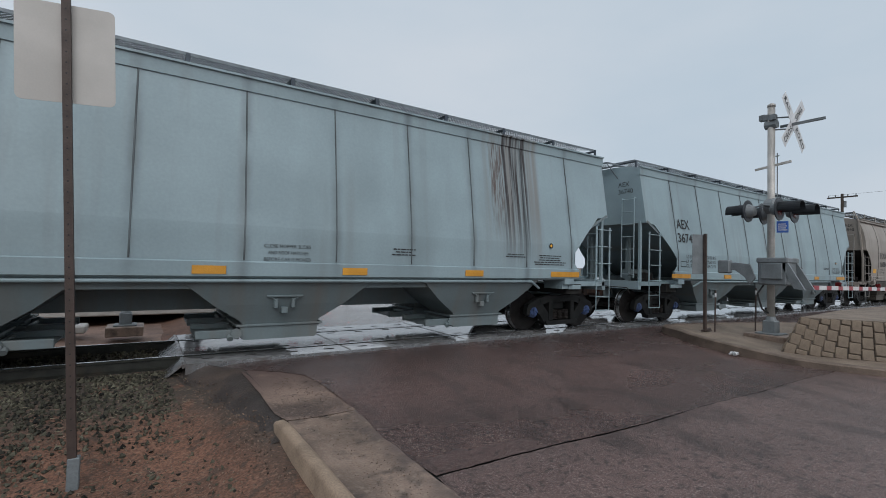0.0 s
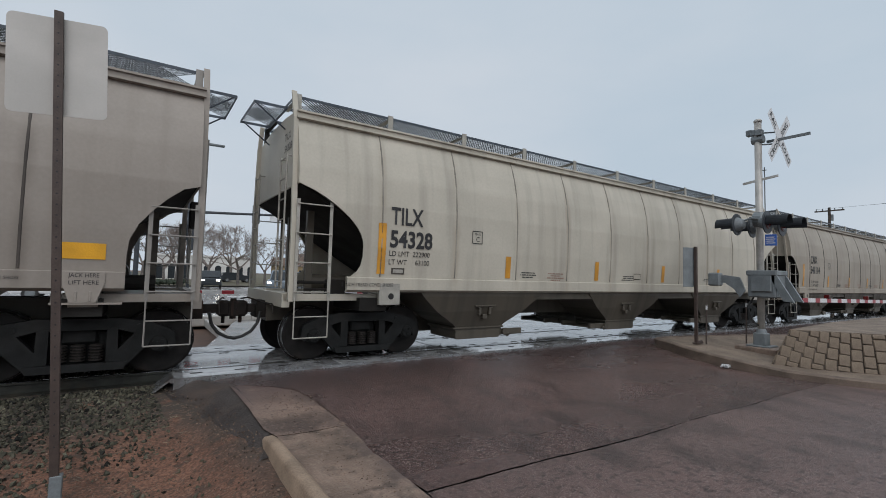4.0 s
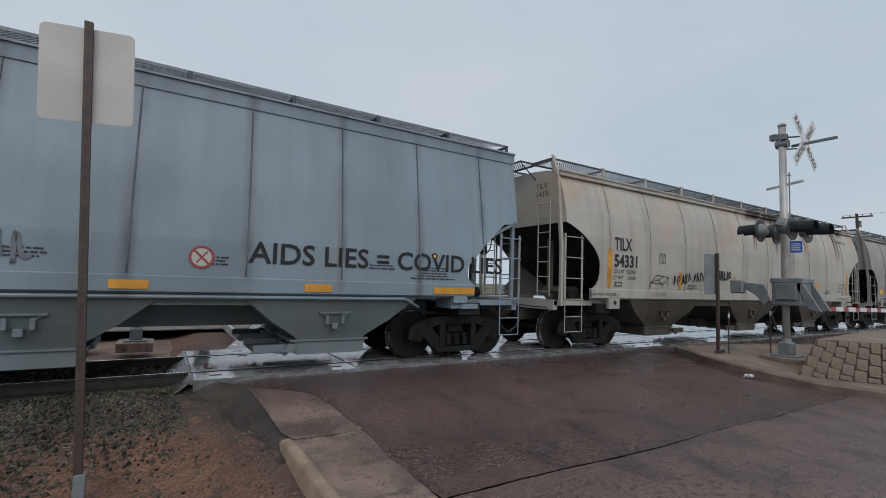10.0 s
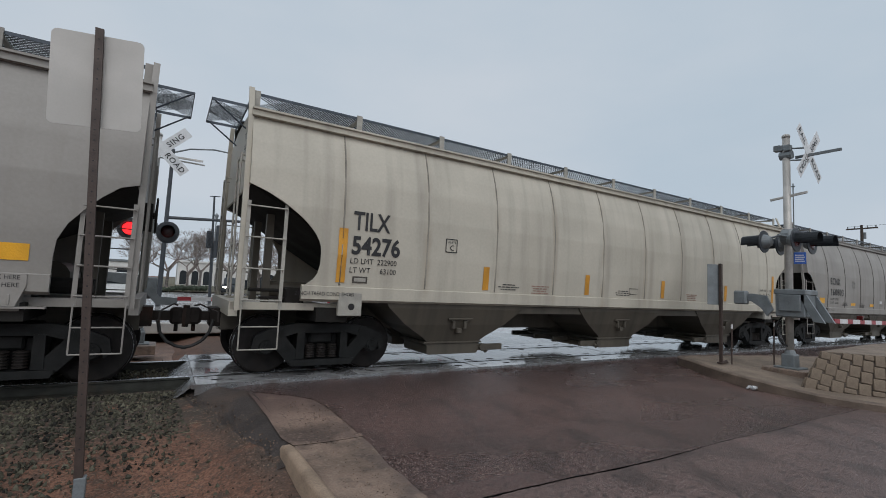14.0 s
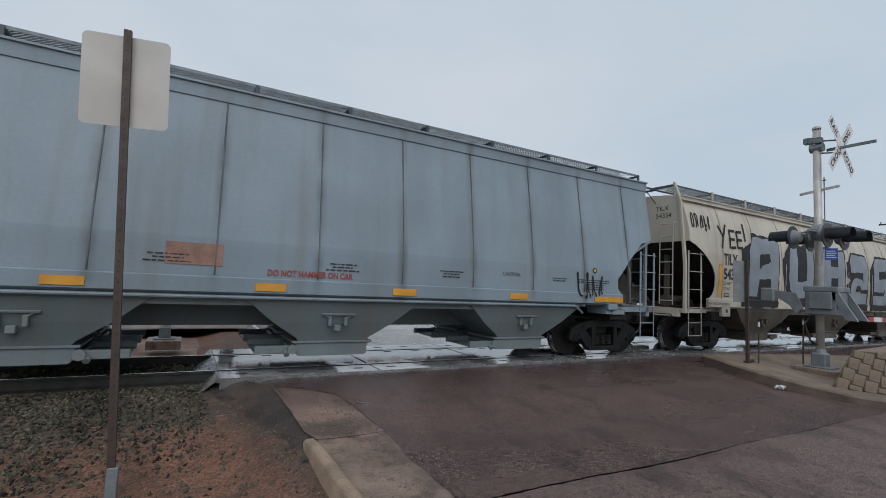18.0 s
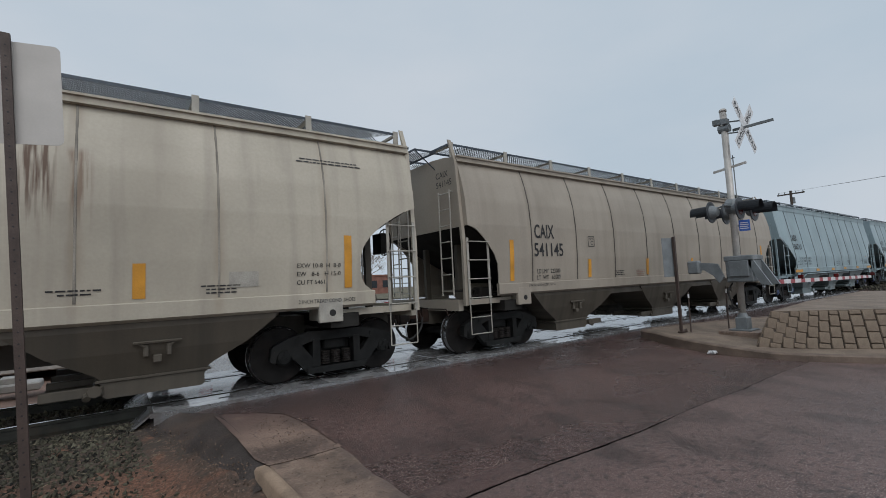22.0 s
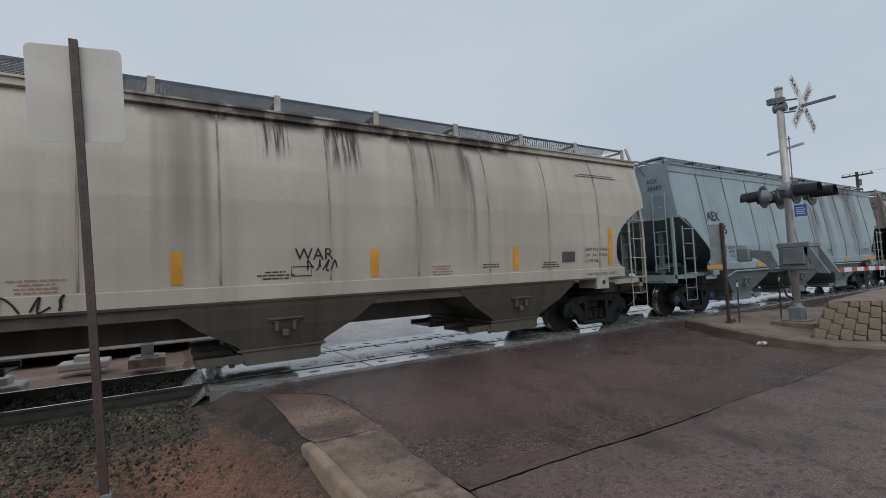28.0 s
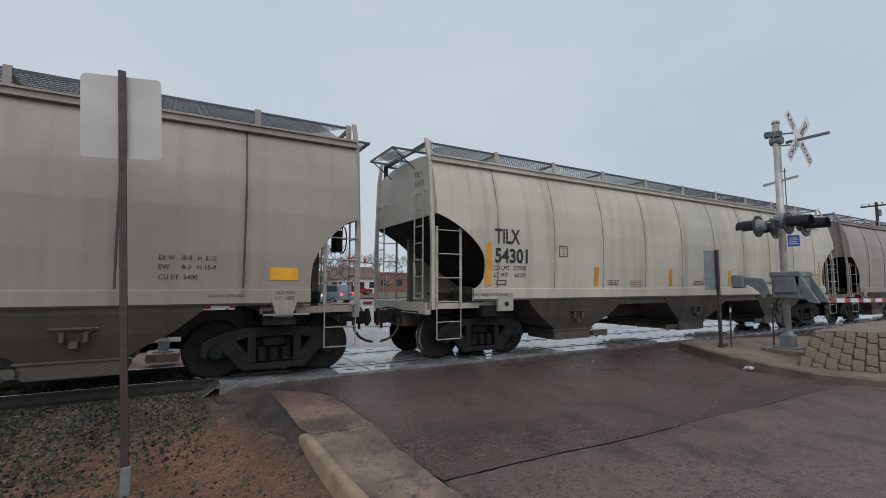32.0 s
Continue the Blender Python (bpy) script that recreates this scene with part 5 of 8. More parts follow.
def graffiti(car, kind, half):
    rng = random.Random(9)

    def rough_edge(pts, d):
        """The loop with hand-sprayed wavering along its sides."""
        out = []
        for (ax, az), (bx, bz) in zip(pts, pts[1:] + pts[:1]):
            n = max(1, round(math.hypot(bx - ax, bz - az) / 0.16))
            out += [(-half + ax + (bx - ax) * k / n + rng.uniform(-d, d), az + (bz - az) * k / n + rng.uniform(-d, d)) for k in range(n)]
        return out

    for outline, fill, hole in GRAFFITI:
        filled(car, kind, rough_edge(outline, 0.022), M_SPRAYK, 0.010, "graffiti_outline", "dark sprayed letter outline")
        filled(car, kind, rough_edge(fill, 0.010), M_SPRAYG, 0.016, "graffiti_letter", "blue-grey sprayed block letter")
        if hole:
            filled(car, kind, rough_edge(hole, 0.012), M_SPRAYK, 0.018, "graffiti_outline")
        bm = bmesh.new()
        xl = min(p[0] for p in outline)
        zt = min(2.6, max(p[1] for p in outline) - 0.6)
        x1 = -half + xl + 0.16
        stroke(bm, kind, [(x1 + 0.03 * k / 8 + rng.uniform(-0.008, 0.008), 1.62 + (zt - 1.62) * k / 8) for k in range(9)], 0.03, 0.0185)
        part("graffiti_highlight", bm, M_SPRAYL, car, "pale sprayed highlight line")
    bm = bmesh.new()
    for pts in (((1.62, 3.46), (1.80, 3.16), (1.72, 2.84)), ((2.0, 3.52), (1.80, 3.16)), ((2.12, 3.36), (2.12, 2.88), (2.38, 2.90)), ((2.12, 3.36), (2.40, 3.37)), ((2.12, 3.12), (2.36, 3.12)), ((2.48, 3.36), (2.48, 2.90), (2.74, 2.92)), ((2.48, 3.36), (2.76, 3.37)), ((2.48, 3.13), (2.72, 3.13)), ((2.90, 3.64), (2.88, 3.12)), ((2.87, 2.98), (2.92, 2.90))):
        fine = []
        for a, b in zip(pts, pts[1:]):
            fine += [(-half + a[0] + (b[0] - a[0]) * i / 4, a[1] + (b[1] - a[1]) * i / 4) for i in range(4)]
        stroke(bm, kind, fine + [(-half + pts[-1][0], pts[-1][1])], 0.075)
    part("painted_word", bm, M_SPRAYK, car, "rough dark brush letters reading YEE")
    scrawl(car, kind, -half + 0.42, -half + 1.35, 3.25, 3.68, 0.05, M_SPRAYK, 21, 5)
    for z in (2.86, 2.40):
        side_text(car, kind, "20", -half + 15.30, z, 0.52, M_SPRAYK, width=0.72, bold=0.012)
    for k in range(3):
        side_patch(car, kind, "paint_dot", -half + 15.5 + 0.25 * k, -half + 15.57 + 0.25 * k, 2.2, 2.29, M_SPRAYK)


def mark_car(car, mark, number, fam, kind, L, i):
    """Lettering, stripes and plates of one car's near side."""
    half = L / 2 - 0.72
    flat = kind is FLAT
    o = -half - 0.245

    def words(s, x, z, size, width=None, material=None, bold=0.0, spacing=1.0):
        side_text(car, kind, s, o + x, z, size, material, spacing, bold, width=width)
    rng = random.Random(100 + i)
    if fam.startswith("tilx"):
        sh = {"54301": -0.25, "54354": -0.12, "54286": -0.10}.get(number, 0.0)
        words(mark, 1.78 + sh, 2.40, 0.43, 0.66, bold=0.008)
        words(number, 1.77 + sh, 2.00, 0.41, 0.88, bold=0.012)
        words("LD LMT  222900", 1.76 + sh, 1.84, 0.13, 0.84)
        words("LT WT     " + ("63300" if number == "54286" else "63100"), 1.76 + sh, 1.69, 0.13, 0.84)
        side_patch(car, kind, "route_card_board", o + 1.83 + sh, o + 2.09 + sh, 1.52, 1.63, M_SEAM, label="small dark steel card board")
        side_patch(car, kind, "route_card", o + 1.86 + sh, o + 2.06 + sh, 1.545, 1.605, M_WHITE, 0.013)
        side_patch(car, kind, "reflective_strip", o + 1.55 + sh, o + 1.70 + sh, 1.52, 2.40, M_AMBER, label="upright amber strip")
        for x in (4.47, 7.33, 10.18, 13.24):
            side_patch(car, kind, "reflective_strip", o + x, o + x + 0.14, 1.50, 1.95, M_AMBER)
        side_patch(car, kind, "reflective_strip", o + 16.12, o + 16.25, 1.52, 2.38, M_AMBER)
        words("2 INCH TREAD COND. SHOES", 0.92, 1.30, 0.085, 0.95)
        words("2 INCH TREAD COND. SHOES", 15.35, 1.30, 0.085, 0.95)
        plate_c(car, kind, o + 3.58 + sh, 2.17)
        words("EXW 10-8  H  8-8", 15.33, 1.86, 0.095, 0.72)
        words("EW   8-6   H 15-0", 15.33, 1.73, 0.095, 0.72)
        words("CU FT 5461", 15.33, 1.60, 0.095, 0.45)
        for x, n, m in ((4.85, 3, None), (5.7, 4, M_BROWNTXT), (8.4, 3, None), (11.3, 4, M_BROWNTXT), (12.4, 2, None), (14.0, 3, None)):
            side_bars(car, kind, o + x, 1.62, 0.55, n, m, seed=i * 7 + int(x))
        bm = bmesh.new()
        stroke(bm, kind, [(o + 8.9, 1.56), (o + 9.2, 1.56), (o + 9.2, 1.70), (o + 8.9, 1.70), (o + 8.9, 1.56)], 0.014)
        part("placard_holder", bm, M_UNDER, car)
        side_bars(car, kind, o + 15.2, 3.62, 1.5, 2, None, 0.02, 0.05, seed=i)
    elif fam.startswith("ecnx"):
        words(mark, 2.24, 2.33, 0.36, 0.90, bold=0.004, spacing=1.22)
        words(number, 2.22, 1.92, 0.36, 1.24, bold=0.004, spacing=1.16)
        load, light = {"160845": ("224100", "61900"), "160871": ("223900", "62100")}.get(number, ("224200", "61800"))
        words("LD LMT  " + load, 2.24, 1.74, 0.115, 0.75)
        words("LT WT     " + light, 2.24, 1.60, 0.115, 0.75)
        bm = bmesh.new()
        ys = lerp_table(kind["prof"], 1.38) + 0.035
        rbox(bm, o + 1.80, o + 2.02, -ys - 0.02, -ys + 0.01, 1.34, 1.36, 0.004)
        rbox(bm, o + 1.80, o + 2.02, -ys - 0.02, -ys + 0.01, 1.42, 1.44, 0.004)
        rbox(bm, o + 1.82, o + 2.00, -ys - 0.01, -ys + 0.01, 1.355, 1.425, 0.004)
        part("route_card_board", bm, M_SEAM, car, "small steel card board on the sill")
        for x in (1.30, 14.86):
            side_patch(car, kind, "reflective_plate", o + x, o + x + 0.44, 1.60, 1.80, M_YELLOW, label="yellow reflective rectangle")
        for x in (4.30, 6.33, 8.36, 10.76):
            side_patch(car, kind, "reflective_plate", o + x, o + x + 0.43, 1.555, 1.66, M_YELLOW)
        plate_c(car, kind, o + 4.40, 2.28)
        words("EX W   10-8   H  8-10", 13.35, 1.88, 0.10, 0.74)
        words("EW      8-3   H 15-0", 13.35, 1.75, 0.10, 0.74)
        words("CU FT  5400", 13.35, 1.60, 0.10, 0.50)
        words("2-INCH HF COMP. SHOES", 2.06, 1.34, 0.055, 0.50)
        words("2-INCH HF COMP. SHOES", 14.0, 1.34, 0.055, 0.50)
        side_patch(car, kind, "notice_plate", o + 7.48, o + 7.74, 1.70, 1.81, M_SIGNWHITE, label="small white notice plate")
        for x, n in ((5.2, 4), (7.4, 2), (10.9, 1), (3.4, 3)):
            side_bars(car, kind, o + x, 1.64, 0.55, n, None, 0.022, 0.045, seed=i * 5 + int(x))
        if number == "160845":
            scrawl(car, kind, o + 3.4, o + 5.2, 1.22, 1.42, 0.03, M_SPRAYK, 77, 7)
            words("DO NOT HAMMER ON SIDES OF CAR", 7.45, 1.31, 0.11, 1.75, M_REDTXT)
    elif fam == "caix":
        words(mark, 2.20, 2.44, 0.44, 0.67, bold=0.006)
        words(number, 2.17, 2.03, 0.42, 1.0, bold=0.006)
        words("LD LMT  223000", 2.25, 1.64, 0.14, 0.80)
        words("LT  WT   63000", 2.25, 1.50, 0.14, 0.80)
        side_patch(car, kind, "reflective_strip", o + 1.42, o + 1.54, 1.50, 2.38, M_AMBER, label="upright amber strip")
        for x in (4.12, 6.78, 9.40, 12.0):
            side_patch(car, kind, "reflective_strip", o + x, o + x + 0.12, 1.50, 1.95, M_AMBER)
        side_patch(car, kind, "reflective_strip", o + 15.0, o + 15.13, 1.55, 2.40, M_AMBER)
        plate_c(car, kind, o + 4.15, 2.27)
        bm = bmesh.new()
        lx = o + 13.1
        stroke(bm, kind, [(lx + 0.24, 3.58), (lx + 0.06, 3.62), (lx, 3.45), (lx + 0.02, 3.22), (lx + 0.1, 3.12), (lx + 0.25, 3.14)], 0.075)
        stroke(bm, kind, [(lx + 0.27, 3.10), (lx + 0.36, 3.35), (lx + 0.42, 3.62), (lx + 0.52, 3.35), (lx + 0.56, 3.10)], 0.075, 0.0125)
        stroke(bm, kind, [(lx + 0.70, 3.10), (lx + 0.70, 3.35), (lx + 0.70, 3.62)], 0.085)
        part("logo", bm, M_BLACK, car, "dark angular company emblem")
        words("EXW 10-8     H   9-3", 12.75, 1.90, 0.10, 0.78)
        words("EW   8-3      H 15-3", 12.75, 1.77, 0.10, 0.78)
        words("CU FT  5401", 12.75, 1.64, 0.10, 0.42)
        for x, n, m in ((5.2, 3, None), (6.2, 4, M_BROWNTXT), (8.0, 4, M_BROWNTXT), (9.7, 2, None), (10.6, 3, M_BROWNTXT)):
            side_bars(car, kind, o + x, 1.62, 0.55, n, m, seed=i * 3 + int(x))
        words("2 INCH TREAD COND. SHOES", 1.95, 1.36, 0.07, 0.9)
    else:
        nk = fam == "nklx"
        dx = -0.3 if nk else -0.36
        words(mark, 2.17 + dx, 2.68, 0.47 if nk else 0.38, 0.80 if nk else 0.65, bold=0.006)
        words(number, 2.14 + dx, 2.26 if nk else 2.29, 0.46 if nk else 0.36, 1.05 if nk else 0.96, bold=0.006)
        words("LD LMT 225300", 2.48 + dx, 1.84, 0.13, 0.85)
        words("LT WT   60700", 2.48 + dx, 1.71, 0.13, 0.85)
        words("102150 KG", 3.52 + dx, 1.84, 0.13, 0.56)
        words("27550 KG", 3.56 + dx, 1.71, 0.13, 0.52)
        if not nk:
            words("CU FT     5431", 2.48 + dx, 1.58, 0.13, 0.85)
            words("153 CU M", 3.58 + dx, 1.58, 0.13, 0.50)
        y = lerp_table(kind["prof"], 1.3) + 0.03
        for x, w in ((1.36, 0.93), (4.2, 0.43), (6.6, 0.43), (8.75, 0.43), (11.2, 0.43), (13.5, 0.90)):
            bm = bmesh.new()
            box(bm, o + x, o + x + w, -y - 0.014, -y - 0.006, 1.27, 1.385)
            part("reflective_strip", bm, M_AMBER, car)
        if nk:
            plate_c(car, kind, o + 3.23, 2.5)
        if not nk:
            for k, line in enumerate(("CLOSE HOPPER SLIDES", "AND ROOF HATCHES", "BEFORE CAR IS MOVED")):
                words(line, 7.53 + (0.06 if k == 1 else 0), 1.67 - 0.10 * k, 0.075, 0.60 if k == 1 else 0.70)
        for x, n in ((13.0, 5), (12.2, 2), (9.6, 3)) if not nk else ((7.6, 3), (5.2, 3), (13.0, 5), (12.2, 2), (9.6, 3)):
            side_bars(car, kind, o + x, 1.72, 0.58 if x != 13.0 else 1.0, n, None, seed=i * 3 + int(x))
        ring_patch(car, kind, "seal", o + 13.52, 1.95, 0.0, 0.06, M_BLACK)
        ring_patch(car, kind, "seal", o + 13.52, 1.95, 0.0, 0.03, M_YELLOW, 0.015)
        bm = bmesh.new()
        stroke(bm, kind, [(o + 1.85, 1.60), (o + 2.12, 1.60), (o + 2.12, 1.74), (o + 1.85, 1.74), (o + 1.85, 1.60)], 0.014)
        part("placard_holder", bm, M_UNDER, car)
    if number == "200601":
        scrawl(car, kind, o + 4.4, o + 6.9, 1.45, 2.3, 0.09, M_FADED, 31, 4)
        scrawl(car, kind, o + 7.0, o + 8.1, 1.55, 1.95, 0.05, M_FADED, 32, 4)
        words("AIDS LIES = COVID LIES", 10.38, 1.68, 0.44, 4.7, M_SPRAYK, bold=0.006)
        for x in (6.1, 9.77):
            ring_patch(car, kind, "warning_disc", o + x, 1.72, 0.0, 0.13, M_SIGNBACK, 0.0115)
            ring_patch(car, kind, "warning_ring", o + x, 1.72, 0.125, 0.16, M_REDTXT)
            bm = bmesh.new()
            stroke(bm, kind, [(o + x - 0.09, 1.81), (o + x + 0.09, 1.63)], 0.03, 0.014)
            stroke(bm, kind, [(o + x - 0.06, 1.64), (o + x + 0.07, 1.80)], 0.02, 0.0145)
            part("warning_slash", bm, M_REDTXT, car)
    if number == "54331":
        for k in range(5):
            scrawl(car, kind, o + 4.18 + 0.375 * k, o + 4.56 + 0.375 * k, 1.60 + 0.045 * k, 1.86 + 0.04 * k, 0.04, M_SPRAYK, 41 + k, 2, "line of sprayed black writing")
        words("VIRU$", 6.27, 1.82, 0.36, 0.88, M_SPRAYK, bold=0.014)
        bm = bmesh.new()
        near, back, far, corner = (3.24, 1.65), (3.46, 1.85), (3.98, 1.81), (3.75, 1.62)
        lines = [(near, back), (back, far), (far, corner), (near, corner), (near, (3.24, 1.53)), (corner, (3.76, 1.53)), (far, (3.93, 1.60)),
                 (near, (3.74, 1.80)), ((3.52, 1.73), corner)]
        lines += [((3.22 + 0.068 * k, 1.30 + 0.09 * (k % 2)), (3.288 + 0.068 * k, 1.39 - 0.09 * (k % 2))) for k in range(10)]
        for k, (p, q) in enumerate(lines):
            mid = ((p[0] + q[0]) / 2 + 0.006, (p[1] + q[1]) / 2 - 0.008)
            stroke(bm, kind, [(o + x, z) for x, z in (p, mid, q)], 0.018 if k < 9 else 0.010, 0.012 + 0.0005 * k)
        part("painted_tag", bm, M_SPRAYK, car, "sprayed black line sketch of a box")
    if number == "54334":
        words("WAR", 8.95, 1.80, 0.26, 0.60, M_SPRAYK)
        scrawl(car, kind, o + 9.12, o + 9.62, 1.62, 1.80, 0.022, M_SPRAYK, 51, 4)
        words("WARNING", 4.9, 1.78, 0.075, 0.40, M_BROWNTXT)
        side_patch(car, kind, "patch_plate", o + 14.6, o + 15.0, 1.62, 1.85, M_SEAM, label="square grey paint patch")
        scrawl(car, kind, o + 4.6, o + 6.4, 1.24, 1.45, 0.025, M_SPRAYK, 52, 7)
    if number == "54286":
        for k in range(3):
            scrawl(car, kind, o + 5.6 + 1.9 * k, o + 6.1 + 1.9 * k, 1.55, 1.95, 0.014, M_SPRAYK, 61 + k, 4)
        side_patch(car, kind, "patch_plate", o + 14.37, o + 14.77, 1.60, 1.82, M_WHITE, label="square white paint patch")
    if number == "55246":
        words("DO NOT HAMMER ON CAR", 6.75, 1.50, 0.13, 1.30, M_REDTXT, bold=0.004)
        words("CAUTION", 11.02, 1.72, 0.10, 0.42)
        side_patch(car, kind, "notice_plate", o + 5.45, o + 6.15, 1.60, 1.90, M_BROWNTXT, label="faded brown notice panel")
        scrawl(car, kind, o + 13.0, o + 13.8, 1.35, 1.85, 0.04, M_SPRAYK, 71, 4)
    if number == "54354":
        graffiti(car, kind, half + 0.365)


def end_marks(car, mark, number, kind, L):
    """Mark and number on the leading end wall, beside the corner."""
    for s, z in ((mark, 3.78), (number, 3.58)):
        me = text_mesh(s, 0.19)
        me.materials.clear()
        me.materials.append(M_BLACK)
        for v in me.vertices:
            v.co = (-L / 2 + (0.64 if L > 18 else kind["over"]) - 0.006, -0.62 - v.co.x, z + v.co.y)
        ob = new("lettering", me)
        ob.parent = car


for i, (car, x0, mark, number, fam, kind, L) in enumerate(CARS):
    if number:
        mark_car(car, mark, number, fam, kind, L, i)
        end_marks(car, mark, number, kind, L)


# ---- road, gutter, kerb and crossing ----
def left_edge(y):
    """Western edge of the asphalt on the near side."""
    return (0.05 * noise.noise((0, 2.6 * y, 8)) + 0.03 * noise.noise((0, 9 * y, 8))) * (-9 < y < -1.4) + lerp_table([(-200, 2.25), (-14, 2.25), (-3.85, 2.22), (-2.9, 2.17), (-2.35, 2.10), (-2.05, 1.85), (-1.82, 1.35), (-1.5, 0.98), (-0.9, 0.55)], y)


def grid_sheet(name, rows, material, label, category="road", kind="structure"):
    bm = bmesh.new()
    g = [[bm.verts.new(p) for p in r] for r in rows]
    for a, b in zip(g, g[1:]):
        for i in range(len(a) - 1):
            bm.faces.new((a[i], a[i + 1], b[i + 1], b[i]))
    return tagged(smooth(part(name, bm, material)), label, category, kind=kind)


def row_x(a, b, n):
    return [a + (b - a) * (i / n) ** 1.8 for i in range(n + 1)]


ry = [-150, -60, -30, -18] + steps(-13, -5.645, 0.4)
ry2 = steps(-5.63, -1.30, 0.24)


def seam_shift(x, y):
    """The paving seam swings towards the track at the gutter; the rows beside it follow."""
    return lerp_table([(2.2, 0.225), (2.6, 0.196), (4.0, 0.096), (5.5, 0.01), (10.0, -0.04), (70, -0.04)], x) * max(0.0, 1 - abs(y + 5.636) / 1.6)


def seam_edge(x, k):
    """Broken edges of the seam."""
    return 0.016 * math.sin(2.3 * x) + 0.014 * noise.noise((3.1 * x, k, 0)) + 0.010 * noise.noise((11 * x, k, 1))


# the paving seam lies in the gap between the two slabs
grid_sheet("road_near_slab", [[(x, y + seam_shift(x, y) + (seam_edge(x, 0) + (0.015 if x > 5.0 else 0.0) * min(1.0, max(0.0, x - 5.0) + 0.3 * noise.noise((1.7 * x, 9, 0))) - 0.004 - 0.020 * abs(noise.noise((2.0 * x, 7, 0))) if y == ry[-1] else 0), road_z(x, y)) for x in row_x(left_edge(y), 70, 260)] for y in ry], M_ASPH, "wet worn reddish-brown asphalt road")
grid_sheet("road_crossing_slab", [[(x, y + seam_shift(x, y) + (seam_edge(x, 0) if y == ry2[0] else 0), road_z(max(x, 2.2), y) if x > 2 else ground_z(x, y)) for x in row_x(left_edge(y), 70, 260)] for y in ry2], M_ASPH2, "darker wet asphalt approach rising to the crossing")
bm = bmesh.new()
box(bm, 2.2, 70, -5.85, -5.30, -0.36, -0.318)
tagged(part("seam_filler", bm, M_TAR), "black tar in the road's paving seam", "road seam", kind="structure")

# gutter pan in three slabs
for a, b in ((-1.80, -3.70), (-3.715, -8.0), (-8.015, -14.0)):
    ys = steps(b, a, 0.25)
    g = []
    for y in ys:
        x0 = lerp_table([(-14, 1.46), (-3.75, 1.46), (-3.55, 1.37), (-2.6, 1.33), (-1.8, 1.26)], y)
        x1 = left_edge(y) + (0.015 if a > -3 else -0.012)
        x0 += 0.012 * noise.noise((0, 5 * y, 3)) * (y > -3.5)
        g.append([(x0 + (x1 - x0) * i / 5, y, (ground_z(1.9, y) + 0.006 - 0.014 * i / 5 if y > -3.7 else road_z(2.2, y) + 0.012) - 0.012 * math.sin(3.14 * i / 5)) for i in range(6)])
    grid_sheet("gutter", g, M_CONCDIRT if a > -3 else M_CONC, "worn buff concrete gutter slab with loose grit", "gutter")

# kerb with a rounded nose
bm = bmesh.new()
prof = [(-0.09, -0.25), (-0.09, 0.06), (-0.06, 0.095), (0.02, 0.10), (0.07, 0.07), (0.10, -0.02), (0.10, -0.25)]
rings = []
for y, s in [(-3.56, 0.25), (-3.60, 0.7), (-3.68, 0.93), (-3.8, 1.0)] + [(y, 1.0) for y in (-5, -6.5, -8, -10, -14)]:
    z = lerp_table([(-14, -0.27), (-6, -0.27), (-3.8, -0.30), (-3.5, -0.33)], y)
    rings.append([bm.verts.new((1.39 + 0.82 * a * (0.6 + 0.4 * s), y, z + max(b * (s if b > 0 else 1), -0.3))) for a, b in prof])
for a, b in zip(rings, rings[1:]):
    for i in range(len(prof) - 1):
        bm.faces.new((a[i], a[i + 1], b[i + 1], b[i]))
bm.faces.new(rings[0])
tagged(smooth(part("kerb", bm, M_KERB)), "weathered buff concrete kerb with a rounded end", "kerb", kind="structure")

# asphalt spilled over the shoulder beside the crossing
g = []
for y in steps(-3.95, -0.95, 0.1):
    x0 = lerp_table([(-3.95, 1.10), (-3.5, 1.0), (-3.2, 0.88), (-2.8, 0.70), (-2.1, 0.56), (-1.2, 0.42), (-0.95, 0.40)], y) + 0.03 * math.sin(9 * y)
    x1 = left_edge(y) + 0.02 if y > -1.78 else lerp_table([(-3.95, 1.33), (-3.62, 1.36), (-3.55, 1.44), (-2.6, 1.40), (-1.8, 1.33)], y)
    x1 = max(x0 + 0.15, x1)
    lip = ground_z(1.9, y) + (0.002 if y < -1.78 else 0.003) if y > -3.58 else -0.34
    row = []
    for i in range(11):
        u = i / 10
        x = x0 + (x1 - x0) * u
        rise = u * u * (3 - 2 * u)
        row.append((x, y, (ground_z(x0, y) - 0.06) * (1 - rise) + lip * rise + 0.012 * noise.noise((7 * x, 7 * y, 2)) * math.sin(3.14 * u)))
    g.append(row)
grid_sheet("asphalt_shoulder", g, M_ASPHBLK, "dark crumbling asphalt shoulder beside the crossing")

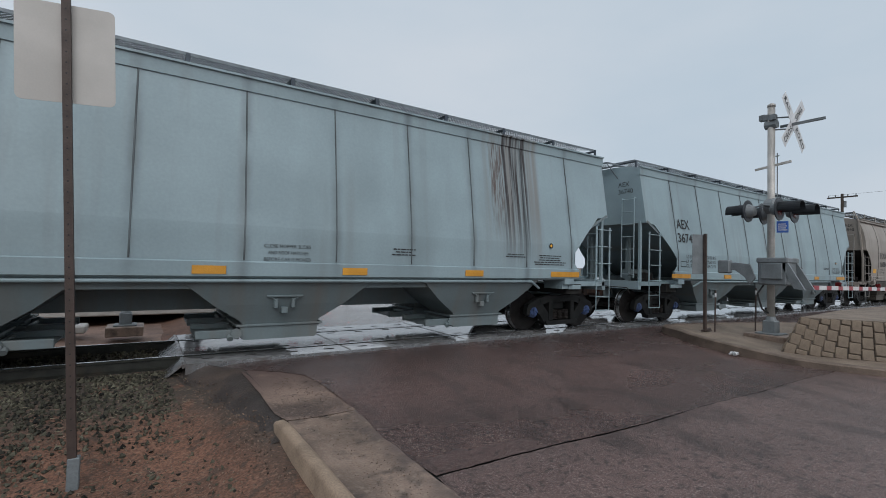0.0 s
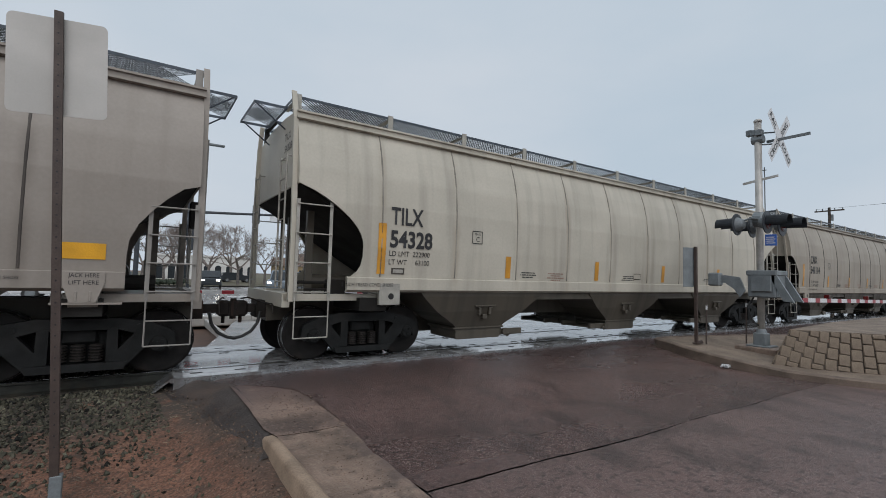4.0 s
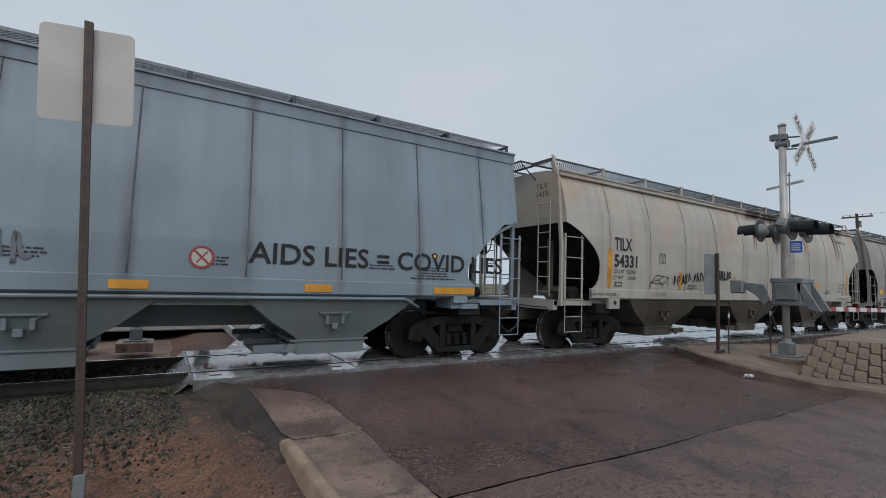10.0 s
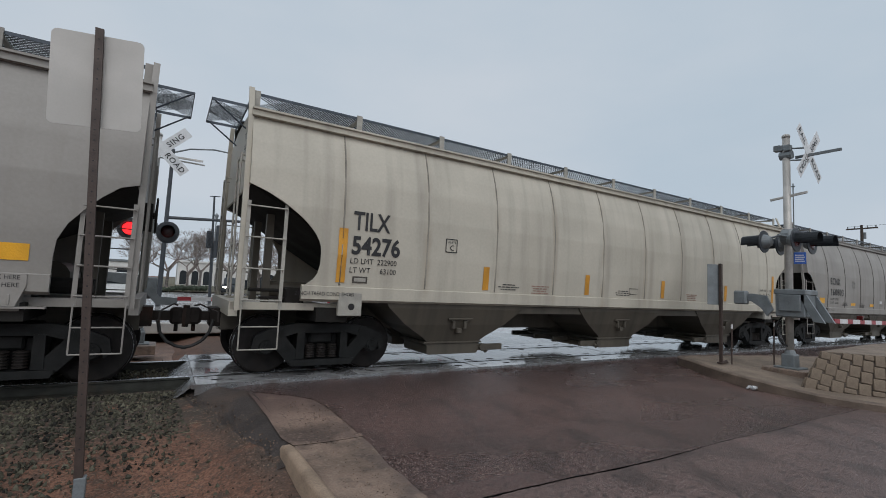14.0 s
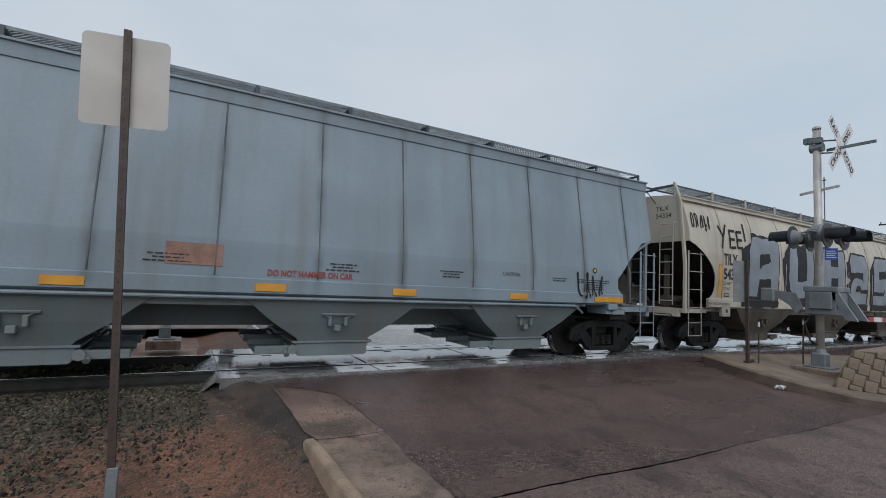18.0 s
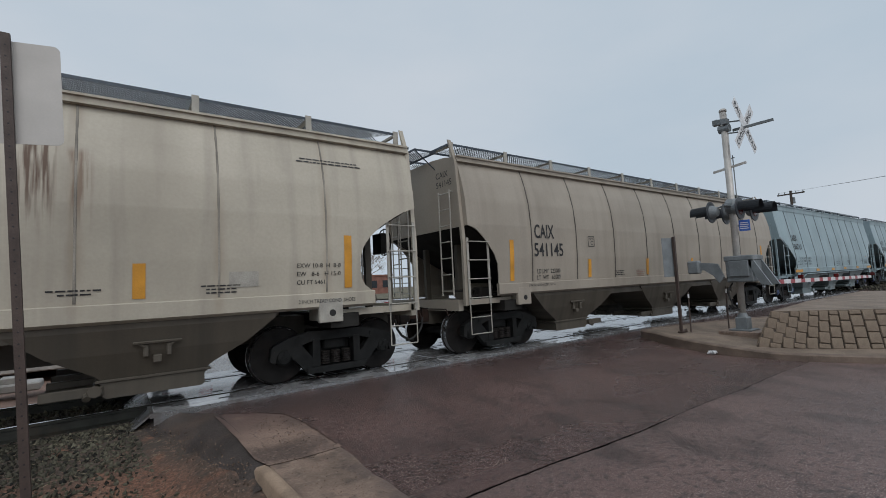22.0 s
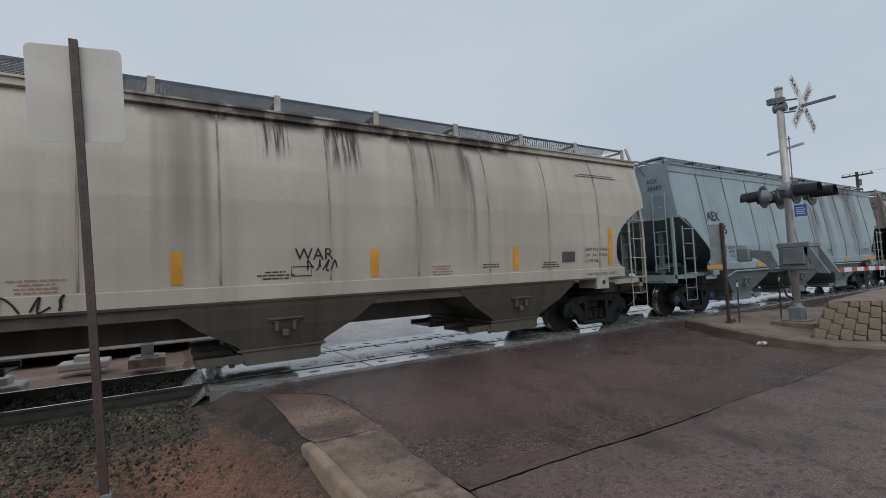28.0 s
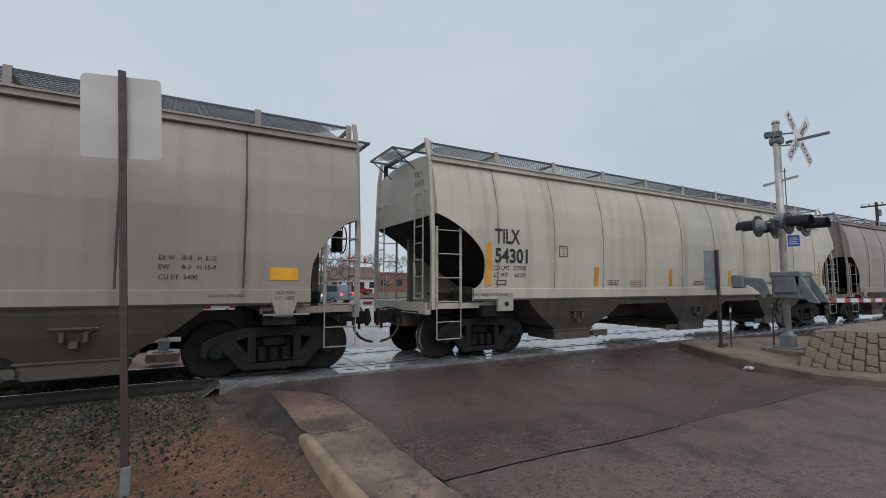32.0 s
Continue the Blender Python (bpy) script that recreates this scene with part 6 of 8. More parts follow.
# concrete crossing panels: between the rails and outside them, with bolt slots
bmp = {}
for nm, y0, y1 in (("near", -1.38, -0.835), ("gauge", -0.675, 0.675), ("far", 0.835, 1.45)):
    for k in range(14):
        x0 = 0.62 + k * 2.46
        key = (nm, 0)
        if key not in bmp:
            bm = bmesh.new()
            rbox(bm, 0.0, 2.44, y0, y1, -0.22, -0.006, 0.012)
            bmp[key] = tagged(part("crossing_panel", bm, M_PANEL, None, "", pose(x0, 0, 0)), "wet grey concrete crossing panel", "crossing panel", "crossing panels", "structure")
            bm = bmesh.new()
            for sx in (0.3, 0.9, 1.55, 2.15):
                for sy in ((y0 + 0.14, y1 - 0.14) if nm == "gauge" else ((y0 + y1) / 2,)):
                    box(bm, sx - 0.08, sx + 0.08, sy - 0.018, sy + 0.018, -0.02, 0.0)
            bmp[key + (1,)] = part("bolt_slots", bm, M_TAR, bmp[key])
        else:
            copy_thing(bmp[key], pose(x0, 0, 0.002 * ((k * 7) % 3 - 1)))
for y0, y1 in ((-1.415, -0.835), (-0.675, 0.675), (0.835, 1.45)):
    bm = bmesh.new()
    box(bm, 0.575, 0.617, y0, y1, -0.06, -0.003)
    tagged(part("panel_end_angle", bm, M_STEELW), "bare steel angle capping the crossing panels", "steel angle", "panel edge angles", "structure")
bm = bmesh.new()
box(bm, 0.62, 35.0, -1.412, -1.384, -0.15, -0.004)
tagged(part("panel_edge_angle", bm, M_STEELW), "bare steel angle along the crossing panels", "steel angle", "panel edge angles", "structure")
# steel deflector plates at the panels' ends
for y0, y1, w in ((-0.64, 0.64, 0.42), (-1.36, -0.86, 0.30), (0.86, 1.42, 0.30)):
    bm = bmesh.new()
    v = [bm.verts.new(p) for p in ((0.60, y0, 0.0), (0.60, y1, 0.0), (0.60 - w, y1 - 0.05, -0.24), (0.60 - w, y0 + 0.05, -0.24), (0.60, y0, -0.03), (0.60, y1, -0.03), (0.60 - w, y1 - 0.05, -0.27), (0.60 - w, y0 + 0.05, -0.27))]
    for f in ((0, 1, 2, 3), (7, 6, 5, 4), (0, 4, 5, 1), (1, 5, 6, 2), (2, 6, 7, 3), (3, 7, 4, 0)):
        bm.faces.new([v[i] for i in f])
    tagged(part("end_deflector", bm, M_STEELW), "sloping steel deflector plate at the crossing's end", "deflector plate", "crossing deflectors", "structure")

# rails
for s in (-1, 1):
    bm = bmesh.new()
    pr = [(-0.075, -0.18), (0.075, -0.18), (0.075, -0.168), (0.012, -0.145), (0.010, -0.045), (0.036, -0.035), (0.036, -0.008), (0.026, 0.0), (-0.026, 0.0), (-0.036, -0.008), (-0.036, -0.035), (-0.010, -0.045), (-0.012, -0.145), (-0.075, -0.168)]
    prism(bm, [(s * 0.753 + a, b) for a, b in pr], -400, 700, "x")
    rail = part("rail", bm, M_RAIL)
    rail.data.materials.append(M_RAILTOP)
    for p in rail.data.polygons:
        if p.center[2] > -0.012 and p.normal[2] > 0.3:
            p.material_index = 1
    tagged(rail, "steel rail with a polished head and rusty web", "rail", "rails of the track", "structure")

# sleepers and tie plates west of the crossing
bm = bmesh.new()
rbox(bm, -0.115, 0.115, -1.3, 1.3, -0.36, -0.195, 0.012)
tie0 = tagged(part("sleeper", bm, M_TIE, None, "", pose(0.2, 0, 0)), "dark timber sleeper in the ballast", "sleeper", "sleepers", "structure")
bm = bmesh.new()
for s in (-1, 1):
    box(bm, -0.10, 0.10, s * 0.753 - 0.18, s * 0.753 + 0.18, -0.196, -0.182)
    for d in (-0.11, 0.11):
        rod(bm, (0.05, s * 0.753 + d, -0.18), (0.05, s * 0.753 + d, -0.15), 0.016, 6)
part("tie_plates", bm, M_RAIL, tie0)
for k in range(1, 24):
    copy_thing(tie0, pose(0.2 - 0.53 * k, 0, 0, 0, 0, random.uniform(-1, 1)))


def stones(name, count, region, size, material, label, seed, lift=0.0):
    """Loose broken stones over the ground, as one scatter."""
    rng = random.Random(seed)
    verts, faces = [], []
    base = [(1, 0, 0), (-1, 0, 0), (0, 1, 0), (0, -1, 0), (0, 0, 1), (0, 0, -1)]
    tri = [(0, 2, 4), (2, 1, 4), (1, 3, 4), (3, 0, 4), (2, 0, 5), (1, 2, 5), (3, 1, 5), (0, 3, 5)]
    for _ in range(count):
        x, y, ok = region(rng)
        if not ok:
            continue
        s = size * rng.uniform(0.45, 1.5) ** 1.3
        e = Euler((rng.uniform(0, 6), rng.uniform(0, 6), rng.uniform(0, 6))).to_matrix()
        k = len(verts)
        z = ground_z(x, y) - 0.05 + lift + s * 0.2
        sq = (rng.uniform(0.7, 1.2), rng.uniform(0.6, 1.1), rng.uniform(0.4, 0.8))
        for b in base:
            v = e @ Vector((b[0] * sq[0], b[1] * sq[1], b[2] * sq[2])) * s * rng.uniform(0.75, 1.15)
            verts.append((x + v.x, y + v.y, z + v.z))
        faces += [tuple(k + i for i in t) for t in tri]
    me = bpy.data.meshes.new(name)
    me.from_pydata(verts, [], faces)
    me.materials.append(material)
    return tagged(new(name, me), label, "stones", kind="stuff")


def near_ballast(rng):
    x, y = rng.uniform(-8, 0.85), -1.0 - 4.6 * rng.random() ** 1.25
    keep = rng.random() < (1.0 if y > -2.3 else max(0.10, 1.0 - 0.27 * (-2.3 - y) - 0.42 * max(0, x + 1.2) - 0.5 * max(0.0, noise.noise((x * 1.3, y * 1.3, 5)))))
    if x > 0.3 and y < -1.2 and x > lerp_table([(-3.4, 1.0), (-2.9, 0.68), (-2.1, 0.52), (-1.2, 0.38)], y):
        keep = False
    return x, y, keep


stones("ballast_near", 34000, near_ballast, 0.025, M_BALLAST, "grey and tan crushed ballast stones beside the rail", 3)
stones("ballast_track", 4000, lambda r: (r.uniform(-9, 0.3), r.uniform(-0.7, 0.7), True), 0.032, M_BALLAST, "dark ballast between the rails", 4, 0.03)
stones("ballast_far", 1500, lambda r: (r.uniform(-12, 0.3), 1.0 + 3.5 * r.random() ** 1.5, True), 0.036, M_BALLAST, "grey ballast stones on the far side of the track", 5)
stones("ballast_east", 5000, lambda r: (r.uniform(35.5, 80), r.uniform(-2.4, 2.4), True), 0.06, M_BALLAST, "grey ballast under the track past the crossing", 7, 0.1)
stones("dirt_pebbles", 11000, lambda r: (r.uniform(-5, 1.25), r.uniform(-7.5, -2.4), True), 0.010, M_PEBBLE, "small pebbles strewn over red dirt", 6, 0.004)
stones("gutter_grit", 1500, lambda r: (1.5 + 0.68 * r.random() ** 0.6, r.uniform(-7.5, -2.3), True), 0.006, M_PEBBLE, "fine grit in the concrete gutter", 8, 0.055)
stones("asphalt_crumbs", 700, lambda r: ((lambda y: (r.uniform(0.5 + 0.5 * max(0, (-1.2 - y) / 2.2), 0.75 + 0.7 * min(1, (-0.9 - y) / 1.5)), y, True))(r.uniform(-3.6, -1.0))), 0.009, M_PEBBLE, "crumbs of broken asphalt on the shoulder", 9, 0.035)


def straws(name, count, region, seed, label):
    """Short dry stalks and leaf scraps lying on the ground, as one scatter."""
    rng = random.Random(seed)
    verts, faces = [], []
    for _ in range(count):
        x, y = region(rng)
        a, ln, w = rng.uniform(0, 6.28), rng.uniform(0.03, 0.13), rng.uniform(0.002, 0.007)
        z = ground_z(x, y) - 0.05 + rng.uniform(0.012, 0.035)
        dx, dy = math.cos(a) * ln / 2, math.sin(a) * ln / 2
        k = len(verts)
        tilt = rng.uniform(-0.015, 0.015)
        verts += [(x - dx - dy / ln * w, y - dy + dx / ln * w, z - tilt), (x - dx + dy / ln * w, y - dy - dx / ln * w, z - tilt), (x, y, z + 0.006), (x + dx, y + dy, z + tilt)]
        faces += [(k, k + 1, k + 2), (k, k + 2, k + 3), (k + 1, k + 3, k + 2)]
    me = bpy.data.meshes.new(name)
    me.from_pydata(verts, [], faces)
    me.materials.append(M_STRAW)
    return tagged(new(name, me), label, "litter", kind="stuff")


straws("dry_grass_litter", 900, lambda r: (r.uniform(-5, 0.7), -1.2 - 3.0 * r.random() ** 1.3), 14, "dry grass stalks and leaf scraps on ballast")

# ---- roadside: sign, island, signal mast ----
sign = empty("street_sign", pose(-0.36, -3.50, -0.62), "pale aluminium sign seen from behind on a brown post", "street sign")
bm = bmesh.new()
prism(bm, [(-0.032, -0.03), (0.032, -0.03), (0.036, 0.0), (0.016, 0.006), (0.012, 0.028), (-0.012, 0.028), (-0.016, 0.006), (-0.036, 0.0)], 0.25, 4.40, "z")
for v in bm.verts:
    v.co.x += -0.225 * v.co.z / 4.36
part("post", bm, M_POSTBR, sign, "brown perforated U-channel post")
bm = bmesh.new()
rod(bm, (0, -0.0315, 0), (0, -0.029, 0), 0.008, 6)
hole0 = part("post_hole", bm, M_TAR, sign, "", pose(-0.225 * 0.55 / 4.36, 0, 0.55))
for k in range(1, 40):
    ob = new("post_hole", hole0.data)
    ob.parent = sign
    ob.matrix_basis = pose(-0.225 * (0.55 + k * 0.096) / 4.36, 0, 0.55 + k * 0.096)
bm = bmesh.new()
rbox(bm, -0.045, 0.045, -0.04, 0.045, -0.1, 0.30, 0.006)
part("sleeve", bm, M_SIGGREY, sign, "galvanised base sleeve")
bm = bmesh.new()
w, h, r = 0.362, 0.445, 0.05
pts = []
for cx, cz, a0 in ((w - r, h - r, 0), (-w + r, h - r, 90), (-w + r, -h + r, 180), (w - r, -h + r, 270)):
    for k in range(5):
        a = radians(a0 + 22.5 * k)
        pts.append((cx + r * math.cos(a), cz + r * math.sin(a)))
prism(bm, pts, 0.034, 0.038)
plate = part("sign_plate", bm, M_SIGNBACK, sign, "bare grey sign back", pose(-0.212, 0, 3.912, 0, -2.8, -7))
bm = bmesh.new()
for z in (-0.33, 0.33):
    rod(bm, (0.01, 0.01, z), (0.01, 0.046, z), 0.011, 6)
part("bolt", bm, M_ALU, plate)

# island between the lanes
ISL = [(10.9, -2.35), (11.05, -2.05), (11.45, -1.85), (12.1, -1.9), (13.2, -2.2), (16.0, -2.9), (20.0, -4.0), (26, -7), (26, -14), (18, -13.5), (14.2, -10.6), (12.2, -8.4), (11.05, -6.9), (10.5, -5.9), (10.3, -5.0), (10.32, -4.0), (10.5, -3.1)]


def smooth_loop(pts, n=3):
    for _ in range(n):
        out = []
        for a, b in zip(pts, pts[1:] + pts[:1]):
            out += [(0.75 * a[0] + 0.25 * b[0], 0.75 * a[1] + 0.25 * b[1]), (0.25 * a[0] + 0.75 * b[0], 0.25 * a[1] + 0.75 * b[1])]
        pts = out
    return pts


def inset(pts, d):
    """The loop drawn in by d (a loop that runs clockwise from above)."""
    out = []
    k = len(pts)
    for i in range(k):
        a, b = Vector(pts[i - 1]), Vector(pts[(i + 1) % k])
        t = (b - a).normalized()
        out.append((pts[i][0] + d * t.y, pts[i][1] - d * t.x))
    return out


loop = smooth_loop(ISL, 2)
ILIFT = 0.05


def isl_z(y):
    return max(-0.16, min(0.03, 0.03 - 0.075 * (-2.6 - y))) + ILIFT


bm = bmesh.new()
rings = []
for d, dz in ((0.0, -0.30), (0.0, -0.02), (0.03, 0.0), (0.15, 0.005), (0.155, -0.01)):
    rings.append([bm.verts.new((x, y, isl_z(y) + dz)) for x, y in inset(loop, d)])
for a, b in zip(rings, rings[1:]):
    for i in range(len(loop)):
        j = (i + 1) % len(loop)
        bm.faces.new((a[i], a[j], b[j], b[i]))
tagged(part("island_kerb", bm, M_ISLKERB), "buff concrete kerb round the traffic island", "kerb", kind="structure")
bm = bmesh.new()
ring = [bm.verts.new((x, y, isl_z(y) - 0.008)) for x, y in inset(loop, 0.15)]
mid = [bm.verts.new((x * 0.5 + 15.5 * 0.5, y * 0.5 - 6.5 * 0.5, isl_z(y * 0.5 - 3.25) - 0.008)) for x, y in inset(loop, 0.15)]
for i in range(len(ring)):
    j = (i + 1) % len(ring)
    bm.faces.new((ring[i], ring[j], mid[j], mid[i]))
bm.faces.new(mid)
tagged(part("island_pavement", bm, M_ISLAND), "tan gritty pavement of the traffic island", "pavement", kind="structure")

# battered block wall of the planter on the island
WPATH = [(14.6, -4.35), (10.80, -4.72), (11.72, -6.10), (12.9, -7.8), (14.4, -9.8)]


def wall_runs():
    """The two faces of the wall: foot of each end, unit way along, inward normal."""
    out = []
    for a, b in zip(WPATH, WPATH[1:]):
        a, b = Vector(a), Vector(b)
        t = (b - a).normalized()
        n = Vector((t.y, -t.x))
        if (Vector((14.5, -6.6)) - a).dot(n) < 0:
            n = -n
        out.append((a, b, t, n))
    return out


wall = empty("planter_wall", pose(12.0, -5.2, 0), "low battered wall of buff blocks round a planter", "block wall", kind="structure")
BATTER, TOPZ, ROW, COL = 0.24, 0.60, 0.225, 0.205
OFF = Vector((12.0, -5.2, 0.0))


def corner(i, f):
    """Foot (f = 0) or top (f = 1) of the wall where its faces meet."""
    runs = wall_runs()
    p = Vector(WPATH[i])
    if i == 0:
        q = p + runs[0][3] * BATTER * f
    elif i == len(WPATH) - 1:
        q = p + runs[-1][3] * BATTER * f
    else:
        n0, n1 = runs[i - 1][3], runs[i][3]
        q = p + (n0 + n1) * BATTER * f / (1 + n0.dot(n1))
    z0 = isl_z(p.y) - 0.03
    return Vector((q.x, q.y, z0 + (TOPZ - z0) * f))


bm = bmesh.new()
lo = [bm.verts.new(corner(i, 0) - OFF) for i in range(len(WPATH))]
hi = [bm.verts.new(corner(i, 1) - OFF) for i in range(len(WPATH))]
for i in range(len(WPATH) - 1):
    bm.faces.new((lo[i], lo[i + 1], hi[i + 1], hi[i]))
part("mortar_bed", bm, M_JOINT, wall, "dark joints between the blocks")
rngw = random.Random(12)
block_meshes = {}


def block_mesh(hh):
    key = round(hh, 2)
    if key not in block_meshes:
        bm = bmesh.new()
        box(bm, -COL / 2 + 0.009, COL / 2 - 0.009, -0.03, 0.04, -key / 2 + 0.009, key / 2 - 0.009)
        bmesh.ops.bevel(bm, geom=bm.edges[:], offset=0.012, segments=1, affect="EDGES")
        me = bpy.data.meshes.new("block")
        bm.to_mesh(me)
        bm.free()
        me.materials.append(M_PAVER)
        block_meshes[key] = me
    return block_meshes[key]


for i, (a, b, t, n) in enumerate(wall_runs()):
    c0, c1, d0, d1 = corner(i, 0), corner(i + 1, 0), corner(i, 1), corner(i + 1, 1)
    ncol = max(1, round((c1 - c0).length / COL))
    for k in range(ncol):
        f0, f1 = (k + 0.5) / ncol, (k + 0.5) / ncol
        foot = c0 + (c1 - c0) * f0
        top = d0 + (d1 - d0) * f1
        up = top - foot
        H = up.length
        up.normalize()
        side = (c1 - c0).normalized()
        out = side.cross(up)
        if out.dot(Vector((n.x, n.y, 0))) > 0:
            side, out = -side, -out
        squeeze = ((d1 - d0).length / (c1 - c0).length)
        h0 = 0.0
        cut = [ROW * 0.5 if k % 2 else ROW]
        while sum(cut) < H - 0.06:
            cut.append(min(ROW, H - sum(cut)))
        for hh in cut:
            mid = foot + up * (h0 + hh / 2)
            fz = (h0 + hh / 2) / H
            h0 += hh
            m = Matrix(((side.x, -out.x, up.x, mid.x), (side.y, -out.y, up.y, mid.y), (side.z, -out.z, up.z, mid.z), (0, 0, 0, 1)))
            m = Matrix.Translation(-OFF) @ m @ pose(0, rngw.uniform(-0.008, 0.004), 0, rngw.uniform(-1, 1), rngw.uniform(-1.5, 1.5), rngw.uniform(-1.5, 1.5)) @ Matrix.Diagonal((1 + (squeeze - 1) * fz, 1, 1, 1))
            ob = new("block", block_mesh(hh))
            ob.parent = wall
            ob.matrix_basis = m
bm = bmesh.new()
cap = [bm.verts.new(corner(i, 1) + Vector((0.0, 0.0, 0.012))) for i in range(len(WPATH))] + [bm.verts.new((20, -9.5, 0.62)), bm.verts.new((20, -4.6, 0.62))]
bm.faces.new(cap)
ext = bmesh.ops.extrude_face_region(bm, geom=bm.faces[:])
bmesh.ops.translate(bm, verts=[v for v in ext["geom"] if isinstance(v, bmesh.types.BMVert)], vec=(0, 0, -0.06))
tagged(part("planter_top", bm, M_ISLAND), "pale mortar and gravel cap of the planter", "planter", kind="structure")

# low sign post and marker posts on the island
ob = empty("small_sign", pose(11.30, -2.98, 0.06), "narrow sign edge-on to the road on a brown post", "street sign")
bm = bmesh.new()
prism(bm, [(-0.032, -0.03), (0.032, -0.03), (0.032, 0.03), (-0.032, 0.03)], 0.0, 2.32, "z")
part("post", bm, M_POSTBR, ob)
bm = bmesh.new()
rbox(bm, -0.31, 0.03, 0.035, 0.042, 1.35, 2.30, 0.003)
part("sign_plate", bm, M_SIGGREY, ob, "", pose(0, 0, 0, 0, 0, -25))
bm = bmesh.new()
box(bm, -0.08, 0.22, -0.05, 0.05, 0.0, 0.03)
rod(bm, (0.03, 0, 0.02), (0.20, -0.02, 0.05), 0.03, 6)
part("base", bm, M_POSTBR, ob)
for x, y, z, hgt in ((11.52, -3.10, 0.05, 0.98), (12.75, -3.45, 0.04, 1.06)):
    ob = empty("marker_post", pose(x, y, z, 0, 1.5, 0), "thin dark marker rod standing in the island", "marker post", "island marker posts")
    bm = bmesh.new()
    rod(bm, (0, 0, 0), (0, 0, hgt), 0.018, 8)
    part("rod", bm, M_POSTBR, ob)
    bm = bmesh.new()
    rod(bm, (0, 0, hgt - 0.16), (0, 0, hgt - 0.06), 0.021, 8)
    part("band", bm, M_SIGNWHITE, ob, "white reflective band")
bm = bmesh.new()
for k in range(7):
    disc_stack(bm, (random.uniform(-0.06, 0.06), random.uniform(-0.06, 0.06), 0.01), (random.uniform(-1, 1), random.uniform(-1, 1), 0.6), [(0, 0.02), (0.02, 0.05), (0.04, 0.03)], 7)
tagged(part("litter", bm, M_SIGNWHITE, None, "", pose(10.22, -4.12, -0.20)), "crumpled white litter against the kerb", "litter")


def signal_light(parent, x, y, z, face, lit, hood=0.5):
    """One flashing-light unit: backing disc, hood, lens. face: +1 or -1 along y."""
    bm = bmesh.new()
    disc_stack(bm, (x, y, z), (0, face, 0), [(-0.16, 0.05), (-0.13, 0.11), (-0.02, 0.16), (0.0, 0.17)], 20)
    house = part("lamp_housing", bm, M_SIGGREY, parent, "grey cast lamp housing")
    bm = bmesh.new()
    disc_stack(bm, (x, y, z), (0, face, 0), [(0.0, 0.05), (0.0, 0.255), (0.012, 0.26), (0.024, 0.255), (0.024, 0.17)], 28)
    part("backing_disc", bm, M_SIGBLK, house, "round black backing disc")
    bm = bmesh.new()
    n = 14
    rows = []
    for h in range(5):
        d = hood * h / 4
        rows.append([bm.verts.new((x + 0.165 * math.cos(a) * (1 - 0.05 * h / 4), y + face * (0.024 + d * (1 if abs(math.cos(a)) < 0.99 or 1 else 1)), z + 0.165 * math.sin(a) - 0.015 * h / 4)) for a in [math.pi * (-0.12 + 1.24 * i / n) for i in range(n + 1)]])
    for a, b in zip(rows, rows[1:]):
        for i in range(n):
            bm.faces.new((a[i], a[i + 1], b[i + 1], b[i]))
    bmesh.ops.solidify(bm, geom=bm.faces[:], thickness=0.006)
    part("hood", bm, M_SIGBLK, house, "long black visor")
    bm = bmesh.new()
    disc_stack(bm, (x, y, z), (0, face, 0), [(0.026, 0.15), (0.035, 0.12), (0.042, 0.05)], 20)
    part("lens", bm, M_REDLAMP if lit else M_REDDARK, house, "lit red lens" if lit else "unlit red lens")


def crossbuck(parent, x, y, z, face, tilt=0.0, size=1.55, lw=0.27):
    b = {}
    for nm, ang, words in (("blade_rail", -45, ("RAIL", "ROAD")), ("blade_cross", 45, ("CROS", "SING"))):
        bm = bmesh.new()
        rbox(bm, -size / 2, size / 2, 0.0, 0.004, -lw / 2, lw / 2, 0.0015)
        bl = part("blade", bm, M_SIGNWHITE, parent, "white crossbuck blade with black letters", pose(x, y + (0.008 if ang > 0 else 0.0), z, 0, 0, 0 if face < 0 else 180) @ pose(0, 0, 0, 0, -ang, 0))
        for w, off in zip(words, (-size / 2 + 0.06, 0.15)):
            me = text_mesh(w, 0.19, 1.15, 0.002)
            me.materials.clear()
            me.materials.append(M_BLACK)
            for v in me.vertices:
                v.co = (off + v.co.x, -0.006, -0.068 + v.co.y)
            t = new("lettering", me)
            t.parent = bl


